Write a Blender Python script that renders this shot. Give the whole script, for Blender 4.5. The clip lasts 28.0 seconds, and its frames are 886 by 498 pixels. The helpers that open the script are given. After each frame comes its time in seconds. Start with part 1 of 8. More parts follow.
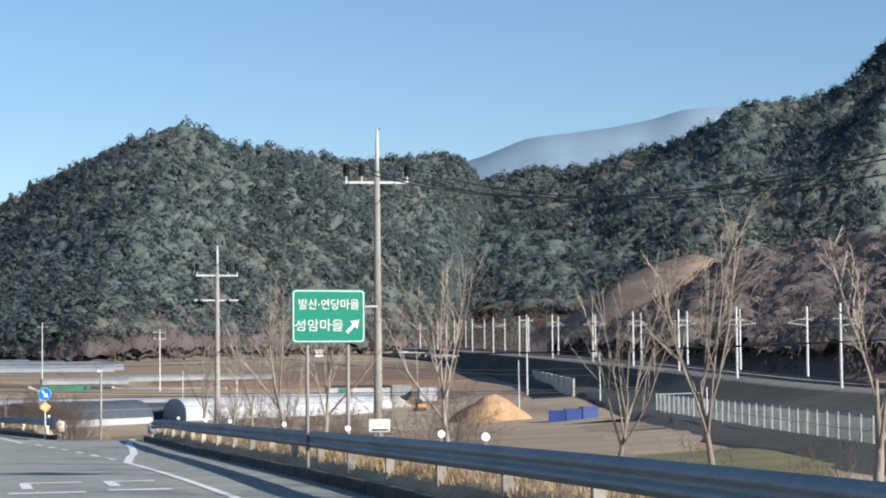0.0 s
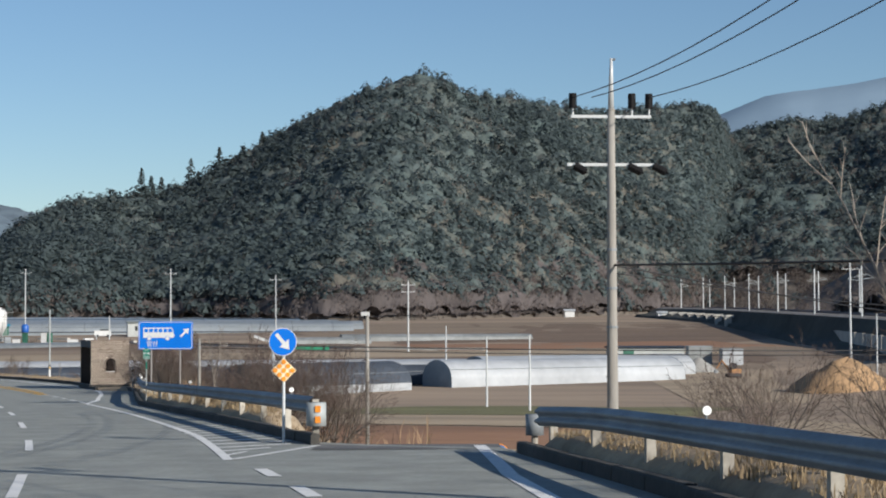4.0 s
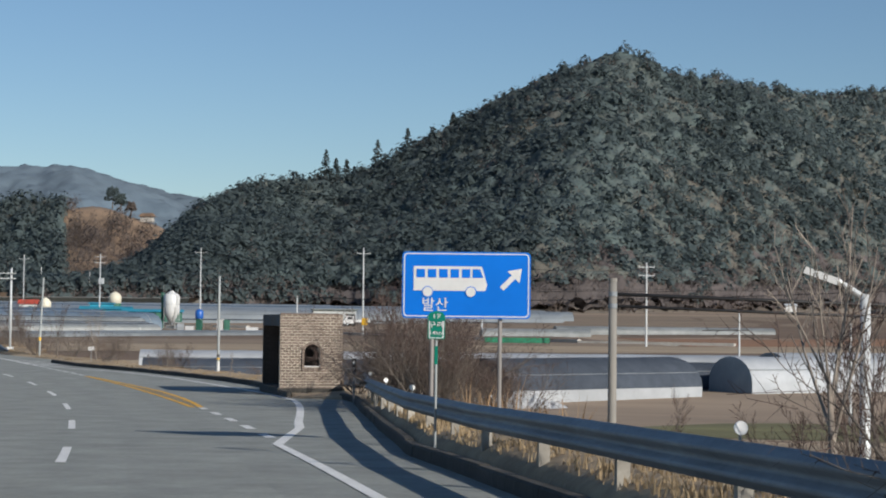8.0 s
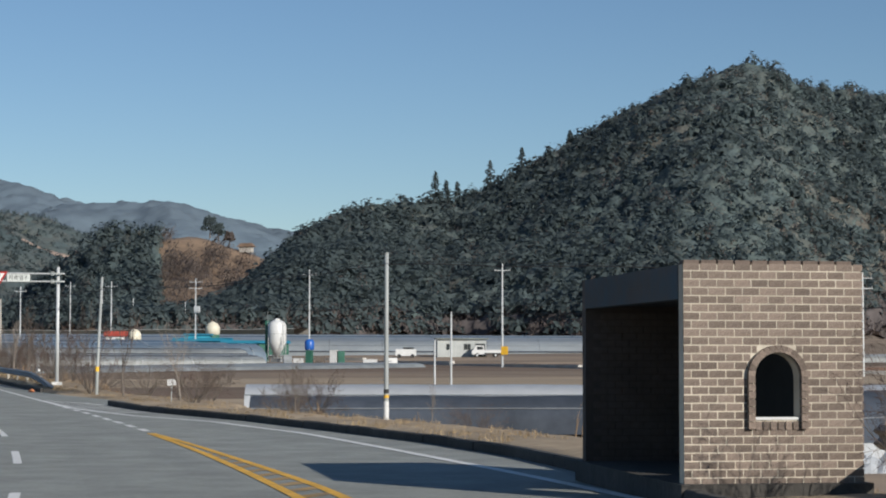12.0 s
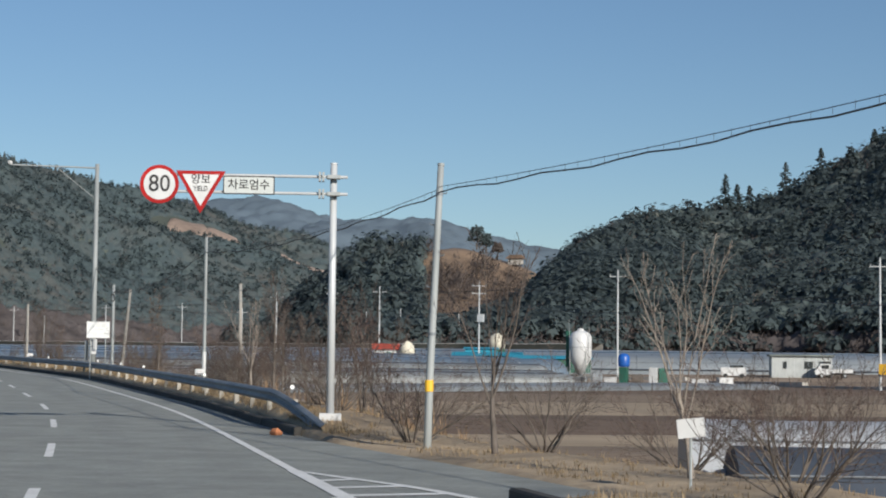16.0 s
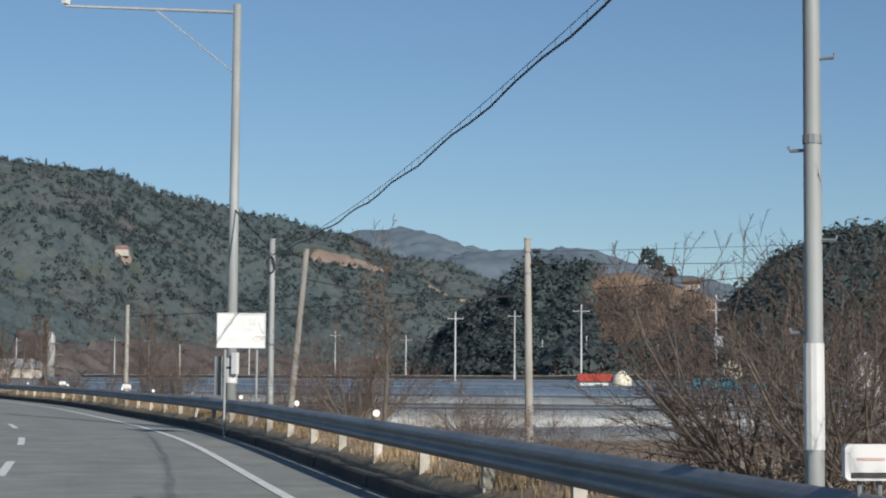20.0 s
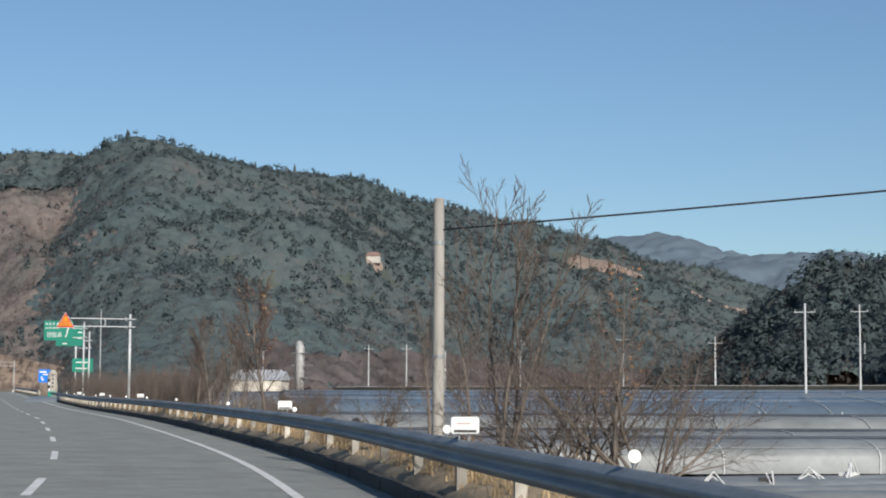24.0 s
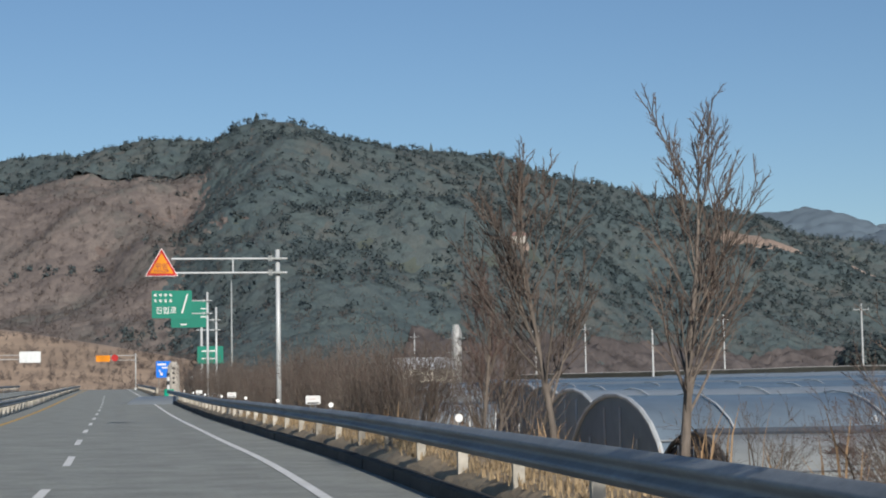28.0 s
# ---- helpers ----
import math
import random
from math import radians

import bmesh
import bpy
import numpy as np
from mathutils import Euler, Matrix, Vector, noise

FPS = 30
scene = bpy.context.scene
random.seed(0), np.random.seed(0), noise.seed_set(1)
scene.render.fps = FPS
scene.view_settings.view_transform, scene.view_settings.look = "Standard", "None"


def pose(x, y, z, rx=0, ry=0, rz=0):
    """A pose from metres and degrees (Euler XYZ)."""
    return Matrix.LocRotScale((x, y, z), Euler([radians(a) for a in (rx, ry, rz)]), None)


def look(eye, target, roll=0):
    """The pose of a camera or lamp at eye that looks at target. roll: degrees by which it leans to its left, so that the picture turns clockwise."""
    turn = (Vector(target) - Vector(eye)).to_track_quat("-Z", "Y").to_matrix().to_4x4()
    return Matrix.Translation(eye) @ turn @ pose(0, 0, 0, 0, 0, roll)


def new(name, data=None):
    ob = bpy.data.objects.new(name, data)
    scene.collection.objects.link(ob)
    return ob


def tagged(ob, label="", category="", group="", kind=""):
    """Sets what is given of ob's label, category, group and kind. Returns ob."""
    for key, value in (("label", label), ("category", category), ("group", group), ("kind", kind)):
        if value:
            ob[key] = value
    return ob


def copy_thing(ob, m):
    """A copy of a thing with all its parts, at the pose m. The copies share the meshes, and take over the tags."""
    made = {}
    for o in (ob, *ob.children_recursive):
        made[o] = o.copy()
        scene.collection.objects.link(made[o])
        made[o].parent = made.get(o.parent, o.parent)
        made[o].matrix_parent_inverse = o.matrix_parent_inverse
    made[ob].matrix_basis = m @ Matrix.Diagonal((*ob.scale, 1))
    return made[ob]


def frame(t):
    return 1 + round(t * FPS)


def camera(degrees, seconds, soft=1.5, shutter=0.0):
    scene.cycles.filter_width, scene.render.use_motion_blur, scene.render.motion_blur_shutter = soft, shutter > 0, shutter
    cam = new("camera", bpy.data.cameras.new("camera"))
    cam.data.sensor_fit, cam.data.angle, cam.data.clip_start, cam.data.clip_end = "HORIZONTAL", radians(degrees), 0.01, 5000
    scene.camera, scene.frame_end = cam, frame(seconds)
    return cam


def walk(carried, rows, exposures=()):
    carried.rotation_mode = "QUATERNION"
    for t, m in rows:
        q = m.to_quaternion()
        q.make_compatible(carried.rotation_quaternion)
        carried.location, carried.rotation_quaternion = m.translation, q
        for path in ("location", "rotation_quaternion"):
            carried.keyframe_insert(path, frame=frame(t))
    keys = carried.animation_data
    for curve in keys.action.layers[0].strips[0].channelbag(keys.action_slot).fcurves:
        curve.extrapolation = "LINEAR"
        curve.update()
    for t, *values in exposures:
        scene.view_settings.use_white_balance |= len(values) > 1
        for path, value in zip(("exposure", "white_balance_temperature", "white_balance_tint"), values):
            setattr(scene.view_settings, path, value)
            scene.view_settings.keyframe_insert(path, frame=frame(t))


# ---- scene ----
cam = camera(26.315, 28.0, soft=2.0)
# seconds, place, turn to the left from north, tilt up, lean
PATH = [
    (0.0, -0.00, -0.00, 1.521, 0.00, 3.37, -0.44),
    (0.5, -0.88, 5.82, 1.439, 0.93, 2.75, -0.91),
    (1.0, -1.85, 11.63, 1.325, 2.02, 2.72, -0.85),
    (1.5, -2.98, 17.42, 1.210, 3.17, 2.56, -1.08),
    (2.0, -4.14, 23.09, 1.096, 4.20, 2.76, -0.43),
    (2.5, -5.41, 28.76, 0.952, 4.98, 2.51, -0.26),
    (3.0, -6.84, 34.54, 0.793, 5.60, 2.41, -0.49),
    (3.5, -8.32, 40.54, 0.641, 6.22, 2.36, -0.33),
    (4.0, -9.88, 46.59, 0.493, 6.90, 2.32, -0.15),
    (4.5, -11.51, 52.60, 0.349, 7.64, 2.30, -0.09),
    (5.0, -13.21, 58.53, 0.211, 8.42, 2.29, -0.09),
    (5.5, -14.93, 64.34, 0.081, 9.25, 2.26, -0.16),
    (6.0, -16.70, 70.04, -0.036, 10.16, 2.22, -0.22),
    (6.5, -18.55, 75.61, -0.156, 11.07, 2.22, -0.24),
    (7.0, -20.52, 81.06, -0.279, 11.71, 2.14, -0.01),
    (7.5, -22.46, 86.38, -0.400, 12.05, 2.40, 0.45),
    (8.0, -24.33, 91.49, -0.517, 12.25, 2.18, 0.68),
    (8.5, -26.21, 96.56, -0.629, 12.34, 2.87, 0.87),
    (9.0, -28.18, 101.74, -0.736, 12.71, 2.67, 0.70),
    (9.5, -30.19, 106.90, -0.833, 13.21, 3.09, 0.47),
    (10.0, -32.23, 112.07, -0.953, 13.68, 2.67, -0.05),
    (10.5, -34.32, 117.30, -1.089, 13.94, 2.97, 0.26),
    (11.0, -36.55, 122.71, -1.229, 14.00, 2.81, 0.33),
    (11.5, -38.87, 128.31, -1.347, 14.47, 2.99, 0.15),
    (12.0, -41.31, 134.09, -1.456, 15.17, 3.23, 0.08),
    (12.5, -43.88, 139.99, -1.555, 16.02, 3.46, 0.07),
    (13.0, -46.59, 145.94, -1.644, 16.94, 3.60, 0.11),
    (13.5, -49.44, 151.88, -1.720, 17.88, 3.58, 0.24),
    (14.0, -52.43, 157.81, -1.783, 18.79, 3.34, -0.17),
    (14.5, -55.56, 163.77, -1.836, 19.89, 3.53, -0.13),
    (15.0, -58.74, 169.75, -1.856, 20.89, 3.70, -0.06),
    (15.5, -62.01, 175.56, -1.873, 21.78, 3.93, 0.23),
    (16.0, -65.45, 181.41, -1.892, 22.86, 3.82, 0.66),
    (16.5, -69.09, 187.46, -1.915, 23.79, 3.76, 0.33),
    (17.0, -72.91, 193.52, -1.916, 24.32, 4.24, 0.42),
    (17.5, -76.75, 199.49, -1.908, 24.86, 4.22, 0.89),
    (18.0, -80.52, 205.30, -1.867, 25.47, 4.67, 0.61),
    (18.5, -84.35, 211.05, -1.813, 25.68, 4.56, 1.23),
    (19.0, -88.15, 216.80, -1.745, 25.66, 4.51, 0.37),
    (19.5, -91.97, 222.44, -1.668, 26.04, 4.41, -0.03),
    (20.0, -95.88, 228.04, -1.586, 27.09, 4.83, 0.47),
    (20.5, -99.91, 233.72, -1.495, 27.89, 4.69, 0.25),
    (21.0, -104.14, 239.49, -1.376, 28.83, 4.73, -0.20),
    (21.5, -108.48, 245.20, -1.256, 29.92, 4.87, -0.58),
    (22.0, -112.83, 250.71, -1.136, 30.89, 5.02, -0.16),
    (22.5, -116.74, 256.10, -1.033, 32.11, 4.93, -0.76),
    (23.0, -120.62, 261.27, -0.932, 33.11, 4.97, -0.28),
    (23.5, -124.67, 266.20, -0.831, 33.93, 5.06, -0.01),
    (24.0, -128.96, 270.99, -0.731, 34.57, 5.12, 0.26),
    (24.5, -133.44, 275.74, -0.630, 35.04, 5.03, 0.72),
    (25.0, -138.04, 280.57, -0.528, 35.29, 4.73, 0.35),
    (25.5, -142.67, 285.54, -0.422, 35.60, 4.93, 0.12),
    (26.0, -147.55, 290.56, -0.303, 35.89, 4.98, 0.26),
    (26.5, -152.58, 295.68, -0.182, 36.56, 4.97, 0.11),
    (27.0, -157.73, 300.82, -0.063, 37.30, 4.72, -0.33),
    (27.5, -162.92, 305.90, 0.047, 38.02, 4.74, -0.72),
    (28.0, -168.04, 310.82, 0.154, 38.50, 4.79, -1.01),
]
walk(cam, [(t, pose(x, y, z, 90 + tilt, 0, turn) @ pose(0, 0, 0, 0, 0, lean)) for t, x, y, z, turn, tilt, lean in PATH],
     exposures=[(0.0, 0.86), (3.0, 0.5), (6.0, 0.2), (22.0, 0.12), (25.0, 0.3), (26.0, 0.3), (28.0, 0.1)])

# ---- daylight ----
SUN_TO = Vector((0.82, -0.57, 0)).normalized()
SUN_UP = radians(23)
sun_dir = Vector((SUN_TO.x * math.cos(SUN_UP), SUN_TO.y * math.cos(SUN_UP), math.sin(SUN_UP)))
world = bpy.data.worlds.new("sky")
scene.world = world
world.use_nodes = True
wn = world.node_tree
wn.nodes.clear()
sky = wn.nodes.new("ShaderNodeTexSky")
sky.sky_type = "NISHITA"
sky.sun_disc = False
sky.sun_elevation = SUN_UP
sky.sun_rotation = math.atan2(SUN_TO.x, SUN_TO.y)
sky.altitude = 0
sky.air_density = 1.0
sky.dust_density = 0.0
sky.ozone_density = 4.5
bg = wn.nodes.new("ShaderNodeBackground")
bg.inputs["Strength"].default_value = 0.075
wo = wn.nodes.new("ShaderNodeOutputWorld")
wn.links.new(sky.outputs[0], bg.inputs[0])
wn.links.new(bg.outputs[0], wo.inputs[0])
sun_lamp = new("sun", bpy.data.lights.new("sun", "SUN"))
sun_lamp.data.energy = 4.8
sun_lamp.data.angle = radians(0.5)
sun_lamp.data.color = (1.0, 0.94, 0.85)
sun_lamp.matrix_world = look(sun_dir * 50, (0, 0, 0))
scene.view_settings.exposure = 0.0

# ---- materials ----
MATS = {}


def mat(name, c1, c2=None, rough=0.8, metal=0.0, scale=4.0, big=0.25, stretch=(1, 1, 1), bump=0.0, bscale=None, island=0.0, each=0.0,
        spec=0.5, alpha=1.0, local=False, detail=6.0, thin=0.0):
    """A painted, stony or earthy surface: fine grain between two colours, broad patches, relief."""
    if name in MATS:
        return MATS[name]
    m = bpy.data.materials.new(name)
    m.use_nodes = True
    MATS[name] = m
    nt = m.node_tree
    nd, lk = nt.nodes, nt.links
    b = nd["Principled BSDF"]
    c2 = c2 or tuple(0.75 * c for c in c1)
    if local:
        pos = nd.new("ShaderNodeTexCoord").outputs["Object"]
    else:
        pos = nd.new("ShaderNodeNewGeometry").outputs["Position"]
    mp = nd.new("ShaderNodeMapping")
    mp.inputs["Scale"].default_value = stretch
    lk.new(pos, mp.inputs[0])
    n1 = nd.new("ShaderNodeTexNoise")
    n1.inputs["Scale"].default_value = scale
    n1.inputs["Detail"].default_value = detail
    n1.inputs["Roughness"].default_value = 0.65
    lk.new(mp.outputs[0], n1.inputs["Vector"])
    rp = nd.new("ShaderNodeValToRGB")
    rp.color_ramp.elements[0].position, rp.color_ramp.elements[1].position = 0.33, 0.68
    rp.color_ramp.elements[0].color = (*c1, 1)
    rp.color_ramp.elements[1].color = (*c2, 1)
    lk.new(n1.outputs[0], rp.inputs[0])
    n2 = nd.new("ShaderNodeTexNoise")
    n2.inputs["Scale"].default_value = scale * 0.11
    n2.inputs["Detail"].default_value = 3
    lk.new(mp.outputs[0], n2.inputs["Vector"])
    mr = nd.new("ShaderNodeMapRange")
    mr.inputs[1].default_value, mr.inputs[2].default_value = 0.3, 0.7
    mr.inputs[3].default_value, mr.inputs[4].default_value = 1 - big, 1 + big
    lk.new(n2.outputs[0], mr.inputs[0])
    val = mr.outputs[0]
    for src, amount in (("island", island), ("each", each)):
        if amount:
            if src == "island":
                out = nd.new("ShaderNodeNewGeometry").outputs["Random Per Island"]
            else:
                out = nd.new("ShaderNodeObjectInfo").outputs["Random"]
            r2 = nd.new("ShaderNodeMapRange")
            r2.inputs[3].default_value, r2.inputs[4].default_value = 1 - amount, 1 + amount
            lk.new(out, r2.inputs[0])
            mu = nd.new("ShaderNodeMath")
            mu.operation = "MULTIPLY"
            lk.new(val, mu.inputs[0])
            lk.new(r2.outputs[0], mu.inputs[1])
            val = mu.outputs[0]
    vm = nd.new("ShaderNodeVectorMath")
    vm.operation = "SCALE"
    lk.new(rp.outputs[0], vm.inputs[0])
    lk.new(val, vm.inputs["Scale"])
    lk.new(vm.outputs[0], b.inputs["Base Color"])
    b.inputs["Roughness"].default_value = rough
    b.inputs["Metallic"].default_value = metal
    b.inputs["Specular IOR Level"].default_value = spec
    if alpha < 1:
        b.inputs["Alpha"].default_value = alpha
    if thin:
        # light shines through leaves and needles
        tl = nd.new("ShaderNodeBsdfTranslucent")
        lk.new(vm.outputs[0], tl.inputs[0])
        mx = nd.new("ShaderNodeMixShader")
        mx.inputs[0].default_value = thin
        lk.new(b.outputs[0], mx.inputs[1])
        lk.new(tl.outputs[0], mx.inputs[2])
        lk.new(mx.outputs[0], nd["Material Output"].inputs[0])
    if bump:
        n3 = nd.new("ShaderNodeTexNoise")
        n3.inputs["Scale"].default_value = bscale or scale * 4
        n3.inputs["Detail"].default_value = 5
        lk.new(mp.outputs[0], n3.inputs["Vector"])
        bp = nd.new("ShaderNodeBump")
        bp.inputs["Strength"].default_value = bump
        bp.inputs["Distance"].default_value = 0.05
        lk.new(n3.outputs[0], bp.inputs["Height"])
        lk.new(bp.outputs[0], b.inputs["Normal"])
    return m


ASPHALT = mat("asphalt", (0.22, 0.231, 0.213), (0.285, 0.298, 0.275), 0.85, scale=9, big=0.16, bump=0.35, bscale=120)
ASPHALT_OLD = mat("shoulder_asphalt", (0.095, 0.097, 0.098), (0.14, 0.138, 0.134), 0.9, scale=5, big=0.3, bump=0.4, bscale=90)
LINE = mat("road_paint", (0.62, 0.62, 0.6), (0.78, 0.78, 0.76), 0.7, scale=14, big=0.1, bump=0.2)
LINE_YELLOW = mat("yellow_road_paint", (0.62, 0.33, 0.03), (0.75, 0.43, 0.06), 0.7, scale=12, big=0.15, bump=0.2)
WORN_YELLOW = mat("worn_yellow_paint", (0.42, 0.25, 0.07), (0.25, 0.2, 0.13), 0.8, scale=3, big=0.3, bump=0.2)
TYRE_MARK = mat("worn_asphalt", (0.208, 0.217, 0.2), (0.272, 0.284, 0.262), 0.82, scale=9, big=0.16, bump=0.3, bscale=120)
# weathered concrete, made near black to include the shadow along the kerb
KERB = mat("shaded_kerb_concrete", (0.06, 0.056, 0.05), (0.036, 0.034, 0.031), 0.92, scale=3, big=0.35, bump=0.4)
CONCRETE = mat("concrete", (0.46, 0.44, 0.4), (0.34, 0.32, 0.29), 0.9, scale=3, big=0.2, bump=0.3)
POLE_CONC = mat("pole_concrete", (0.29, 0.275, 0.25), (0.21, 0.2, 0.182), 0.9, scale=2.5, stretch=(1, 1, 0.25), big=0.25, bump=0.25)
STEEL = mat("galvanised_steel", (0.25, 0.272, 0.29), (0.19, 0.208, 0.225), 0.62, 0.3, scale=6, stretch=(1, 1, 3), big=0.2, bump=0.08)
STEEL_PALE = mat("pale_painted_steel", (0.54, 0.56, 0.565), (0.45, 0.47, 0.48), 0.45, 0.1, scale=3, stretch=(1, 1, 0.3), big=0.1)
STEEL_POLE = mat("grey_steel_pole", (0.36, 0.385, 0.385), (0.27, 0.29, 0.29), 0.65, 0.1, scale=3, stretch=(1, 1, 0.2), big=0.2)
POST_WHITE = mat("weathered_white_post", (0.4, 0.375, 0.325), (0.24, 0.22, 0.19), 0.85, scale=5, big=0.3, each=0.3)
REFLECT = mat("white_reflector", (0.82, 0.82, 0.8), (0.75, 0.75, 0.73), 0.3)
WHITE = mat("white_enamel", (0.62, 0.625, 0.62), (0.53, 0.535, 0.53), 0.4, scale=2, big=0.08)
GREEN = mat("green_sign_sheet", (0.0, 0.168, 0.115), (0.0, 0.15, 0.103), 0.5, scale=1.5, big=0.08, spec=0.2)
BLUE = mat("blue_sign_sheet", (0.0, 0.14, 0.58), (0.0, 0.125, 0.52), 0.5, scale=1.5, big=0.08, spec=0.2)
RED = mat("red_sign_sheet", (0.38, 0.012, 0.012), (0.32, 0.012, 0.012), 0.55, spec=0.2)
ORANGE = mat("orange_sign_sheet", (0.62, 0.22, 0.01), (0.54, 0.18, 0.01), 0.6, spec=0.15)
BLACK = mat("black_rubber", (0.02, 0.02, 0.022), (0.03, 0.03, 0.03), 0.7)
CABLE = mat("black_cable", (0.02, 0.02, 0.022), (0.015, 0.015, 0.016), 0.6)
BRICK = mat("brown_brick", (0.2, 0.158, 0.128), (0.14, 0.108, 0.089), 0.9, scale=9, big=0.25, each=0.3, bump=0.4, local=True)
MORTAR = mat("pale_mortar", (0.6, 0.54, 0.44), (0.44, 0.39, 0.32), 0.95, scale=3, big=0.3, bump=0.3)
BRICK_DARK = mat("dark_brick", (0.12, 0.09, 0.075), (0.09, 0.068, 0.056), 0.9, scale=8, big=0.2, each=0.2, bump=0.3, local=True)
# near-black plaster: the dimness inside the shelter is put into its colour
INNER = mat("shade_dark_plaster", (0.03, 0.028, 0.026), (0.02, 0.019, 0.018), 0.95, scale=2, big=0.3)
SOIL = mat("ploughed_soil", (0.17, 0.115, 0.075), (0.105, 0.07, 0.047), 0.95, scale=0.9, stretch=(0.25, 1.6, 1), big=0.25, bump=0.6)
SOIL_RED = mat("red_brown_soil", (0.27, 0.145, 0.075), (0.2, 0.10, 0.055), 0.95, scale=0.9, stretch=(0.2, 1.5, 1), big=0.2, bump=0.5)
STUBBLE = mat("pale_rice_stubble", (0.34, 0.265, 0.18), (0.26, 0.2, 0.135), 0.95, scale=1.2, stretch=(0.2, 1.6, 1), big=0.2, bump=0.6)
STUBBLE_B = mat("brown_stubble", (0.235, 0.175, 0.12), (0.17, 0.125, 0.085), 0.95, scale=1.2, stretch=(0.2, 1.6, 1), big=0.25, bump=0.6)
GREENISH = mat("olive_winter_crop", (0.155, 0.145, 0.06), (0.11, 0.105, 0.045), 0.95, scale=1.5, stretch=(0.3, 1.5, 1), big=0.3, bump=0.6)
LAND = mat("dry_farmland", (0.3, 0.225, 0.155), (0.19, 0.14, 0.1), 0.95, scale=0.12, stretch=(0.3, 1.3, 1), big=0.35, bump=0.5, bscale=1.5)
VERGE = mat("dry_verge", (0.41, 0.32, 0.21), (0.28, 0.21, 0.14), 0.95, scale=2.2, big=0.3, bump=0.8)
STRAW = mat("dry_grass", (0.41, 0.305, 0.18), (0.27, 0.2, 0.12), 0.9, scale=1.0, big=0.3, island=0.35, thin=0.3)
BARK = mat("grey_brown_bark", (0.15, 0.125, 0.105), (0.085, 0.071, 0.06), 0.9, scale=9, stretch=(1, 1, 0.3), big=0.3, bump=0.5)
BARK_PALE = mat("pale_peeling_bark", (0.28, 0.243, 0.205), (0.165, 0.138, 0.115), 0.9, scale=5, stretch=(1, 1, 0.4), big=0.3, bump=0.4)
TWIG = mat("brown_twigs", (0.094, 0.07, 0.057), (0.06, 0.047, 0.04), 0.9, scale=1.0, big=0.25, island=0.25)
TWIG_RED = mat("reddish_twigs", (0.097, 0.062, 0.051), (0.062, 0.042, 0.037), 0.9, scale=1.0, big=0.25, island=0.25)
DRY_LEAF = mat("withered_leaves", (0.27, 0.15, 0.08), (0.18, 0.1, 0.055), 0.9, scale=2, island=0.3)
# needle green lifted and blued; the hills' haze sits in this colour
PINE = mat("hazed_pine_needles", (0.111, 0.143, 0.146), (0.095, 0.125, 0.129), 0.9, scale=0.05, big=0.22, island=0.05, thin=0.5, spec=0.15, detail=3)


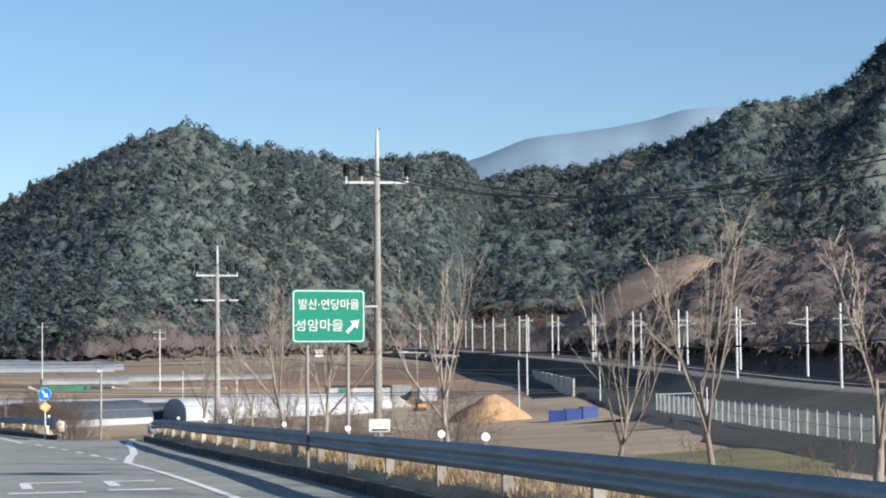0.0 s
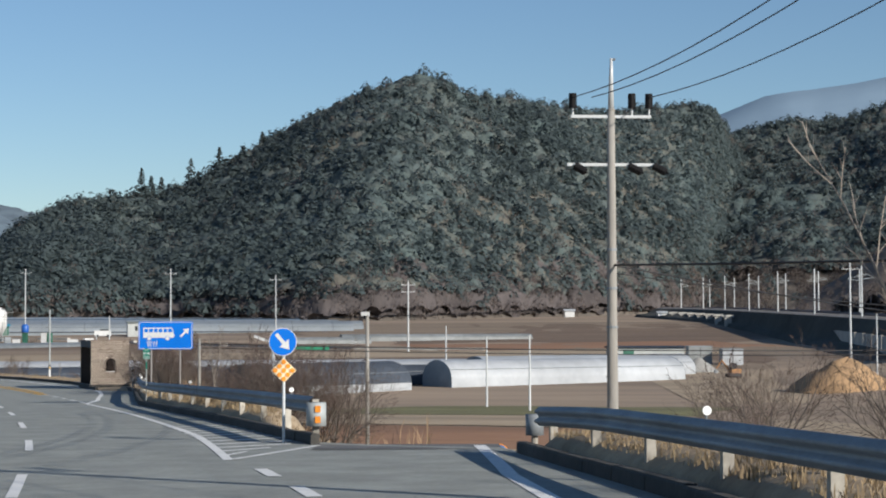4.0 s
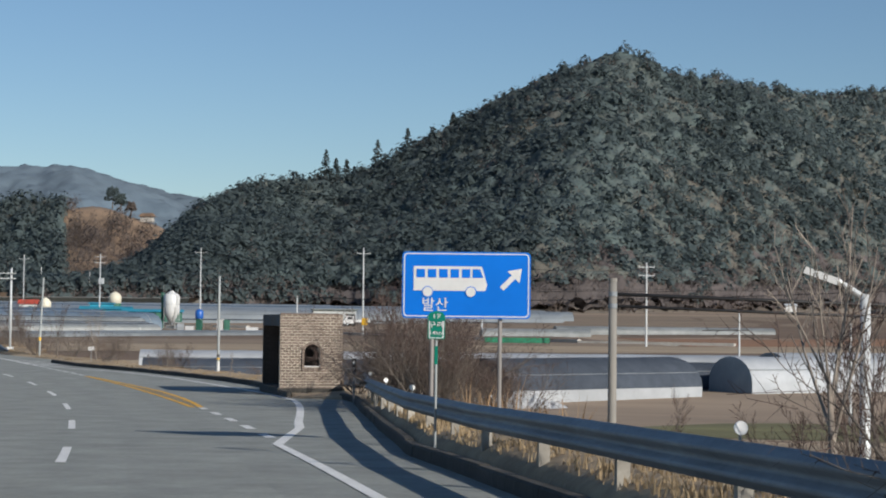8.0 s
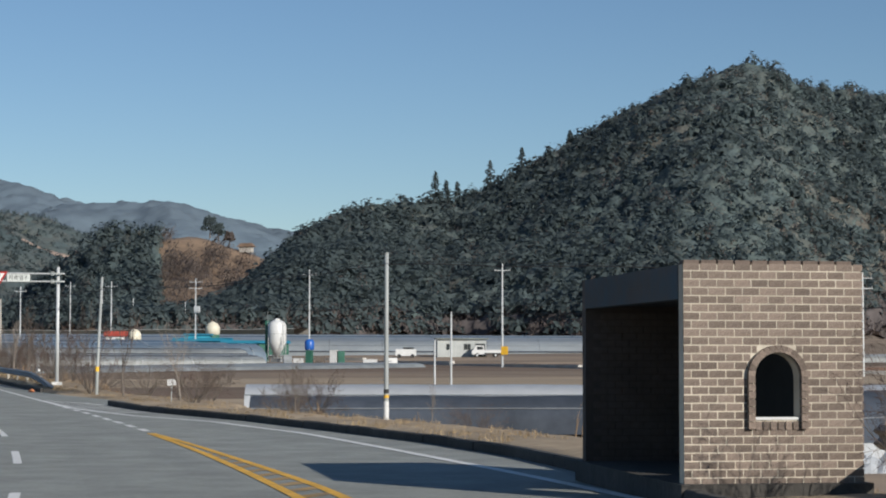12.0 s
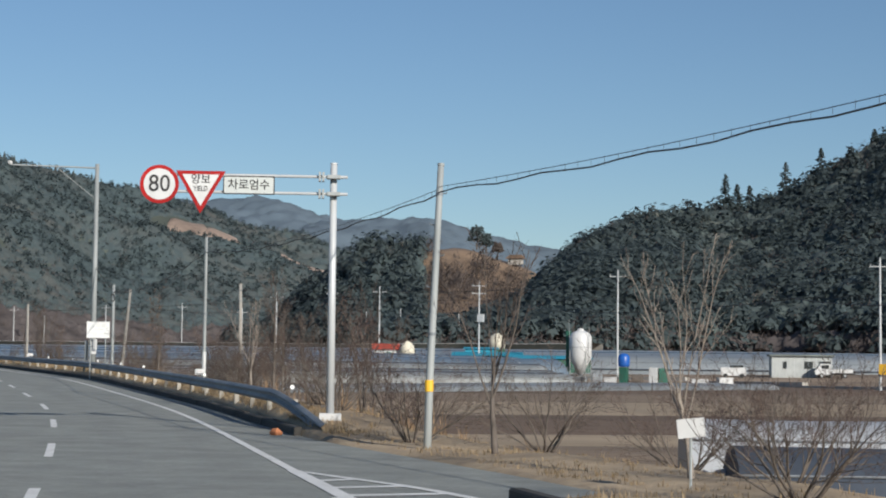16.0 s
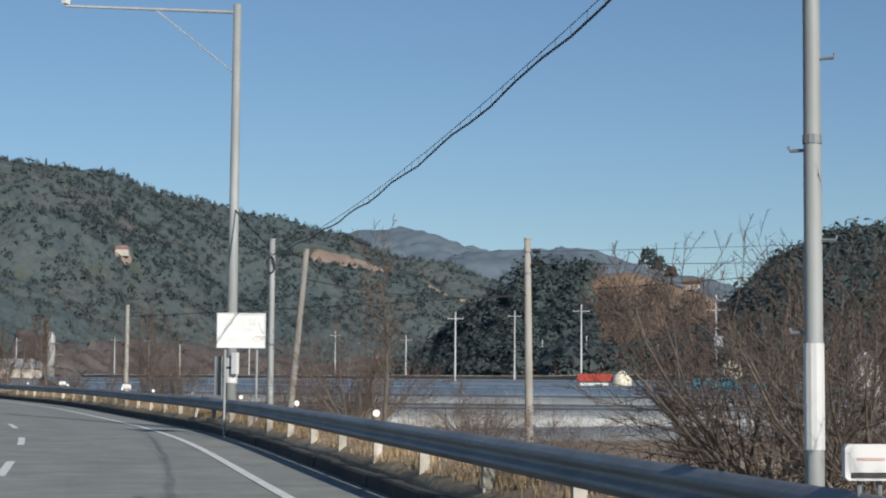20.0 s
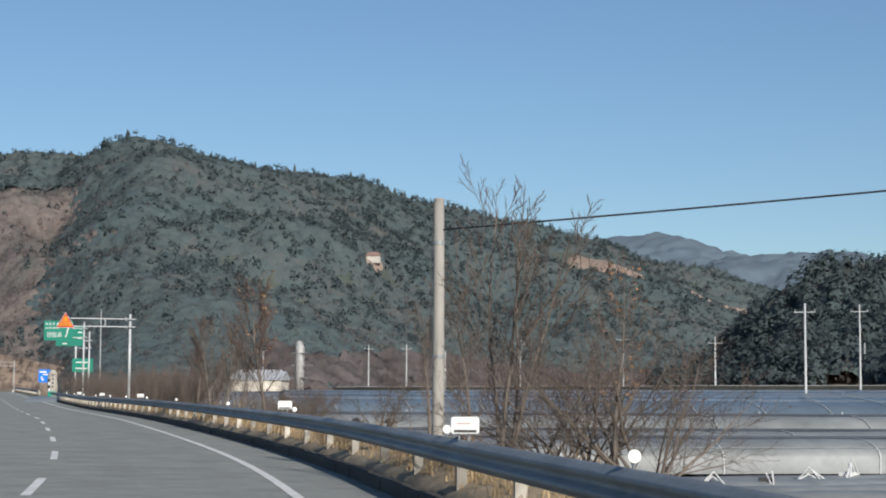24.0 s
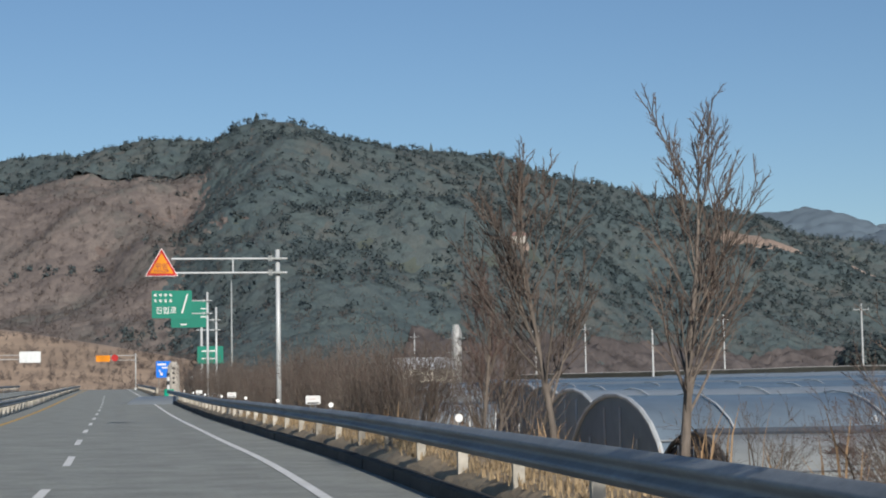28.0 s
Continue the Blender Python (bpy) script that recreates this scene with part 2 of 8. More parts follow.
def forest(name, dark, light, brown, cell, share):
    """The roof of a wood from afar: every crown has its own tint, some are leafless, each is a soft dome with fine grain."""
    m = bpy.data.materials.new(name)
    m.use_nodes = True
    nd, lk = m.node_tree.nodes, m.node_tree.links
    b = nd["Principled BSDF"]
    pos = nd.new("ShaderNodeNewGeometry").outputs["Position"]
    wob = nd.new("ShaderNodeTexNoise")
    wob.inputs["Scale"].default_value = 0.5
    lk.new(pos, wob.inputs["Vector"])
    add = nd.new("ShaderNodeVectorMath")
    add.operation = "MULTIPLY_ADD"
    add.inputs[1].default_value = (cell * 0.5,) * 3
    lk.new(wob.outputs["Color"], add.inputs[0])
    lk.new(pos, add.inputs[2])
    vor = nd.new("ShaderNodeTexVoronoi")
    vor.inputs["Scale"].default_value = 1.0 / cell
    lk.new(add.outputs[0], vor.inputs["Vector"])
    sep = nd.new("ShaderNodeSeparateColor")
    lk.new(vor.outputs["Color"], sep.inputs[0])
    tint = nd.new("ShaderNodeMix")
    tint.data_type = "RGBA"
    tint.inputs[6].default_value, tint.inputs[7].default_value = (*dark, 1), (*light, 1)
    lk.new(sep.outputs[0], tint.inputs[0])
    # leafless crowns stand in loose patches
    pat = nd.new("ShaderNodeTexNoise")
    pat.inputs["Scale"].default_value = 0.014
    pat.inputs["Detail"].default_value = 4
    lk.new(pos, pat.inputs["Vector"])
    mr = nd.new("ShaderNodeMapRange")
    mr.inputs[1].default_value, mr.inputs[2].default_value = 0.42, 0.68
    mr.inputs[3].default_value, mr.inputs[4].default_value = 0.0, 2.0 * share
    lk.new(pat.outputs[0], mr.inputs[0])
    mul = nd.new("ShaderNodeMath")
    mul.operation = "MULTIPLY"
    lk.new(mr.outputs[0], mul.inputs[0])
    lk.new(sep.outputs[1], mul.inputs[1])
    mul.use_clamp = True
    bare = nd.new("ShaderNodeMix")
    bare.data_type = "RGBA"
    bare.inputs[7].default_value = (*brown, 1)
    lk.new(mul.outputs[0], bare.inputs[0])
    lk.new(tint.outputs[2], bare.inputs[6])
    fine = nd.new("ShaderNodeTexNoise")
    fine.inputs["Scale"].default_value = 1.1
    fine.inputs["Detail"].default_value = 5
    lk.new(pos, fine.inputs["Vector"])
    fr = nd.new("ShaderNodeMapRange")
    fr.inputs[1].default_value, fr.inputs[2].default_value = 0.3, 0.7
    fr.inputs[3].default_value, fr.inputs[4].default_value = 0.84, 1.16
    lk.new(fine.outputs[0], fr.inputs[0])
    vm = nd.new("ShaderNodeVectorMath")
    vm.operation = "SCALE"
    lk.new(bare.outputs[2], vm.inputs[0])
    lk.new(fr.outputs[0], vm.inputs["Scale"])
    lk.new(vm.outputs[0], b.inputs["Base Color"])
    b.inputs["Roughness"].default_value = 0.95
    b.inputs["Specular IOR Level"].default_value = 0.1
    bp = nd.new("ShaderNodeBump")
    bp.invert = True
    bp.inputs["Strength"].default_value = 0.35
    bp.inputs["Distance"].default_value = cell * 0.4
    lk.new(vor.outputs["Distance"], bp.inputs["Height"])
    b2 = nd.new("ShaderNodeBump")
    b2.inputs["Strength"].default_value = 0.3
    b2.inputs["Distance"].default_value = 0.4
    lk.new(fine.outputs[0], b2.inputs["Height"])
    lk.new(bp.outputs[0], b2.inputs["Normal"])
    lk.new(b2.outputs[0], b.inputs["Normal"])
    return m


# both pine canopies carry the same bluish haze in their tints
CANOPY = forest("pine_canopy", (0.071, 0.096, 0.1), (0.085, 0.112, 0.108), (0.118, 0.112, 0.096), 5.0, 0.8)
CANOPY_B = forest("far_hazed_canopy", (0.062, 0.085, 0.092), (0.074, 0.098, 0.1), (0.096, 0.098, 0.092), 6.0, 0.5)
CANOPY_BROWN = forest("leafless_canopy", (0.128, 0.109, 0.103), (0.172, 0.145, 0.132), (0.095, 0.106, 0.098), 5.5, 0.55)
SCRUB = mat("leafless_scrub", (0.1, 0.087, 0.085), (0.083, 0.074, 0.073), 0.95, scale=0.5, big=0.35, bump=1.0, bscale=1.2, spec=0.1, detail=8)
# far needles, likewise paled and blued for haze
PINE_B = mat("far_hazed_needles", (0.1, 0.13, 0.134), (0.086, 0.113, 0.12), 0.9, scale=0.05, big=0.2, island=0.05, thin=0.5, spec=0.15, detail=3)
BROWNWOOD = mat("leafless_wood", (0.21, 0.176, 0.158), (0.165, 0.141, 0.13), 0.95, scale=0.1, big=0.2, island=0.12, thin=0.6, spec=0.15, detail=3)
HILL_SOIL = mat("forest_floor", (0.13, 0.11, 0.092), (0.095, 0.083, 0.073), 0.95, scale=0.12, big=0.35, bump=0.8)
HILL_MIX = mat("ridge_floor", (0.085, 0.1, 0.082), (0.06, 0.074, 0.062), 0.95, scale=0.05, big=0.3, bump=0.4)
HILL_BROWN = mat("bare_hillside", (0.19, 0.14, 0.12), (0.125, 0.098, 0.086), 0.95, scale=0.05, big=0.3, bump=0.4)
ORANGE_GRASS = mat("tawny_hill_grass", (0.23, 0.16, 0.105), (0.16, 0.112, 0.078), 0.95, scale=0.3, big=0.3, bump=0.6)
BALLAST = mat("track_ballast", (0.26, 0.235, 0.205), (0.17, 0.155, 0.14), 0.95, scale=2.0, big=0.2, bump=0.5)
# scrub tone darkened further to hold the shade of the banks' slopes
BANK = mat("shade_dark_scrub", (0.052, 0.054, 0.044), (0.03, 0.032, 0.027), 0.95, scale=0.5, big=0.4, bump=0.8)
VINYL = mat("milky_greenhouse_film", (0.4, 0.44, 0.47), (0.31, 0.35, 0.385), 0.3, scale=0.5, stretch=(0.4, 0.4, 1), big=0.2, bump=0.15, bscale=1.5, thin=0.4)
VINYL_WHITE = mat("white_greenhouse_film", (0.56, 0.585, 0.61), (0.45, 0.475, 0.5), 0.35, scale=0.6, big=0.18, bump=0.18, bscale=1.5, thin=0.3)
VINYL_BLUE = mat("bluish_greenhouse_film", (0.25, 0.32, 0.39), (0.19, 0.25, 0.315), 0.25, scale=0.6, big=0.22, bump=0.18, bscale=1.5, thin=0.4)
SHADE_NET = mat("dark_shade_net", (0.06, 0.072, 0.092), (0.042, 0.052, 0.068), 0.8, scale=1.2, big=0.25, bump=0.2, spec=0.2)
FILM_DIRTY = mat("dusty_film", (0.25, 0.265, 0.265), (0.165, 0.178, 0.178), 0.5, scale=0.7, big=0.3, bump=0.25, bscale=2)
TEAL = mat("teal_roof_sheet", (0.03, 0.3, 0.42), (0.02, 0.24, 0.34), 0.5, scale=0.8, big=0.15)
BLUE_SHEET = mat("blue_tarpaulin", (0.012, 0.045, 0.2), (0.01, 0.035, 0.15), 0.6)
ROOF_RED = mat("red_roof", (0.42, 0.07, 0.045), (0.33, 0.055, 0.035), 0.7)
SAND = mat("sand_heap", (0.36, 0.23, 0.125), (0.29, 0.185, 0.1), 0.95, scale=1.2, big=0.2, bump=0.5)
GLASS_DARK = mat("dark_window", (0.03, 0.035, 0.04), (0.04, 0.045, 0.05), 0.1)
DELIN_YELLOW = mat("yellow_paint", (0.72, 0.42, 0.03), (0.65, 0.36, 0.03), 0.5)
STONE = mat("grey_stone", (0.4, 0.37, 0.33), (0.3, 0.28, 0.25), 0.9, scale=2, bump=0.3)

POST_GREY = mat("weathered_post_paint", (0.27, 0.25, 0.235), (0.2, 0.185, 0.175), 0.75, 0.1, scale=4, stretch=(1, 1, 0.3), big=0.2)
MESH_GREY = mat("grey_end_mesh", (0.36, 0.39, 0.41), (0.27, 0.3, 0.32), 0.8, scale=0.8, big=0.25, bump=0.1, thin=0.5)
ROAD_AXIS = [
    (5.54, -35.57, 0.60),
    (1.78, -11.87, 0.20),
    (-1.99, 11.83, -0.20),
    (-7.13, 35.26, -0.75),
    (-13.34, 58.44, -1.31),
    (-20.64, 81.29, -1.81),
    (-28.94, 103.81, -2.29),
    (-37.85, 126.09, -2.82),
    (-47.58, 148.03, -3.19),
    (-58.54, 169.38, -3.38),
    (-70.72, 190.06, -3.44),
    (-83.72, 210.23, -3.34),
    (-97.36, 229.98, -3.07),
    (-112.01, 248.97, -2.69),
    (-126.98, 267.65, -2.31),
    (-143.13, 285.37, -1.94),
    (-159.89, 302.54, -1.54),
    (-189.75, 330.48, -0.92),
    (-209.18, 347.76, -0.55),
    (-238.33, 373.68, -0.02),
    (-272.77, 404.33, 0.78),
    (-317.75, 444.04, 1.87),
    (-377.67, 497.04, 3.30),
    (-452.57, 563.43, 4.90),
    (-542.47, 642.93, 6.20),
]


# ---- building tools ----
class Geo:
    """Collects the faces of one mesh."""

    def __init__(self):
        self.v, self.f = [], []

    def add(self, verts, faces):
        k = len(self.v)
        self.v.extend(tuple(p) for p in verts)
        self.f.extend(tuple(i + k for i in q) for q in faces)
        return self

    def box(self, c, size, m=None):
        sx, sy, sz = (d / 2 for d in size)
        pts = [Vector((x, y, z)) for z in (-sz, sz) for x, y in ((-sx, -sy), (sx, -sy), (sx, sy), (-sx, sy))]
        pts = [(m @ p if m else p) + Vector(c) for p in pts]
        return self.add(pts, [(3, 2, 1, 0), (4, 5, 6, 7), (0, 1, 5, 4), (1, 2, 6, 5), (2, 3, 7, 6), (3, 0, 4, 7)])

    def tube(self, pts, radii, n=6, cap=True):
        pts = [Vector(p) for p in pts]
        rings = []
        side = None
        for i, p in enumerate(pts):
            d = (pts[min(i + 1, len(pts) - 1)] - pts[max(i - 1, 0)])
            if d.length < 1e-6:
                d = Vector((0, 0, 1))
            d.normalize()
            if side is None:
                side = d.cross(Vector((0, 0, 1)) if abs(d.z) < 0.9 else Vector((1, 0, 0)))
            side = (side - d * side.dot(d)).normalized()
            up = d.cross(side)
            r = radii[i] if hasattr(radii, "__len__") else radii
            rings.append([p + side * (r * math.cos(2 * math.pi * k / n)) + up * (r * math.sin(2 * math.pi * k / n)) for k in range(n)])
        faces = []
        for i in range(len(rings) - 1):
            for k in range(n):
                a, b = i * n + k, i * n + (k + 1) % n
                faces.append((a, b, b + n, a + n))
        if cap:
            faces.append(tuple(range(n))[::-1])
            faces.append(tuple(range((len(rings) - 1) * n, len(rings) * n)))
        return self.add([p for r in rings for p in r], faces)

    def plate(self, outline, depth, m):
        """A flat plate with that outline in its own x and z, its face towards -y."""
        n = len(outline)
        pts = [m @ Vector((x, 0, z)) for x, z in outline] + [m @ Vector((x, depth, z)) for x, z in outline]
        faces = [tuple(range(n)), tuple(range(2 * n - 1, n - 1, -1))]
        faces += [(i, i + n, (i + 1) % n + n, (i + 1) % n) for i in range(n)]
        return self.add(pts, faces)

    def ob(self, name, material=None, parent=None, label="", smooth=False):
        me = bpy.data.meshes.new(name)
        me.from_pydata(self.v, [], self.f)
        if material:
            me.materials.append(material)
        if smooth:
            me.polygons.foreach_set("use_smooth", [True] * len(me.polygons))
        me.update()
        o = new(name, me)
        if parent:
            o.parent = parent
        if label:
            o["label"] = label
        return o


def thing(name, place, label, category, group="", turn=0.0, kind=""):
    """The empty that holds a thing's parts; the parts are built in its own frame."""
    e = new(name)
    e.matrix_world = pose(*place, 0, 0, turn)
    return tagged(e, label, category, group, kind)


def ring2(r, n=28, a0=0.0):
    return [(r * math.cos(a0 + 2 * math.pi * k / n), r * math.sin(a0 + 2 * math.pi * k / n)) for k in range(n)]


def round_rect(w, h, r=0.08, n=4):
    out = []
    for cx, cz, a in ((w / 2 - r, h / 2 - r, 0), (-w / 2 + r, h / 2 - r, 90), (-w / 2 + r, -h / 2 + r, 180), (w / 2 - r, -h / 2 + r, 270)):
        out += [(cx + r * math.cos(radians(a + 90 * k / n)), cz + r * math.sin(radians(a + 90 * k / n))) for k in range(n + 1)]
    return out


def lettering(text, height, m, material, parent, label="", wide=1.0):
    """Words in the built-in font, as a thin mesh that faces -y in the frame m."""
    cu = bpy.data.curves.new("lettering", "FONT")
    cu.body, cu.size, cu.align_x, cu.align_y = text, height * 1.3, "CENTER", "CENTER"
    cu.resolution_u = 3
    cu.extrude = 0.003
    cu.offset = 0.006 * height
    tmp = bpy.data.objects.new("lettering", cu)
    me = bpy.data.meshes.new_from_object(tmp)
    bpy.data.objects.remove(tmp)
    me.transform(m @ Matrix.Rotation(radians(90), 4, "X") @ Matrix.Diagonal((wide, 1, 1, 1)))
    me.materials.append(material)
    o = new("lettering", me)
    o.parent = parent
    if label:
        o["label"] = label
    return o


def spline(ctl, step=2.0):
    pts = [Vector(p) for p in ctl]
    pts = [pts[0] * 2 - pts[1]] + pts + [pts[-1] * 2 - pts[-2]]
    out = []
    for a, b, c, d in zip(pts, pts[1:], pts[2:], pts[3:]):
        n = max(2, int((c - b).length / step))
        for i in range(n):
            t = i / n
            out.append(0.5 * ((2 * b) + (c - a) * t + (2 * a - 5 * b + 4 * c - d) * t * t + (3 * b - a - 3 * c + d) * t ** 3))
    out.append(pts[-2].copy())
    return out


AX = np.array([tuple(p) for p in spline(ROAD_AXIS, 2.0)])
RUN = np.concatenate(([0], np.cumsum(np.hypot(np.diff(AX[:, 0]), np.diff(AX[:, 1]))))) - 36.0


def road(s, o=0.0, dz=0.0):
    """The place s metres along the road, o metres right of its axis, dz above its surface."""
    x, y, z = (np.interp(s, RUN, AX[:, k]) for k in range(3))
    x1, y1 = (np.interp(s + 1.5, RUN, AX[:, k]) - np.interp(s - 1.5, RUN, AX[:, k]) for k in range(2))
    n = math.hypot(x1, y1)
    return Vector((x + y1 / n * o, y - x1 / n * o, z + dz))


def heading(s):
    """The road's direction, in degrees from east."""
    a, b = road(s - 1), road(s + 1)
    return math.degrees(math.atan2(b.y - a.y, b.x - a.x))


def along(pairs):
    """An offset that changes along the road, from pairs of run and offset."""
    xs, ys = [p[0] for p in pairs], [p[1] for p in pairs]
    return lambda s: float(np.interp(s, xs, ys))


def nearest(x, y):
    """Run and offset of places, as arrays."""
    x, y = np.atleast_1d(x), np.atleast_1d(y)
    a = AX[::2]
    run = RUN[::2]
    d = (x[:, None] - a[None, :, 0]) ** 2 + (y[:, None] - a[None, :, 1]) ** 2
    k = np.clip(d.argmin(1), 1, len(a) - 2)
    tx, ty = a[k + 1, 0] - a[k - 1, 0], a[k + 1, 1] - a[k - 1, 1]
    n = np.hypot(tx, ty)
    return run[k], ((x - a[k, 0]) * ty - (y - a[k, 1]) * tx) / n, a[k, 2]


def field_z(x, y):
    """Height of the valley floor; it sags between the road and the railway."""
    h = float(np.interp(y, [-200, 120, 200, 300, 400, 450, 520, 700, 3000], [-4.4, -4.6, -4.9, -3.6, -2.9, -1.3, 1.0, 4.0, 12.0]))
    sag = float(np.interp(y, [60, 120, 200, 250, 310, 380], [0.0, 0.8, 1.1, 1.2, 0.6, 0.0])) * float(np.interp(x, [8, 20], [1.0, 0.0]))
    return h - sag


def ribbon(name, stations, left, right, dz, material, parent=None, cols=1):
    g = Geo()
    rows = []
    for s in stations:
        l, r = left(s), right(s)
        rows.append([road(s, l + (r - l) * k / cols, dz) for k in range(cols + 1)])
    g.v = [tuple(p) for r in rows for p in r]
    w = cols + 1
    g.f = [(i * w + k, i * w + k + 1, (i + 1) * w + k + 1, (i + 1) * w + k) for i in range(len(rows) - 1) for k in range(cols)]
    return g.ob(name, material, parent)


def const(v):
    return lambda s: v

# ---- road, kerbs, verges, ground ----
KERB_O = along([(-40, 4.5), (25, 4.55), (45, 5.0), (60, 5.6), (79, 7.1), (80, 7.2)])
KERB_B = along([(84.5, 4.2), (95, 4.05), (110, 4.0), (125, 4.25), (136, 5.4), (148, 6.9), (156, 8.1), (160, 8.3)])
KERB_C = along([(160, 6.6), (164, 6.75), (166, 7.4), (175, 7.9), (182, 7.75), (190, 7.1), (198, 6.4), (206, 5.05), (210.4, 4.62), (216, 4.42)])
KERB_D = along([(234, 4.1), (245, 3.95), (530, 3.95)])
RIGHT = along([(-40, 4.55), (25, 4.6), (45, 5.1), (60, 5.7), (79, 7.2), (83, 7.4), (84.5, 4.3), (95, 4.1), (110, 4.05), (125, 4.3), (136, 5.5), (148, 7.0),
               (158, 8.4), (159, 6.7), (164, 6.85), (166, 7.5), (175, 8.0), (182, 7.85), (190, 7.2), (198, 6.5), (206, 5.15), (210.4, 4.72), (215.9, 4.52), (217.6, 6.1),
               (222, 5.7), (228, 4.95), (233.5, 4.25), (238, 4.0), (900, 4.0)])
ss = list(np.arange(-34, 850, 2.0))
tagged(ribbon("road", ss, const(-16.5), RIGHT, 0, ASPHALT, cols=6), "grey asphalt four-lane road with worn tyre tracks", "road", kind="structure")
# darker wheel tracks
for o in (0.0, 1.7):
    tagged(ribbon("worn_track", ss, const(o - 0.3), const(o + 0.3), 0.0015, TYRE_MARK), "darker worn wheel track in asphalt", "road", kind="structure")

marks = tagged(new("lane_marking"), "white and yellow painted lane lines", "road marking", kind="structure")


def line(stations, o, w=0.15, m=LINE, name="line"):
    f = o if callable(o) else const(o)
    return ribbon(name, stations, lambda s: f(s) - w / 2, lambda s: f(s) + w / 2, 0.009, m, marks)


def rng(a, b, step=1.5):
    n = max(2, int((b - a) / step) + 1)
    return [a + (b - a) * i / (n - 1) for i in range(n)]


EDGE = 2.5
line(rng(-34, 50.6), EDGE, 0.16)
line(rng(50.4, 83), along([(50.4, 2.5), (52.1, 2.72), (56.3, 3.22), (58, 3.52), (62.2, 4.05), (67, 4.65), (73.5, 5.45), (81.5, 6.88), (83, 7.15)]), 0.24)
line(rng(79, 129), along([(79, 2.0), (90, 2.4), (129, 2.42)]), 0.17)
line(rng(79.2, 84), along([(79, 2.0), (84, 4.2)]), 0.16)
line(rng(128.8, 203.6), along([(128.8, 2.42), (132.3, 2.97), (136.3, 3.65), (140, 4.05), (145, 4.72), (148.5, 5.2), (154, 5.95), (158, 6.4), (162, 6.54), (169, 6.5), (177, 6.32), (188, 6.1), (198, 5.2), (203.6, 3.7)]), 0.21)
line(rng(203.6, 223, 1.0), along([(203.6, 3.7), (208.4, 3.0), (213, 2.58), (223, 2.5)]), 0.22)
line(rng(216.2, 222.6, 1.0), along([(216.2, 4.25), (219, 3.75), (222.6, 2.6)]), 0.17)
line(rng(223, 830), EDGE, 0.16)
for k in range(-7, 40):
    a = 60.3 - 2.5 + 13 * k
    line(rng(a, a + 5), -1.25, 0.15, name="dash")
for k in range(6):
    line(rng(53.2 + 4.2 * k, 55.2 + 4.2 * k), 2.46 - 0.045 * k, 0.2, name="dash")
for k in range(5):
    line(rng(131.4 + 4.4 * k, 133.4 + 4.4 * k - (0.7 if k == 4 else 0)), 2.55, 0.2, name="dash")
for k in range(9):
    line(rng(190.5 + 3.1 * k, 192.3 + 3.1 * k), 2.45, 0.2, name="dash")
# a slim yellow lens of two lines and worn hatching parts the bay from the lane
LENS = along([(150.6, 2.58), (155, 2.74), (160, 2.87), (167, 2.93), (177, 2.66), (189, 2.42)])
line(rng(150.6, 189), 2.33, 0.16, LINE_YELLOW)
line(rng(150.6, 189), LENS, 0.16, LINE_YELLOW)
for k in range(22):
    a = 151.2 + 1.25 * k
    g = Geo()
    g.add([road(a, 2.4, 0.009), road(a + 0.5, 2.4, 0.009), road(a + 1.1, LENS(a + 1) - 0.07, 0.009), road(a + 0.6, LENS(a + 1) - 0.07, 0.009)], [(0, 1, 2, 3)])
    g.ob("stripe", WORN_YELLOW, marks)
line(rng(-34, 830, 4), -4.85, 0.15, LINE_YELLOW)
line(rng(-34, 830, 4), -15.2, 0.15)
for k in range(-2, 40):
    a = 50 + 13 * k
    line(rng(a, a + 5), -11.6, 0.15, name="dash")
# hatching on the two traffic islands
for s0, s1, lo, hi in ((80.5, 96, along([(79, 2.1), (129, 2.65)]), along([(80.5, 2.6), (84, 4.0), (129, 4.0)])),
                       (206.8, 221.5, along([(203.6, 3.8), (208.4, 3.1), (213, 2.66), (223, 2.55)]), along([(206, 4.7), (210, 4.3), (216.2, 4.2), (219, 3.7), (222.6, 2.6)]))):
    s = s0
    while s < s1:
        g = Geo()
        a, b = lo(s), hi(s)
        rake = 1.28 if s0 < 200 else 0.35
        if s0 > 200:
            b = hi(s + 0.5)
        if b - a > 0.3:
            g.add([road(s, a, 0.009), road(s + 0.32, a, 0.009), road(s + rake + 0.32, b, 0.009), road(s + rake, b, 0.009)], [(0, 1, 2, 3)])
            g.ob("stripe", LINE, marks)
        s += 1.5
# worn painted word on the exit lane, broken strokes only
for s, o, w, l in ((19.5, 0.1, 1.2, 0.25), (21, 0.2, 0.2, 1.6), (23.0, 0.1, 1.3, 0.25), (25.2, 0.25, 0.9, 0.3), (26.6, 0.1, 0.2, 1.7), (28.6, 0.1, 1.1, 0.25),
                   (33, -0.3, 1.3, 0.5), (35, -0.6, 0.2, 2.4), (33.5, 1.3, 1.1, 0.5), (35.5, 1.0, 0.22, 2.0), (37.5, -0.1, 1.2, 0.4), (37.5, 1.4, 1.0, 0.4)):
    g = Geo()
    g.add([road(s, o - w / 2, 0.008), road(s, o + w / 2, 0.008), road(s + l, o + w / 2, 0.008), road(s + l, o - w / 2, 0.008)], [(0, 1, 2, 3)])
    g.ob("worn_stroke", LINE, marks)


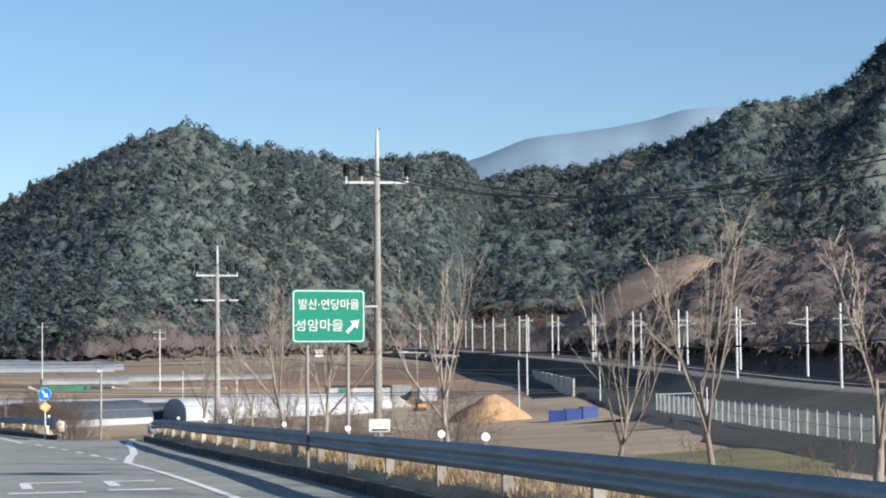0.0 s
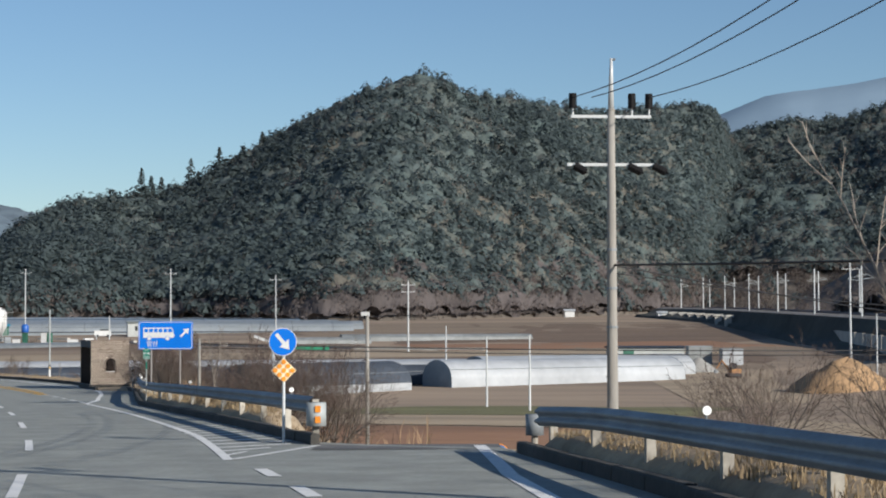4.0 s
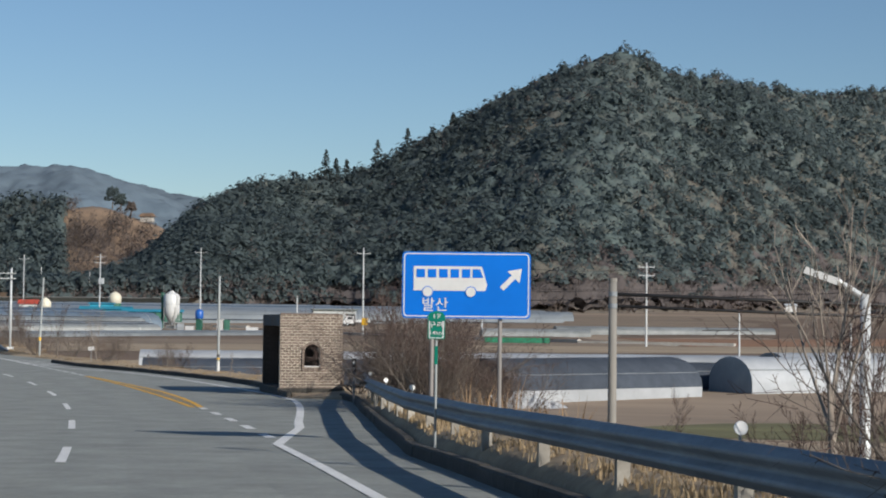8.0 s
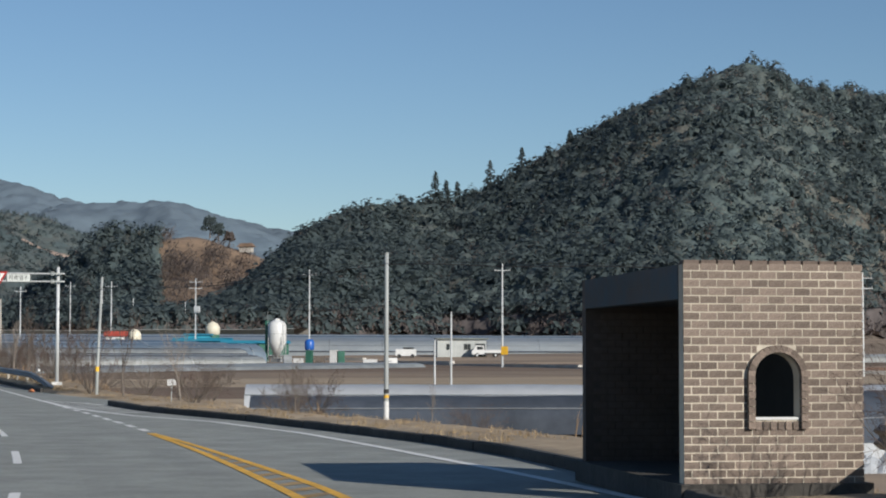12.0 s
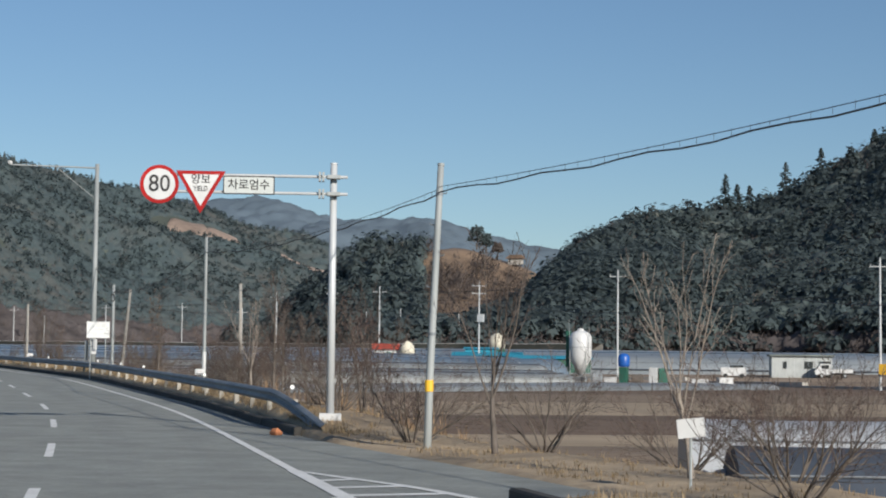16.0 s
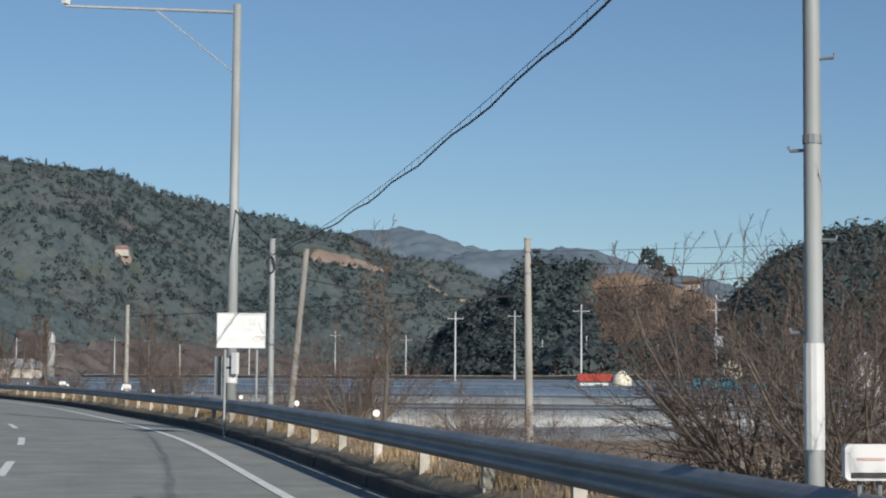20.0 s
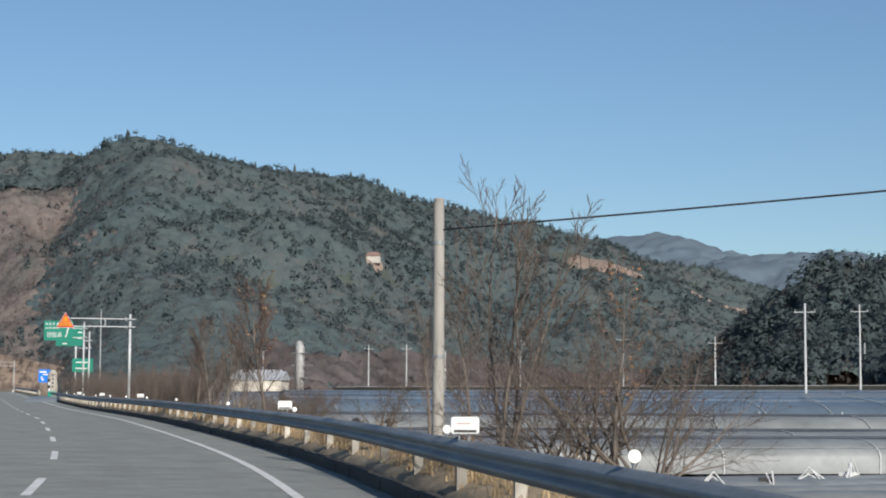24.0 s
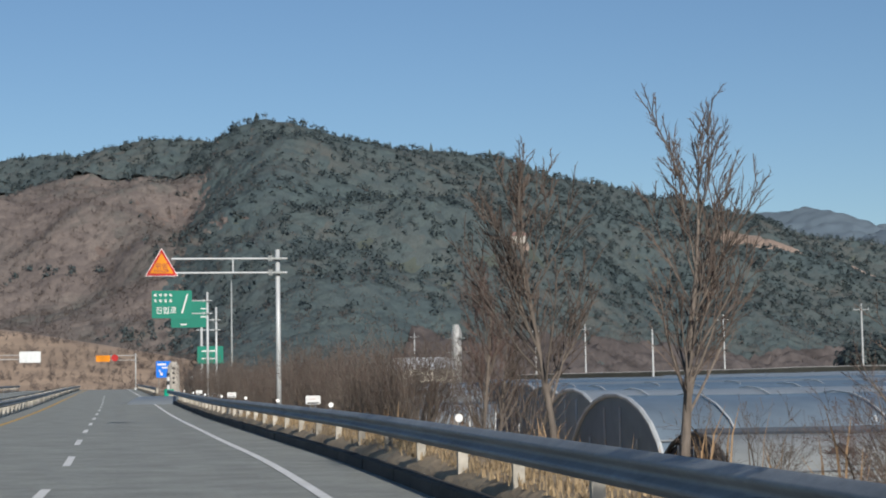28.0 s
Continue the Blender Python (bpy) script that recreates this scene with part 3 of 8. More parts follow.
def kerb(f, s0, s1, label):
    """A kerb of separate stones, each about two metres long."""
    k = tagged(new("kerb"), label, "kerb", kind="structure")
    s = s0
    while s < s1:
        e = min(s + 2.0, s1) - 0.015
        prof = [(-0.09, -0.1), (-0.08, 0.17), (-0.05, 0.2), (0.09, 0.2), (0.09, -0.1)]
        g = Geo()
        j = random.uniform(-0.012, 0.012)
        for t in (s, (s + e) / 2, e):
            for px, pz in prof:
                g.v.append(tuple(road(t, f(t) + px + j, pz + j)))
        for i in range(2):
            for q in range(4):
                a = i * 5 + q
                g.f.append((a, a + 1, a + 6, a + 5))
        g.f += [(4, 3, 2, 1, 0), (10, 11, 12, 13, 14)]
        g.ob("kerbstone", KERB, k)
        s += 2.0
    return k


kerb(KERB_O, -30, 80, "weathered concrete kerb beside the guardrail, shade in its colour")
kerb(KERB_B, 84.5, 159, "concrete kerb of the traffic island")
kerb(KERB_C, 160, 216, "weathered kerb of the bus stop pavement, darkened by painted shade")
kerb(KERB_D, 236, 520, "weathered concrete kerb beside the guardrail, shade in its colour")

# verge and bank down to the fields
LANE_D = Vector((-0.12, 0.99, 0)).normalized()
LANE_N = Vector((LANE_D.y, -LANE_D.x, 0))
LANE_0 = (road(83.2, 4.3) + road(83.2, 7.3)) / 2
LANE_Z = road(82, 5).z + 0.012


def lane_z(u):
    """Height of the exit lane, u from its start to its end."""
    return LANE_Z - (0.15 * u if u < 0.1 else 0) - 3.2 * max(0.0, u - 0.06)


def verge_z(s, o):
    """Height of the verge at a run and offset: a low earth bank behind the kerb, then the slope to the fields."""
    b, p = road(s, RIGHT(s)), road(s, o)
    c = max(0.0, o - RIGHT(s) - 0.02)
    fz = field_z(p.x, p.y) - 0.15
    if 79.5 < s < 84.6:
        z = b.z - 0.06 - 0.05 * c
        u = min(1.0, max(0.0, (c - 2.4) / 8.0))
        return z if c < 3 else z * (1 - u) + fz * u
    low = float(np.interp(s, [140, 150, 214, 216.5, 232, 239], [1.0, 0.45, 0.45, 0.1, 0.1, 1.0]))
    flat = float(np.interp(c, [0, 0.12, 0.3, 0.6, 1.0, 1.7, 2.6, 3.6, 5, 7.5], [-0.05, 0.24, 0.36, 0.43, 0.45, 0.41, 0.33, 0.22, 0.1, 0])) * low
    c0 = float(np.interp(s, [80, 88, 118, 130, 168, 174, 228, 236], [2.4, 1.3, 1.3, 2.4, 2.4, 3.6, 3.6, 2.4]))
    run = float(np.interp(s, [80, 88, 118, 130], [8.0, 5.0, 5.0, 8.0]))
    u = min(1.0, max(0.0, (c - c0) / run))
    z = (b.z + flat) * (1 - u) + fz * u
    if 146 < s < 168 and c < 2.6:
        z = min(z, b.z + 0.12)
    k = ((p - LANE_0).dot(LANE_D) + 1.5) / 34
    if -0.02 < k < 1.05:
        w_ = min(1.0, max(0.0, (abs((p - LANE_0).dot(LANE_N) - 2.5 * k * k) - 2.3) / 1.5))
        z = min(z, (lane_z(k) - 0.15) * (1 - w_) + z * w_)
    if c > 9:
        z = max(z, field_z(p.x, p.y) - 0.05)
    return z


g = Geo()
cols = [0.0, 0.12, 0.3, 0.6, 1.0, 1.5, 2.0, 2.6, 3.2, 4.0, 5.0, 6.2, 7.5, 9.0, 11.0]
vs = list(np.arange(-34, 850, 1.5))
for s in vs:
    o0 = RIGHT(s) + 0.02
    for k, c in enumerate(cols):
        p = road(s, o0 + c)
        z = verge_z(s, o0 + c) if k < len(cols) - 1 else field_z(p.x, p.y) - 0.15
        z += noise.noise(p * 0.35) * 0.1 * (k > 4) + noise.noise(p * 1.7) * 0.045 * (k > 0) + noise.noise(p * 4.1) * 0.03 * (k > 0)
        g.v.append((p.x, p.y, z))
w = len(cols)
g.f = [(i * w + k, i * w + k + 1, (i + 1) * w + k + 1, (i + 1) * w + k) for i in range(len(vs) - 1) for k in range(w - 1)]
tagged(g.ob("verge", VERGE, smooth=True), "dry grassy verge and bank below the road", "verge", kind="structure")
g = Geo()
colsl = [0.0, 0.5, 1.5, 6.0, 14.0]
for s in vs:
    base = road(s, -16.5)
    fz = field_z(base.x, base.y) - 0.15
    for k, c in enumerate(colsl):
        p = road(s, -16.5 - c)
        u = min(1.0, max(0.0, (c - 1.5) / 12.5))
        g.v.append((p.x, p.y, (base.z - 0.03) * (1 - u) + fz * u))
w = len(colsl)
g.f = [(i * w + k + 1, i * w + k, (i + 1) * w + k, (i + 1) * w + k + 1) for i in range(len(vs) - 1) for k in range(w - 1)]
tagged(g.ob("verge", VERGE, smooth=True), "dry grassy bank on the far side of the road", "verge", kind="structure")

# one sheet of ground out to the horizon
xs = sorted(set(list(np.arange(-700, 420, 14.0)) + [-4800, -3000, -2000, -1400, -1000, 600, 900, 1500, 2500, 4800]))
ys = sorted(set(list(np.arange(-120, 900, 14.0)) + [-4800, -2500, -1000, -400, 1050, 1300, 1700, 2300, 3200, 4800]))
g = Geo()
X, Y = np.meshgrid(xs, ys)
_, off, rz = nearest(X.ravel(), Y.ravel())
for x, y, o, z in zip(X.ravel(), Y.ravel(), off, rz):
    h = field_z(x, y) + 0.12 * noise.noise(Vector((x, y, 0)) * 0.03)
    if -40 < o < 22:
        h = min(h, z - 0.4) - 0.3
    g.v.append((x, y, h))
nx = len(xs)
g.f = [(j * nx + i, j * nx + i + 1, (j + 1) * nx + i + 1, (j + 1) * nx + i) for j in range(len(ys) - 1) for i in range(nx - 1)]
tagged(g.ob("ground", LAND, smooth=True), "dry brown winter farmland on the valley floor", "ground", kind="structure")

# the exit lane that drops to the fields
g = Geo()
for i in range(14):
    u = i / 13
    c = LANE_0 + LANE_D * (-1.5 + 34 * u) + LANE_N * (2.5 * u * u)
    for o in (-1.75, 1.75):
        q = c + LANE_N * o
        g.v.append((q.x, q.y, lane_z(u)))
g.f = [(2 * i, 2 * i + 1, 2 * i + 3, 2 * i + 2) for i in range(13)]
tagged(g.ob("side_road", ASPHALT_OLD), "narrow asphalt lane dropping down to the fields", "road", kind="structure")


# ---- guardrails ----
def w_profile():
    """Cross-section of the beam: two corrugations, the face towards the road."""
    pts = []
    for i in range(13):
        z = -0.165 + 0.33 * i / 12
        pts.append((-0.045 * math.cos(z / 0.33 * 4 * math.pi), z))
    return pts


def guardrail(s0, s1, f, drop, label, flare0=0.0, flare1=0.0, posts=3.8, side=-1):
    rail = tagged(new("guardrail"), label, "guardrail", "guardrails")
    prof = w_profile()
    s = s0
    while s < s1 - 0.2:
        e = min(s + 4.0, s1)
        g = Geo()
        n = len(prof)
        for layer, dx in ((0, 0.0), (1, 0.02)):
            for t in np.linspace(s, e + (0.06 if e < s1 else 0), 5):
                fall = 0.0
                if flare0 and t < s0 + 7:
                    fall = flare0 * (1 - (t - s0) / 7) ** 1.4
                if flare1 and t > s1 - 7:
                    fall = flare1 * (1 - (s1 - t) / 7) ** 1.4
                for px, pz in prof:
                    p = road(t, f(t) + side * (px + 0.1) * -1 * -1 + (dx if side < 0 else -dx), drop + 0.565 + pz - fall)
                    g.v.append(tuple(p))
        for layer in range(2):
            for i in range(4):
                for k in range(n - 1):
                    a = layer * 5 * n + i * n + k
                    g.f.append((a, a + 1, a + n + 1, a + n))
        for i in range(4):
            a, b = i * n + n - 1, 5 * n + i * n + n - 1
            g.f.append((a, b, b + n, a + n))
        g.ob("beam", STEEL, rail, smooth=True)
        s += 4.0
    s = s0 + 0.8
    while s < s1:
        base = road(s, f(s) + 0.12 * (1 if side < 0 else -1))
        g = Geo()
        fall = flare0 * max(0, 1 - (s - s0) / 7) ** 1.4 if flare0 else 0
        fall += flare1 * max(0, 1 - (s1 - s) / 7) ** 1.4 if flare1 else 0
        top = drop + 0.66 - fall
        if top > 0.2:
            m = Matrix.Rotation(radians(heading(s)), 3, "Z")
            g.box(base + Vector((0, 0, (top - 0.5) / 2)), (0.1, 0.13, top + 0.5), m)
            g.ob("post", POST_WHITE, rail)
        s += posts
    return rail


RAIL_A = along([(-34, 4.65), (20, 4.7), (31, 4.8), (45, 5.25), (60, 5.85), (72, 6.75), (79.5, 7.45)])
RAIL_B = along([(85, 4.3), (98, 4.2), (110, 4.2), (120, 4.35), (130, 5.0), (137, 5.75), (148, 7.1), (156, 8.6), (164, 9.9)])
RAIL_C = along([(235, 4.58), (238, 4.4), (243, 4.15), (530, 4.15)])
guardrail(-32, 79.5, RAIL_A, 0.2, "galvanised steel guardrail on short white posts above the kerb", flare1=0.12)
guardrail(85.0, 164, RAIL_B, 0.2, "galvanised steel guardrail on white posts beside the traffic island")
guardrail(235, 521, RAIL_C, 0.2, "long galvanised steel guardrail on white posts beside the road", flare0=0.62)
guardrail(560, 700, const(4.15), 0.2, "distant galvanised steel guardrail beyond the junction", posts=4.0)
guardrail(-30, 700, const(-5.9), 0.12, "median guardrail of galvanised steel", posts=4.0, side=1)
guardrail(-30, 700, const(-6.7), 0.12, "median guardrail facing the opposite lanes", posts=4.0)
guardrail(300, 700, const(-16.3), 0.3, "steel guardrail on the far side of the road", posts=4.0, side=1)



BRICK_BAR = mat("faded_red_print", (0.45, 0.3, 0.28), (0.4, 0.27, 0.25), 0.7)


def reflector(s, f, kind="disc"):
    """A white reflector that stands on the beam."""
    p = road(s, f(s), 0.94)
    if kind == "disc":
        e = thing("reflector", p, "round white reflector on a short stem above the guardrail", "reflector", "guardrail reflectors", heading(s) - 90)
        Geo().plate(ring2(0.052, 18), 0.02, Matrix.Translation((0, 0, 0.08))).ob("disc", REFLECT, e)
        Geo().tube([(0, 0.03, -0.06), (0, 0.03, 0.06)], 0.012, 6).ob("stem", STEEL, e)
    else:
        e = thing("delineator", p, "white rectangular delineator plate above the guardrail", "delineator", "guardrail delineators", heading(s) - 90)
        Geo().plate(round_rect(0.34, 0.2, 0.03), 0.05, Matrix.Translation((0, 0, 0.16))).ob("plate", WHITE, e)
        Geo().box((0, -0.004, 0.09), (0.27, 0.006, 0.03)).ob("lettering_bar", BLACK, e)
        Geo().box((-0.02, -0.004, 0.18), (0.16, 0.006, 0.014)).ob("lettering_bar", BRICK_BAR, e)
        for x in (-0.06, 0.06):
            Geo().tube([(x, 0.07, -0.35), (x, 0.07, 0.2)], 0.014, 6).ob("stem", STEEL, e)


for s in (9.5, 22.6, 25.2, 33.0, 41.8, 52.5, 58.6, 68):
    reflector(s, RAIL_A)
for s in (88.3, 108.3, 129.5, 139, 150):
    reflector(s, RAIL_B)
for s in (239.3, 258.2, 277, 287, 297.6, 308, 318, 327.4, 347.4, 363.3, 383.5, 399.5, 412, 425, 440, 455, 470, 485):
    reflector(s, RAIL_C)
for s in (259.45, 326, 349.3, 403, 433, 462):
    reflector(s, RAIL_C, "plate")
reflector(29.8, RAIL_A, "plate")


# ---- poles ----
def pole(top, base_z, r0, r1, material, label, lean=(0.0, 0.0), bands=(), steps=True, category="utility pole", rungs=0):
    """A tapered pole with its steps and clamps, its foot at base_z."""
    h = top[2] - base_z
    e = thing("utility_pole", (top[0] - lean[0], top[1] - lean[1], base_z), label, category, "roadside poles")
    Geo().tube([(lean[0] * t, lean[1] * t, h * t - (1.0 if t == 0 else 0)) for t in (0, 0.25, 0.5, 0.75, 1)], [r0 + (r1 - r0) * t for t in (0, 0.25, 0.5, 0.75, 1)], 14).ob(
        "shaft", material, e, smooth=True)
    Geo().tube([(lean[0], lean[1], h), (lean[0], lean[1], h + 0.05)], r1 * 1.08, 12).ob("cap", material, e)
    for z in bands:
        t = z / h
        Geo().tube([(lean[0] * t, lean[1] * t, z - 0.03), (lean[0] * t, lean[1] * t, z + 0.03)], (r0 + (r1 - r0) * t) * 1.12, 12).ob("clamp", STEEL, e)
    for k in range(rungs):
        z = h * 0.35 + k * 0.6
        if z < h - 0.3:
            t = z / h
            sgn = 1 if k % 2 else -1
            Geo().tube([(lean[0] * t, lean[1] * t, z), (lean[0] * t + 0.15 * sgn, lean[1] * t, z), (lean[0] * t + 0.16 * sgn, lean[1] * t, z + 0.03)], 0.012, 5).ob("step", STEEL, e)
    return e


def crossarm(e, z, half, turn, pins, hanging=False):
    """A steel arm with insulators."""
    m = Matrix.Rotation(radians(turn), 4, "Z")
    Geo().box((0, 0, z), (2 * half, 0.07, 0.075), m.to_3x3()).ob("crossarm", STEEL_PALE, e)
    for x in pins:
        p = m @ Vector((x, 0.0, z))
        g = Geo()
        if hanging:
            d = m @ Vector((0.36 if x > 0 else 0.3, -0.14, -0.2))
            g.tube([p, p + d * 1.15], 0.03, 6)
            for k in range(5):
                q = p + d * (0.25 + 0.17 * k)
                g.tube([q - d * 0.075, q + d * 0.075], [0.115, 0.1], 10)
        else:
            Geo().tube([p, p + Vector((0, 0, 0.3))], 0.025, 6).ob("pin", STEEL_PALE, e)
            for k in range(3):
                g.tube([p + Vector((0, 0, 0.22 + 0.12 * k)), p + Vector((0, 0, 0.36 + 0.12 * k))], [0.11, 0.1], 10)
        g.ob("insulator", INSULATOR, e)


INSULATOR = mat("dark_insulator", (0.004, 0.004, 0.005), (0.006, 0.006, 0.007), 0.7, spec=0.2)


def spike(e, z, r, h):
    """A slim steel tip on a pole's head, with a small clamp for the earth wire."""
    Geo().tube([(0, 0, z), (0.01, 0, z + h * 0.7), (0.02, 0, z + h)], [r, r * 0.62, r * 0.4], 10).ob("pole_tip", STEEL_PALE, e, smooth=True)
    Geo().box((0.05, 0, z + h - 0.03), (0.14, 0.05, 0.06)).ob("wire_clamp", STEEL, e)


pa = pole((-2.15, 61.86, 7.65), field_z(0, 62), 0.17, 0.098, POLE_CONC, "tall concrete power pole with one steel crossarm", bands=(4.2, 5.1, 7.4), rungs=9)
crossarm(pa, 11.95, 1.05, 8, (-1.0, -0.5, 1.0))
spike(pa, 7.65 - field_z(0, 62), 0.085, 1.5)
# street name plate on an arm of that pole
pl = Geo()
pl.plate([(-0.4, 0.19), (0.28, 0.19), (0.42, 0), (0.28, -0.19), (-0.4, -0.19)], 0.03, Matrix.Translation((-0.8, -0.2, 7.60)))
pl.ob("name_plate", BLUE, pa, "blue arrow-shaped street name plate")
for x, w_ in ((-1.05, 0.12), (-0.85, 0.1), (-0.65, 0.12)):
    Geo().box((x, -0.215, 7.68), (w_, 0.012, 0.13)).ob("plate_bar", WHITE, pa)
Geo().box((-0.85, -0.215, 7.49), (0.55, 0.012, 0.04)).ob("plate_bar", WHITE, pa)
Geo().tube([(0.0, -0.1, 7.89), (-1.22, -0.18, 7.87)], 0.035, 8).ob("plate_arm", STEEL_PALE, pa)
pb = pole((-11.43, 95.73, 6.05), -4.55, 0.17, 0.098, POLE_CONC, "concrete power pole with two crossarms and black insulators", bands=(5, 6, 7), rungs=8)
crossarm(pb, 10.45, 1.05, 12, (-1.0, 0.55, 1.0))
spike(pb, 10.6, 0.085, 1.37)
crossarm(pb, 9.2, 1.15, 12, (-1.0, 0.4, 1.05), hanging=True)
pc = pole((-58.93, 192.18, 1.8), -4.4, 0.078, 0.064, STEEL_POLE, "slender grey steel pole with a yellow and black band", bands=(1.6, 5.9), rungs=6)
Geo().tube([(0, 0, 1.75), (0, 0, 1.88)], 0.087, 12).ob("band", BLACK, pc, "black band")
Geo().tube([(0, 0, 1.6), (0, 0, 1.7)], 0.087, 12).ob("band", DELIN_YELLOW, pc, "yellow band")
Geo().tube([(0, 0, 0.2), (0, 0, 1.5)], 0.088, 12).ob("sleeve", WHITE, pc, "white painted foot")
pd = pole((-79.62, 214.87, 2.14), -3.3, 0.08, 0.062, STEEL_POLE, "slender leaning grey steel pole with a yellow band", lean=(0.22, 0.05), bands=(2.2, 4.9), rungs=6)
Geo().tube([(0.05, 0, 1.1), (0.05, 0, 1.32)], 0.084, 12).ob("band", DELIN_YELLOW, pd, "yellow band")
pe = pole((-99.35, 240.14, 2.89), -3.2, 0.066, 0.052, STEEL_POLE, "grey steel pole with a white painted foot", bands=(3.4, 5.6), rungs=6)
Geo().tube([(0, 0, 1.37), (0, 0, 2.06)], 0.069, 12).ob("sleeve", WHITE, pe, "white painted foot")
pf = pole((-122.89, 270.85, 2.86), -2.9, 0.09, 0.075, STEEL_POLE, "slender pale steel pole with a coil of cable", bands=(3.0, 5.4), rungs=0)
Geo().tube([(0.11 * math.sin(a) + 0.02, -0.1 + 0.02 * math.cos(3 * a), 5.1 + 0.22 * math.cos(a)) for a in np.linspace(0, 4 * math.pi, 40)], 0.022, 5).ob("cable_coil", CABLE, pf)
pg = pole((-122.43, 271.84, 2.65), -2.9, 0.105, 0.075, POLE_CONC, "leaning concrete pole with loose wires", lean=(0.42, 0.25), bands=(2.4, 4.7), rungs=0)
ph = pole((-117.76, 275.98, 3.14), -3.4, 0.13, 0.09, POLE_CONC, "weathered concrete pole with side insulators", lean=(-0.1, 0), bands=(5.6, 6.2), rungs=5)
for z in (6.2, 5.85):
    Geo().tube([(0.1, -0.05, z), (0.3, -0.05, z)], 0.05, 8).ob("insulator", BLACK, ph)
pj = pole((-146.95, 296.98, 2.9), -3.0, 0.115, 0.085, POLE_CONC, "thick weathered concrete pole with a cable down its side", bands=(3.3, 5.2), rungs=0)
Geo().tube([(-0.08, -0.05, 5.9), (-0.095, -0.06, 5.2), (-0.115, -0.06, 4.5), (-0.12, -0.06, 3.6), (-0.135, -0.06, 3.1)], 0.008, 5).ob("cable", CABLE, pj)
Geo().tube([(-0.125, -0.06, 3.55), (-0.12, -0.06, 4.0)], 0.022, 6).ob("splice_tube", CABLE, pj)
# the low wooden pole and lamp below the island
pk = pole((-27.3, 115.3, 0.0), -4.4, 0.065, 0.05, POLE_CONC, "short grey pole with a pair of cables", bands=(4.1, 4.25))
lampost = thing("street_lamp", (-24.2, 113.9, -4.4), "white steel lane lamp with a short tilted head", "street lamp")
Geo().tube([(0, 0, -1.2), (0, 0, 4.25)], [0.085, 0.06], 10).ob("post", STEEL_PALE, lampost, smooth=True)
Geo().tube([(0, 0, 4.2), (-0.15, 0, 4.3), (-0.34, -0.03, 4.42)], 0.035, 8).ob("arm", STEEL_PALE, lampost)
Geo().box((-0.5, -0.05, 4.46), (0.4, 0.16, 0.08), Matrix.Rotation(radians(20), 3, "Y")).ob("head", WHITE, lampost)
jp = thing("concrete_post", (-22.5, 124.6, -4.6), "slender concrete pole at the end of the field lane", "pole")
Geo().tube([(0, 0, -1.2), (0, 0, 5.55)], [0.09, 0.075], 10).ob("shaft", POLE_CONC, jp, smooth=True)
Geo().box((-0.08, -0.05, 5.6), (0.32, 0.25, 0.16)).ob("head", WHITE, jp)

# lamp mast with a long arm, and the equipment at its foot
mast = thing("camera_mast", (-125.62, 273.1, -2.7), "tall grey steel mast with a long arm and a small camera", "mast")
Geo().tube([(0, 0, -0.3), (0, 0, 12.65)], [0.165, 0.115], 16).ob("shaft", STEEL_POLE, mast, smooth=True)
Geo().tube([(0, 0, 1.8), (0, 0, 2.5)], 0.18, 14).ob("sleeve", WHITE, mast, "white painted foot")
arm_d = Matrix.Rotation(radians(heading(303) + 90), 3, "Z")
tip = arm_d @ Vector((4.8, -0.9, 12.5))
Geo().tube([(0, 0, 12.42), tip], [0.05, 0.035], 8).ob("arm", STEEL_POLE, mast)
Geo().tube([tip * 0.48 + Vector((0, 0, 6.45)), (0, 0, 10.6)], 0.022, 6).ob("stay", STEEL_POLE, mast)
Geo().box(tip + Vector((0, 0, 0.14)), (0.14, 0.22, 0.16)).ob("camera", WHITE, mast)
Geo().box((0.26, -0.2, 2.35), (0.15, 0.16, 0.6)).ob("cabinet", WHITE, mast, "white equipment cabinet")
Geo().box((-0.36, -0.1, 2.0), (0.13, 0.2, 1.1)).ob("cabinet", STEEL_POLE, mast, "grey equipment cabinet")
for z in (2.2, 2.85):
    Geo().tube([(0, 0, z), (0, 0, z + 0.06)], 0.19, 14).ob("strap", BLACK, mast)

# ---- signs ----
def sign_board(name, at, turn, w, h, material, label, thick=0.05, border=True, r=0.07):
    e = thing(name, at, label, "road sign", turn=turn)
    Geo().plate(round_rect(w, h, r), thick, Matrix.Identity(4)).ob("panel", material, e)
    if border:
        g = Geo()
        outer, inner = round_rect(w - 0.05, h - 0.05, r), round_rect(w - 0.09, h - 0.09, r * 0.8)
        n = len(outer)
        g.v = [(x, -0.004, z) for x, z in outer] + [(x, -0.004, z) for x, z in inner]
        g.f = [(i, (i + 1) % n, (i + 1) % n + n, i + n) for i in range(n)]
        g.ob("border", WHITE, e)
    return e


def arrow(size, m, e, material=WHITE, name="arrow"):
    out = [(-0.09, -0.5), (0.09, -0.5), (0.09, 0.08), (0.3, 0.08), (0, 0.5), (-0.3, 0.08), (-0.09, 0.08)]
    g = Geo()
    g.plate([(x * size, z * size) for x, z in out], 0.004, m)
    return g.ob(name, material, e)


def posts(e, xs, z0, z1, r=0.038, material=POST_GREY):
    for x in xs:
        Geo().tube([(x, 0.09, z0), (x, 0.09, z1)], r, 10).ob("post", material, e, smooth=True)


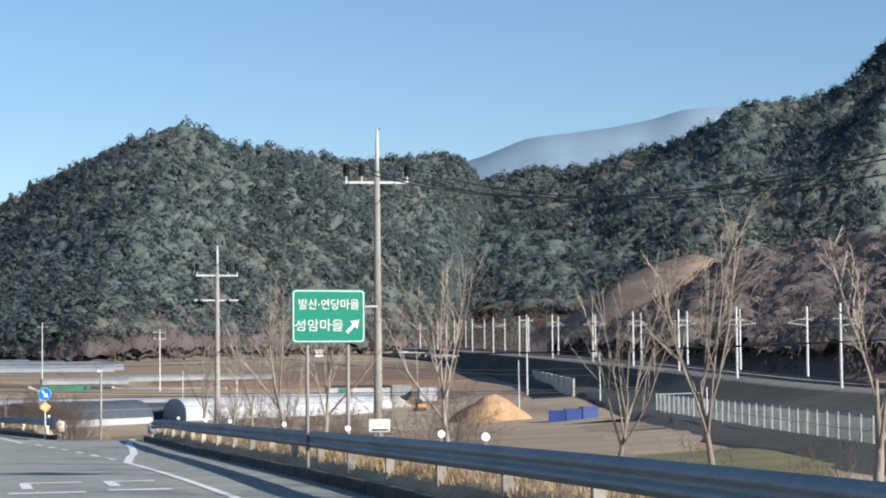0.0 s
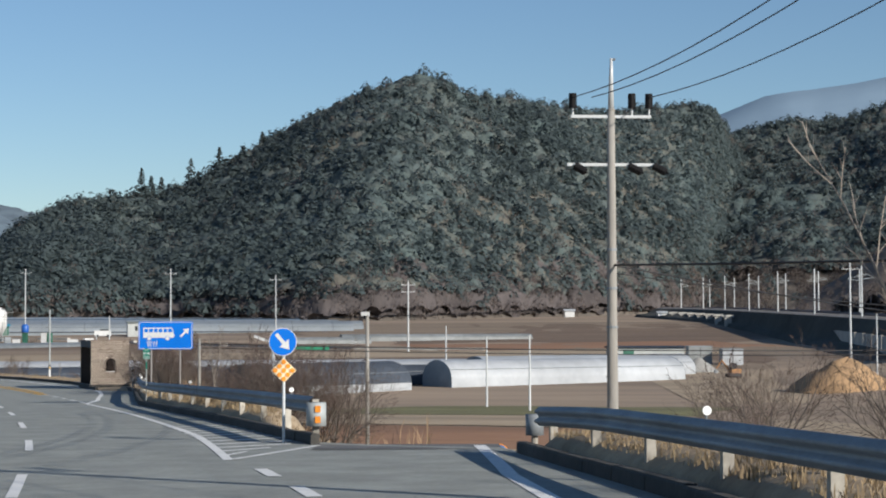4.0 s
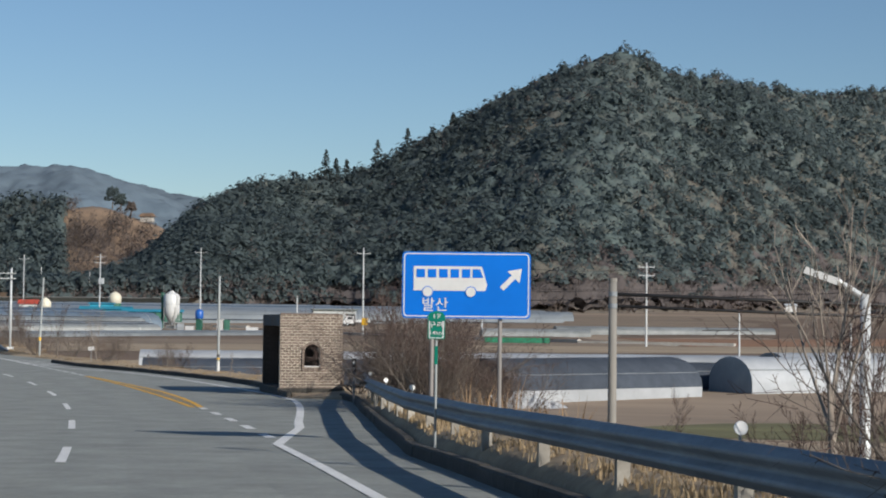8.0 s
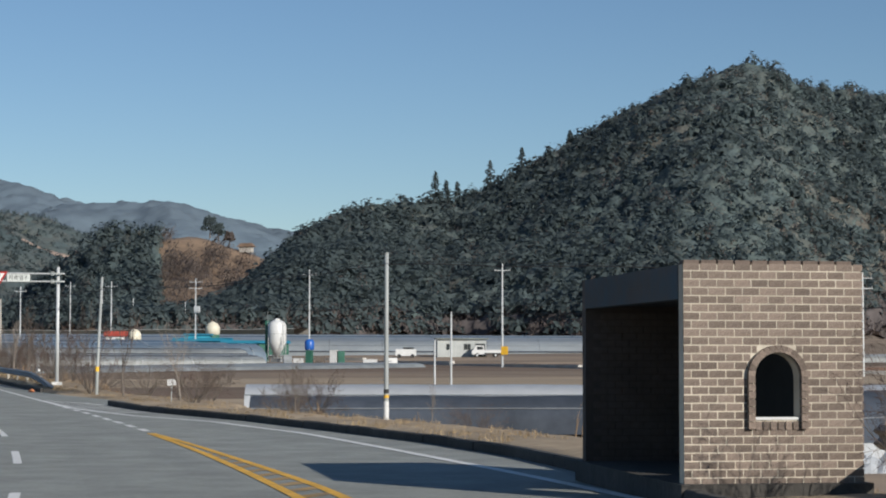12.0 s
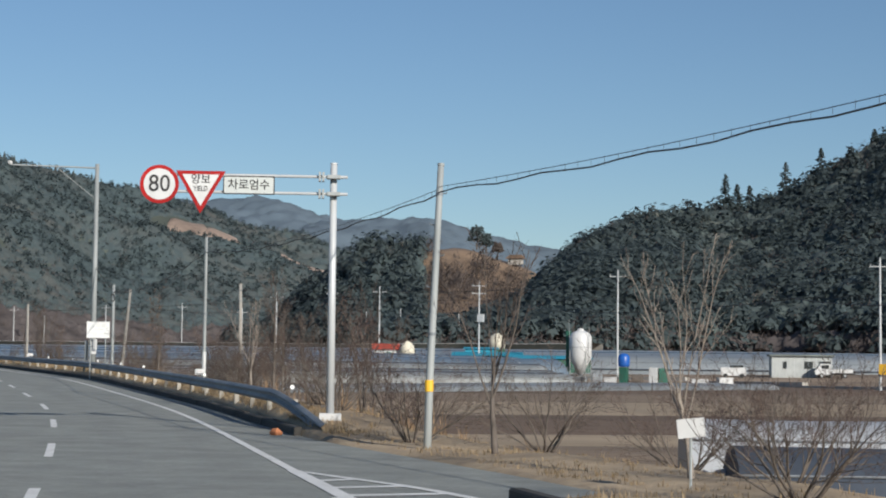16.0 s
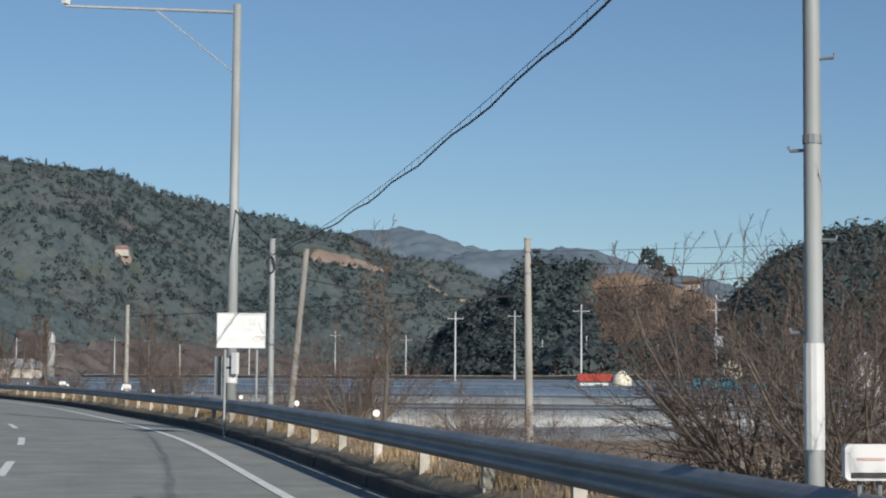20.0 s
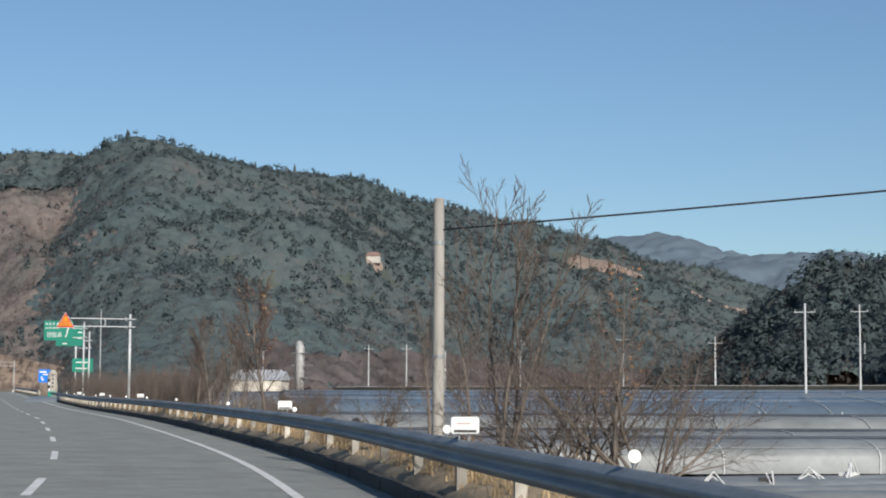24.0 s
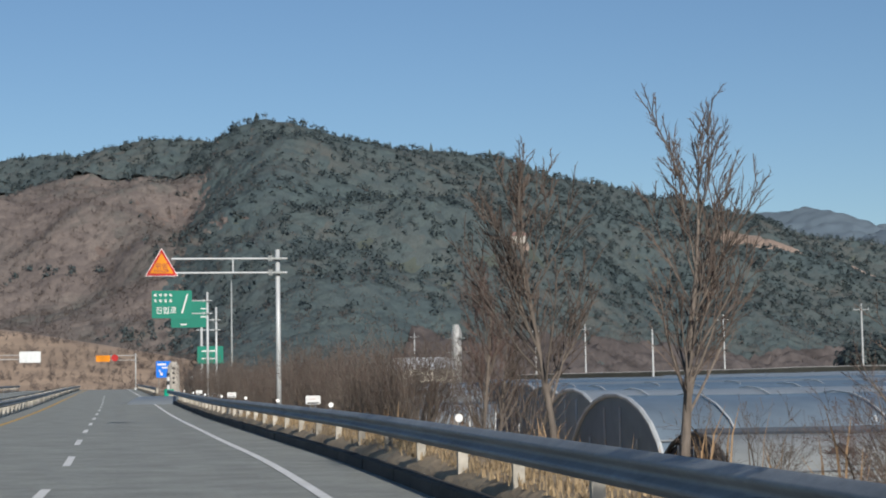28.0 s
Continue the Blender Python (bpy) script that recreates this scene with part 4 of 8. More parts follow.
F3 = Matrix.Translation
gs = sign_board("direction_sign", (-2.28, 37.66, 2.42), 20, 1.52, 1.07, GREEN, "green village direction sign with white Korean lettering and an arrow")
lettering("발산·연당마을", 0.175, F3((0, -0.008, 0.22)), WHITE, gs, wide=0.97)
lettering("성암마을", 0.2, F3((-0.2, -0.008, -0.2)), WHITE, gs, wide=1.06)
arrow(0.36, F3((0.5, -0.006, -0.2)) @ Matrix.Rotation(radians(45), 4, "Y"), gs)
posts(gs, (-0.42, 0.42), -4.2, 0.5)

bs = sign_board("bus_sign", (-31.0, 124.18, 0.12), 10, 2.26, 1.17, BLUE, "blue bus stop sign with a white bus and an arrow")
posts(bs, (-0.6, 0.6), -5.6, 0.5)
g = Geo()
g.plate([(-0.93, -0.1), (0.33, -0.1), (0.37, 0.0), (0.27, 0.33), (-0.93, 0.33)], 0.004, F3((0, -0.006, 0)))
g.ob("bus_body", WHITE, bs)
for x0 in (-0.88, -0.68, -0.48, -0.28, -0.08):
    Geo().plate([(x0, 0.13), (x0 + 0.15, 0.13), (x0 + 0.15, 0.28), (x0, 0.28)], 0.004, F3((0, -0.011, 0))).ob("bus_window", BLUE, bs)
Geo().plate([(0.11, 0.13), (0.3, 0.13), (0.24, 0.28), (0.11, 0.28)], 0.004, F3((0, -0.011, 0))).ob("bus_window", BLUE, bs)
for x in (-0.68, 0.08):
    Geo().plate(ring2(0.1, 20), 0.004, F3((x, -0.011, -0.12))).ob("wheel_rim", BLUE, bs)
    Geo().plate(ring2(0.085, 20), 0.004, F3((x, -0.016, -0.12))).ob("wheel", WHITE, bs)
lettering("발산", 0.2, F3((-0.55, -0.008, -0.36)), WHITE, bs)
arrow(0.5, F3((0.8, -0.006, 0.12)) @ Matrix.Rotation(radians(45), 4, "Y"), bs)

km = sign_board("distance_marker", (-30.5, 119.5, -0.62), 12, 0.33, 0.62, GREEN, "small green route marker with white lettering on a thin post", 0.03, r=0.03)
Geo().tube([(0, 0.05, -8.5), (0, 0.05, 0.3)], 0.025, 8).ob("post", STEEL_POLE, km)
Geo().plate([(-0.14, 0.19), (0.14, 0.19), (0.18, 0.3), (0.12, 0.42), (0, 0.47), (-0.12, 0.42), (-0.18, 0.3)], 0.02, F3((0, -0.012, 0))).ob("shield", GREEN, km)
lettering("17", 0.13, F3((0, -0.02, 0.31)), WHITE, km)
lettering("구례", 0.14, F3((0, -0.008, 0.08)), WHITE, km)
lettering("14km", 0.1, F3((0, -0.008, -0.14)), WHITE, km)
Geo().box((0, 0.05, -0.75), (0.06, 0.05, 0.5)).ob("collar", GREEN, km)
km.scale = (0.79, 1, 0.55)

AMBER = mat("amber_reflector", (0.75, 0.27, 0.02), (0.68, 0.23, 0.02), 0.35)
rs = thing("island_sign", (-17.63, 83.9, 0.18), "round blue traffic sign with white arrow above an amber reflector diamond", "road sign", turn=13)
Geo().plate(ring2(0.28, 32), 0.02, Matrix.Identity(4)).ob("disc", WHITE, rs, "white rim disc")
Geo().plate(ring2(0.267, 32), 0.004, F3((0, -0.004, 0))).ob("face", BLUE, rs, "blue face")
arrow(0.41, F3((0, -0.009, 0)) @ Matrix.Rotation(radians(140), 4, "Y"), rs)
Geo().plate([(0, 0.25), (0.25, 0), (0, -0.25), (-0.25, 0)], 0.02, F3((0.02, 0, -0.57))).ob("diamond", mat("cream_plate", (0.72, 0.62, 0.42), (0.65, 0.55, 0.36), 0.5), rs)
for i in range(3):
    for k in range(3):
        Geo().plate(ring2(0.046, 14), 0.02, F3((0.02 + (i - k) * 0.085, -0.022, -0.57 + (i + k - 2) * 0.085))).ob("reflector", AMBER, rs, "amber reflector")
Geo().tube([(0.02, 0.05, -2.2), (0.02, 0.05, 0.1)], 0.03, 8).ob("post", STEEL_PALE, rs)
cap = thing("rail_end", road(84.9, 4.3, -0.05), "grey steel drum at the guardrail end with amber reflectors", "guardrail end", turn=heading(85) - 90)
Geo().tube([(0, 0.05, 0.4), (0, 0.05, 0.86)], 0.2, 20).ob("drum", STEEL_POLE, cap, smooth=True)
Geo().box((0, 0.1, 0.2), (0.12, 0.12, 0.6)).ob("post", POST_WHITE, cap)
for z in (0.74, 0.53):
    Geo().plate(round_rect(0.11, 0.13, 0.012), 0.02, F3((0.0, -0.165, z))).ob("reflector", AMBER, cap, "amber reflector")
eo = thing("rail_end", road(80.0, 7.45, -0.05), "curled steel end of the guardrail", "guardrail end", turn=heading(80) - 90)
Geo().tube([(0, 0, 0.35), (0, 0, 0.72)], 0.16, 14).ob("drum", STEEL, eo, smooth=True)
Geo().tube([(0, 0, -0.2), (0, 0, 0.4)], 0.06, 8).ob("post", POST_WHITE, eo)


def gantry(base, h, reach, turn, arms, label, name="sign_gantry"):
    """A cantilever post with two arms over the lane."""
    e = thing(name, base, label, "sign gantry", turn=turn)
    Geo().tube([(0, 0, -0.2), (0, 0, h)], [0.092, 0.078], 16).ob("mast", STEEL_PALE, e, smooth=True)
    Geo().tube([(0, 0, h), (0, 0, h + 0.03)], 0.085, 14).ob("cap", STEEL_PALE, e)
    Geo().box((0, 0, 0.0), (0.5, 0.5, 0.34)).ob("footing", WHITE, e, "white concrete footing")
    for z in arms:
        Geo().tube([(0.32, -0.16, z), (-reach, -0.16, z)], 0.035, 8).ob("arm", STEEL_PALE, e)
        for x in (-0.24, -0.32):
            Geo().box((x, -0.12, z), (0.05, 0.3, 0.2)).ob("bracket", STEEL_POLE, e)
        Geo().box((0.0, -0.12, z), (0.3, 0.28, 0.08)).ob("clamp", STEEL_POLE, e)
    return e


G1 = Vector((-84.61, 220.35, -2.95))
ga = gantry(G1, 5.87, 3.9, 27, (5.56, 5.17), "white steel cantilever gantry with speed limit and yield signs")
Geo().plate(ring2(0.44, 36), 0.03, F3((-3.95, -0.24, 5.32))).ob("speed_rim", RED, ga, "red rim of the speed limit sign")
Geo().plate(ring2(0.355, 36), 0.004, F3((-3.95, -0.244, 5.32))).ob("speed_face", WHITE, ga)
lettering("80", 0.42, F3((-3.95, -0.252, 5.32)), BLACK, ga, wide=0.92)
Geo().plate([(-0.56, 0.33), (0.56, 0.33), (0.0, -0.64)], 0.03, F3((-3.02, -0.22, 5.31))).ob("yield_rim", RED, ga, "red rim of the yield sign")
Geo().plate([(-0.42, 0.25), (0.42, 0.25), (0.0, -0.47)], 0.004, F3((-3.02, -0.224, 5.31))).ob("yield_face", WHITE, ga)
lettering("양보", 0.19, F3((-3.02, -0.232, 5.44)), BLACK, ga)
lettering("YIELD", 0.13, F3((-3.02, -0.232, 5.23)), BLACK, ga, wide=0.75)
Geo().plate(round_rect(1.17, 0.42, 0.03), 0.03, F3((-1.93, -0.236, 5.33))).ob("lane_border", BLACK, ga, "black border of the lane panel")
Geo().plate(round_rect(1.12, 0.37, 0.025), 0.004, F3((-1.93, -0.242, 5.33))).ob("lane_panel", mat("pale_grey_sheet", (0.5, 0.53, 0.51), (0.45, 0.475, 0.46), 0.5, scale=2, big=0.08), ga)
lettering("차로엄수", 0.2, F3((-1.93, -0.25, 5.33)), BLACK, ga)
stone_lump = thing("stone", road(236.2, 3.6, 0.06), "orange-brown stone lying beside the guardrail end", "stone")
g = Geo()
g.tube([(-0.15, 0, -0.02), (-0.07, 0.02, 0.01), (0.04, 0, 0.02), (0.15, 0.02, -0.02)], [0.03, 0.085, 0.09, 0.03], 8)
g.ob("lump", mat("orange_stone", (0.5, 0.2, 0.09), (0.4, 0.15, 0.07), 0.9), stone_lump)

wb = thing("blank_board", (-122.34, 268.56, 0.36), "weathered white blank notice board on steel posts", "notice board", turn=31)
Geo().box((0, 0.02, 0), (1.2, 0.05, 0.88)).ob("panel", mat("faded_white_board", (0.74, 0.75, 0.73), (0.6, 0.61, 0.6), 0.6, scale=2.5, big=0.12), wb)
g = Geo()
for x, z, sx, sz in ((0, 0.43, 1.24, 0.03), (0, -0.43, 1.24, 0.03), (-0.6, 0, 0.03, 0.88), (0.6, 0, 0.03, 0.88)):
    g.box((x, -0.01, z), (sx, 0.03, sz))
g.ob("frame", WHITE, wb)
FADED = mat("faded_lettering", (0.71, 0.722, 0.7), (0.6, 0.612, 0.6), 0.6, scale=4, big=0.1)
lettering("150m", 0.16, F3((-0.3, -0.012, -0.22)), FADED, wb, "faded lettering")
arrow(0.45, F3((0.3, -0.01, -0.22)) @ Matrix.Rotation(radians(90), 4, "Y"), wb, FADED)
for x, z, w_, h_ in ((-0.35, 0.22, 0.3, 0.2), (0.0, 0.24, 0.2, 0.22), (0.28, 0.22, 0.22, 0.2), (0.05, 0.02, 0.5, 0.1)):
    Geo().box((x, -0.008, z), (w_, 0.006, h_)).ob("lettering_bar", FADED, wb)
for x in (-0.4, 0.4):
    Geo().tube([(x, 0.08, -3.2), (x, 0.08, -0.4)], 0.032, 8).ob("post", STEEL_POLE, wb)

ns = thing("small_notice", (-72.1, 205.6, -2.54), "small white notice plate on a thin stake", "notice board", turn=20)
Geo().box((0, 0, 0), (0.36, 0.03, 0.25), Matrix.Rotation(radians(-6), 3, "Y")).ob("plate", WHITE, ns)
Geo().tube([(0, 0.03, -1.2), (0, 0.03, 0.1)], 0.02, 6).ob("stake", STEEL_POLE, ns)

# far gantries over the straight
DARK_RED = mat("dark_red_print", (0.2, 0.012, 0.01), (0.16, 0.01, 0.01), 0.6)
G2 = Vector((-214.6, 359.87, 0.05))
gb = gantry(G2, 5.8, 3.75, heading(427) - 90, (5.5, 5.0), "white steel cantilever gantry with an orange warning triangle")
Geo().tube([(-1.6, -0.16, 5.0), (-1.6, -0.16, 5.5)], 0.03, 6).ob("strut", STEEL_PALE, gb)
Geo().plate([(-0.8, -0.63), (0.8, -0.63), (0.0, 0.76)], 0.03, F3((-4.1, -0.21, 5.34)) @ Matrix.Scale(0.72, 4)).ob("warning_edge", WHITE, gb, "thin white edge of the warning triangle")
Geo().plate([(-0.76, -0.605), (0.76, -0.605), (0.0, 0.71)], 0.03, F3((-4.1, -0.22, 5.34)) @ Matrix.Scale(0.72, 4)).ob("warning_rim", RED, gb, "red rim of the warning triangle")
Geo().plate([(-0.58, -0.49), (0.58, -0.49), (0.0, 0.5)], 0.004, F3((-4.1, -0.226, 5.34)) @ Matrix.Scale(0.72, 4)).ob("warning_face", ORANGE, gb)
lettering("위험", 0.19, F3((-4.1, -0.234, 5.22)), DARK_RED, gb)
lettering("DANGER", 0.1, F3((-4.1, -0.234, 5.06)), DARK_RED, gb)
G3 = Vector((-264.6, 405.3, 1.0))
gc = gantry(G3, 7.6, 2.0, heading(500) - 90, (7.0, 6.1), "white cantilever gantry with a green village sign")
Geo().plate(round_rect(2.8, 1.95, 0.1), 0.05, F3((-2.5, -0.26, 6.75))).ob("panel", GREEN, gc)
lettering("진입로", 0.42, F3((-2.9, -0.272, 6.3)), WHITE, gc)
for z in (7.4, 7.0):
    for x in (-3.55, -3.2, -2.85, -2.5):
        for dz in (0.07, -0.03):
            Geo().box((x - 0.1, -0.268, z + dz), (0.19, 0.006, 0.045)).ob("lettering_bar", WHITE, gc)
        Geo().box((x - 0.06, -0.27, z), (0.045, 0.006, 0.2)).ob("lettering_bar", WHITE, gc)
Geo().box((-1.6, -0.268, 6.8), (0.1, 0.006, 1.4), Matrix.Rotation(radians(16), 3, "Y")).ob("route_line", WHITE, gc)
G4 = Vector((-277.0, 418.4, 1.2))
gd = gantry(G4, 7.3, 1.6, heading(500) - 90, (6.3, 5.5), "white cantilever gantry with a large green direction sign")
Geo().plate(round_rect(3.0, 2.1, 0.1), 0.05, F3((-2.1, -0.26, 6.75))).ob("panel", GREEN, gd)
for z, w_ in ((7.2, 0.5), (6.55, 0.5), (5.95, 0.5)):
    Geo().box((-1.0 if z > 6.2 else -2.6, -0.268, z), (w_, 0.006, 0.09)).ob("lettering_bar", WHITE, gd)
G5 = Vector((-311.4, 450.2, 2.0))
ge = thing("direction_sign", G5, "distant green direction sign on a post", "road sign", turn=heading(560) - 90)
Geo().plate(round_rect(3.0, 2.0, 0.1), 0.05, F3((0.9, -0.2, 4.1)) @ Matrix.Scale(0.9, 4)).ob("panel", GREEN, ge)
for z in (4.5, 3.7):
    Geo().box((0.8, -0.21, z), (1.6, 0.006, 0.12)).ob("lettering_bar", WHITE, ge)
Geo().tube([(0, 0, 0), (0, 0, 7.0)], 0.12, 10).ob("mast", STEEL_PALE, ge)
G6 = Vector((-416, 536, 4.4))
gf = gantry(G6, 6.2, 6.0, heading(700) - 90, (5.8, 5.0), "distant white gantry with an orange sign over the lanes")
Geo().plate(round_rect(2.4, 1.1, 0.1), 0.06, F3((-5.6, -0.3, 5.3))).ob("panel", ORANGE, gf)
Geo().plate(ring2(0.6, 20), 0.06, F3((-3.6, -0.3, 5.4))).ob("roundel", RED, gf)
G7 = road(640, -18, 0.3)
gg = gantry(G7, 5.5, 6.5, heading(640) + 90, (5.2, 4.6), "distant gantry seen from behind across the median")
Geo().plate(round_rect(3, 1.6, 0.1), 0.06, F3((-6, 0.3, 4.9))).ob("panel", STEEL_PALE, gg)
bw = thing("wayside_board", road(505, -18.5, 0.2), "white board on two legs across the road", "sign board", turn=heading(505) - 90)
Geo().box((0, 0, 2.3), (2.6, 0.1, 1.3)).ob("panel", WHITE, bw)
for x in (-0.9, 0.9):
    Geo().tube([(x, 0.05, 0), (x, 0.05, 2)], 0.05, 8).ob("leg", STEEL_POLE, bw)
# junction furniture at the far end of the rail
sb = thing("blue_sign", Vector((-317.8, 450.8, 2.0)), "blue rectangular direction sign beside a stone marker", "road sign", turn=heading(520) - 90)
Geo().plate(round_rect(1.6, 1.75, 0.08), 0.05, F3((0, 0, 2.77))).ob("panel", BLUE, sb)
Geo().box((-0.2, -0.012, 3.3), (0.9, 0.006, 0.2)).ob("lettering_bar", WHITE, sb)
Geo().box((0.2, -0.012, 2.95), (0.8, 0.006, 0.15)).ob("lettering_bar", WHITE, sb)
arrow(0.7, F3((-0.3, -0.012, 2.4)) @ Matrix.Rotation(radians(150), 4, "Y"), sb)
posts(sb, (-0.5, 0.5), -0.5, 2.8, 0.05)
ms = thing("stone_marker", Vector((-313.45, 448.1, 1.85)), "tall grey village marker stone on a plinth", "stone marker", turn=heading(559) - 90)
g = Geo()
g.tube([(0, 0, 0.55), (0.04, 0, 1.3), (-0.03, 0, 2.3), (0.03, 0, 3.2), (0.0, 0, 3.6)], [0.62, 0.68, 0.64, 0.58, 0.3], 9)
g.ob("stone", STONE, ms)
Geo().tube([(0, 0, -0.1), (0, 0, 0.35), (0, 0, 0.6)], [0.95, 0.85, 0.7], 12).ob("plinth", STONE, ms)
for z in (2.9, 2.4, 1.9, 1.4):
    Geo().box((0, -0.64, z), (0.22, 0.06, 0.25)).ob("carved_bar", BLACK, ms)
for s, o in ((535, 6.8), (548, 5.0)):
    bo = thing("striped_bollard", road(s, o), "black and white striped bollard post", "bollard", "striped bollards")
    for k in range(6):
        Geo().tube([(0, 0, 0.4 * k), (0, 0, 0.4 * k + 0.4)], 0.14, 10).ob("band", BLACK if k % 2 else WHITE, bo)
gb2 = thing("green_barrel", road(523, 4.3), "green plastic crash cushion at the rail end", "crash cushion")
Geo().tube([(0, 0, 0), (0, 0, 0.5), (0, 0, 0.95)], [0.42, 0.45, 0.4], 14).ob("drum", mat("green_plastic", (0.0, 0.32, 0.2), (0.0, 0.26, 0.16), 0.5), gb2)


# ---- wires ----
def wire(a, b, sag, r, label, mats=CABLE, n=16, category="cable"):
    a, b = Vector(a), Vector(b)
    pts = [a.lerp(b, i / n) - Vector((0, 0, sag * 4 * (i / n) * (1 - i / n))) for i in range(n + 1)]
    return tagged(Geo().tube(pts, r, 5).ob("cable", mats, smooth=True), label, category, "overhead cables")


def top(o, z, dx=0.0, dy=0.0):
    return o.matrix_world.translation + Vector((dx, dy, z))


for x in (-1.0, -0.5, 1.0):
    wire(top(pa, 12.45, x * 0.99, x * 0.14), (19 + x, 19 + 0.3 * x, 9.0), 3.0, 0.018, "black power line between concrete poles")
    wire(top(pa, 12.45, x * 0.99, x * 0.14), top(pb, 10.95, x * 0.98, x * 0.2), 0.9, 0.014, "black power line between concrete poles")
wire(top(pb, 6.6), (34, 40, 3.5), 0.8, 0.03, "heavy black cable from a power pole")
wire(top(pb, 6.6), (30, 190, 1.0), 1.2, 0.02, "thin black cable over the fields")
wire(top(pb, 6.4), (20, 150, 1.5), 0.8, 0.016, "thin black cable over the fields")


def bundle(a, b, sag, label):
    """A lashed cable: carrier wire above, the heavier cable below, small hangers between."""
    a, b = Vector(a), Vector(b)
    t = thing("aerial_cable", a, label, "cable", "overhead cables")
    n = 30
    lo = [(b - a) * (i / n) - Vector((0, 0, sag * 4 * (i / n) * (1 - i / n) + 0.06 + 0.03 * math.sin(i * 1.7))) for i in range(n + 1)]
    hi = [(b - a) * (i / n) - Vector((0, 0, sag * 4 * (i / n) * (1 - i / n) - 0.03)) for i in range(n + 1)]
    Geo().tube(lo, 0.014, 5).ob("cable", CABLE, t)
    Geo().tube(hi, 0.006, 4).ob("carrier", CABLE, t)
    g = Geo()
    for i in range(1, n * 2):
        u = i / (n * 2)
        p = (b - a) * u - Vector((0, 0, sag * 4 * u * (1 - u)))
        g.tube([p + Vector((0, 0, 0.05)), p - Vector((0, 0, 0.06))], 0.0032, 3, cap=False)
    tagged(g.ob("hangers", CABLE, t), kind="stuff")


bundle((-18, 186, 1.6), top(pc, 5.95), 0.4, "lashed black cable between slender poles")
bundle(top(pc, 5.95), top(pd, 5.0, 0.2), 0.25, "lashed black cable between slender poles")
bundle(top(pd, 4.95, 0.2), top(pe, 5.65), 0.3, "lashed black cable between slender poles")
bundle(top(pe, 5.65), top(pf, 5.45), 0.45, "lashed black cable between slender poles")
wire(top(pf, 5.5), top(mast, 6.75), 0.03, 0.02, "black cable to the mast")
wire(top(pk, 4.25), (14, 130, -0.4), 0.25, 0.025, "black cable from the short pole")
wire(top(pk, 4.1), (14, 130, -0.6), 0.25, 0.02, "black cable from the short pole")
wire(top(pg, 4.8, 0.35, 0.2), top(ph, 5.0), 0.25, 0.016, "loose wire between concrete poles")
wire(top(ph, 6.2), (-60, 268, 3.4), 0.5, 0.006, "thin wire over the fields")
wire(top(ph, 5.85), (-60, 268, 2.7), 0.6, 0.008, "thin wire over the fields")
wire(top(pj, 5.42), (-118, 300, 3.75), 0.12, 0.016, "black cable from the thick concrete pole")

# ---- brick bus shelter ----
SH = thing("bus_shelter", (-44.5, 156.96, -3.02), "small brown brick bus shelter with arched window and open front", "bus shelter", turn=24.5)
W_, D_, H_ = 2.26, 5.2, 2.68
# plinth in the same dark concrete as the kerbs
Geo().box((W_ / 2, D_ / 2, -0.12), (W_ + 0.16, D_ + 0.3, 0.3)).ob("plinth", KERB, SH, "dark concrete plinth")
# near wall as a mortar core with an arched opening
AW, AZ0, AZ1 = 0.285, 0.8, 1.32
AXC = 1.17
def arch(r, n=10):
    return [(AXC + r * math.cos(math.pi * k / n), AZ1 + r * math.sin(math.pi * k / n)) for k in range(n + 1)]


def wall_core(y0, y1, material, name):
    g = Geo()
    ar = [(AXC + AW, AZ0)] + arch(AW) + [(AXC - AW, AZ0)]
    outer = [(W_, 0), (W_, AZ0)] + [(W_, AZ1 + 0.12 * k) for k in range(1)] + [(W_, H_)]
    quads = [((0.0, 0.0), (W_, 0.0), (W_, AZ0), (0.0, AZ0)), ((0.0, AZ0), (AXC - AW, AZ0), (AXC - AW, AZ1), (0.0, AZ1)),
             ((AXC + AW, AZ0), (W_, AZ0), (W_, AZ1), (AXC + AW, AZ1))]
    a = arch(AW)
    for p, q in zip(a, a[1:]):
        quads.append(((q[0], q[1]), (p[0], p[1]), (p[0], H_), (q[0], H_)))
    quads.append(((AXC + AW, AZ1), (W_, AZ1), (W_, H_), (AXC + AW, H_)))
    quads.append(((0.0, AZ1), (AXC - AW, AZ1), (AXC - AW, H_), (0.0, H_)))
    for q in quads:
        g.add([(x, y0, z) for x, z in q] + [(x, y1, z) for x, z in q], [(0, 1, 2, 3), (7, 6, 5, 4)])
    for p, q in zip(ar, ar[1:]):
        g.add([(p[0], y0, p[1]), (q[0], y0, q[1]), (q[0], y1, q[1]), (p[0], y1, p[1])], [(0, 1, 2, 3)])
    g.add([(AXC - AW, y0, AZ0), (AXC + AW, y0, AZ0), (AXC + AW, y1, AZ0), (AXC - AW, y1, AZ0)], [(0, 1, 2, 3)])
    for x in (0, W_):
        g.add([(x, y0, 0), (x, y1, 0), (x, y1, H_), (x, y0, H_)], [(0, 1, 2, 3)])
    return g.ob(name, material, SH)


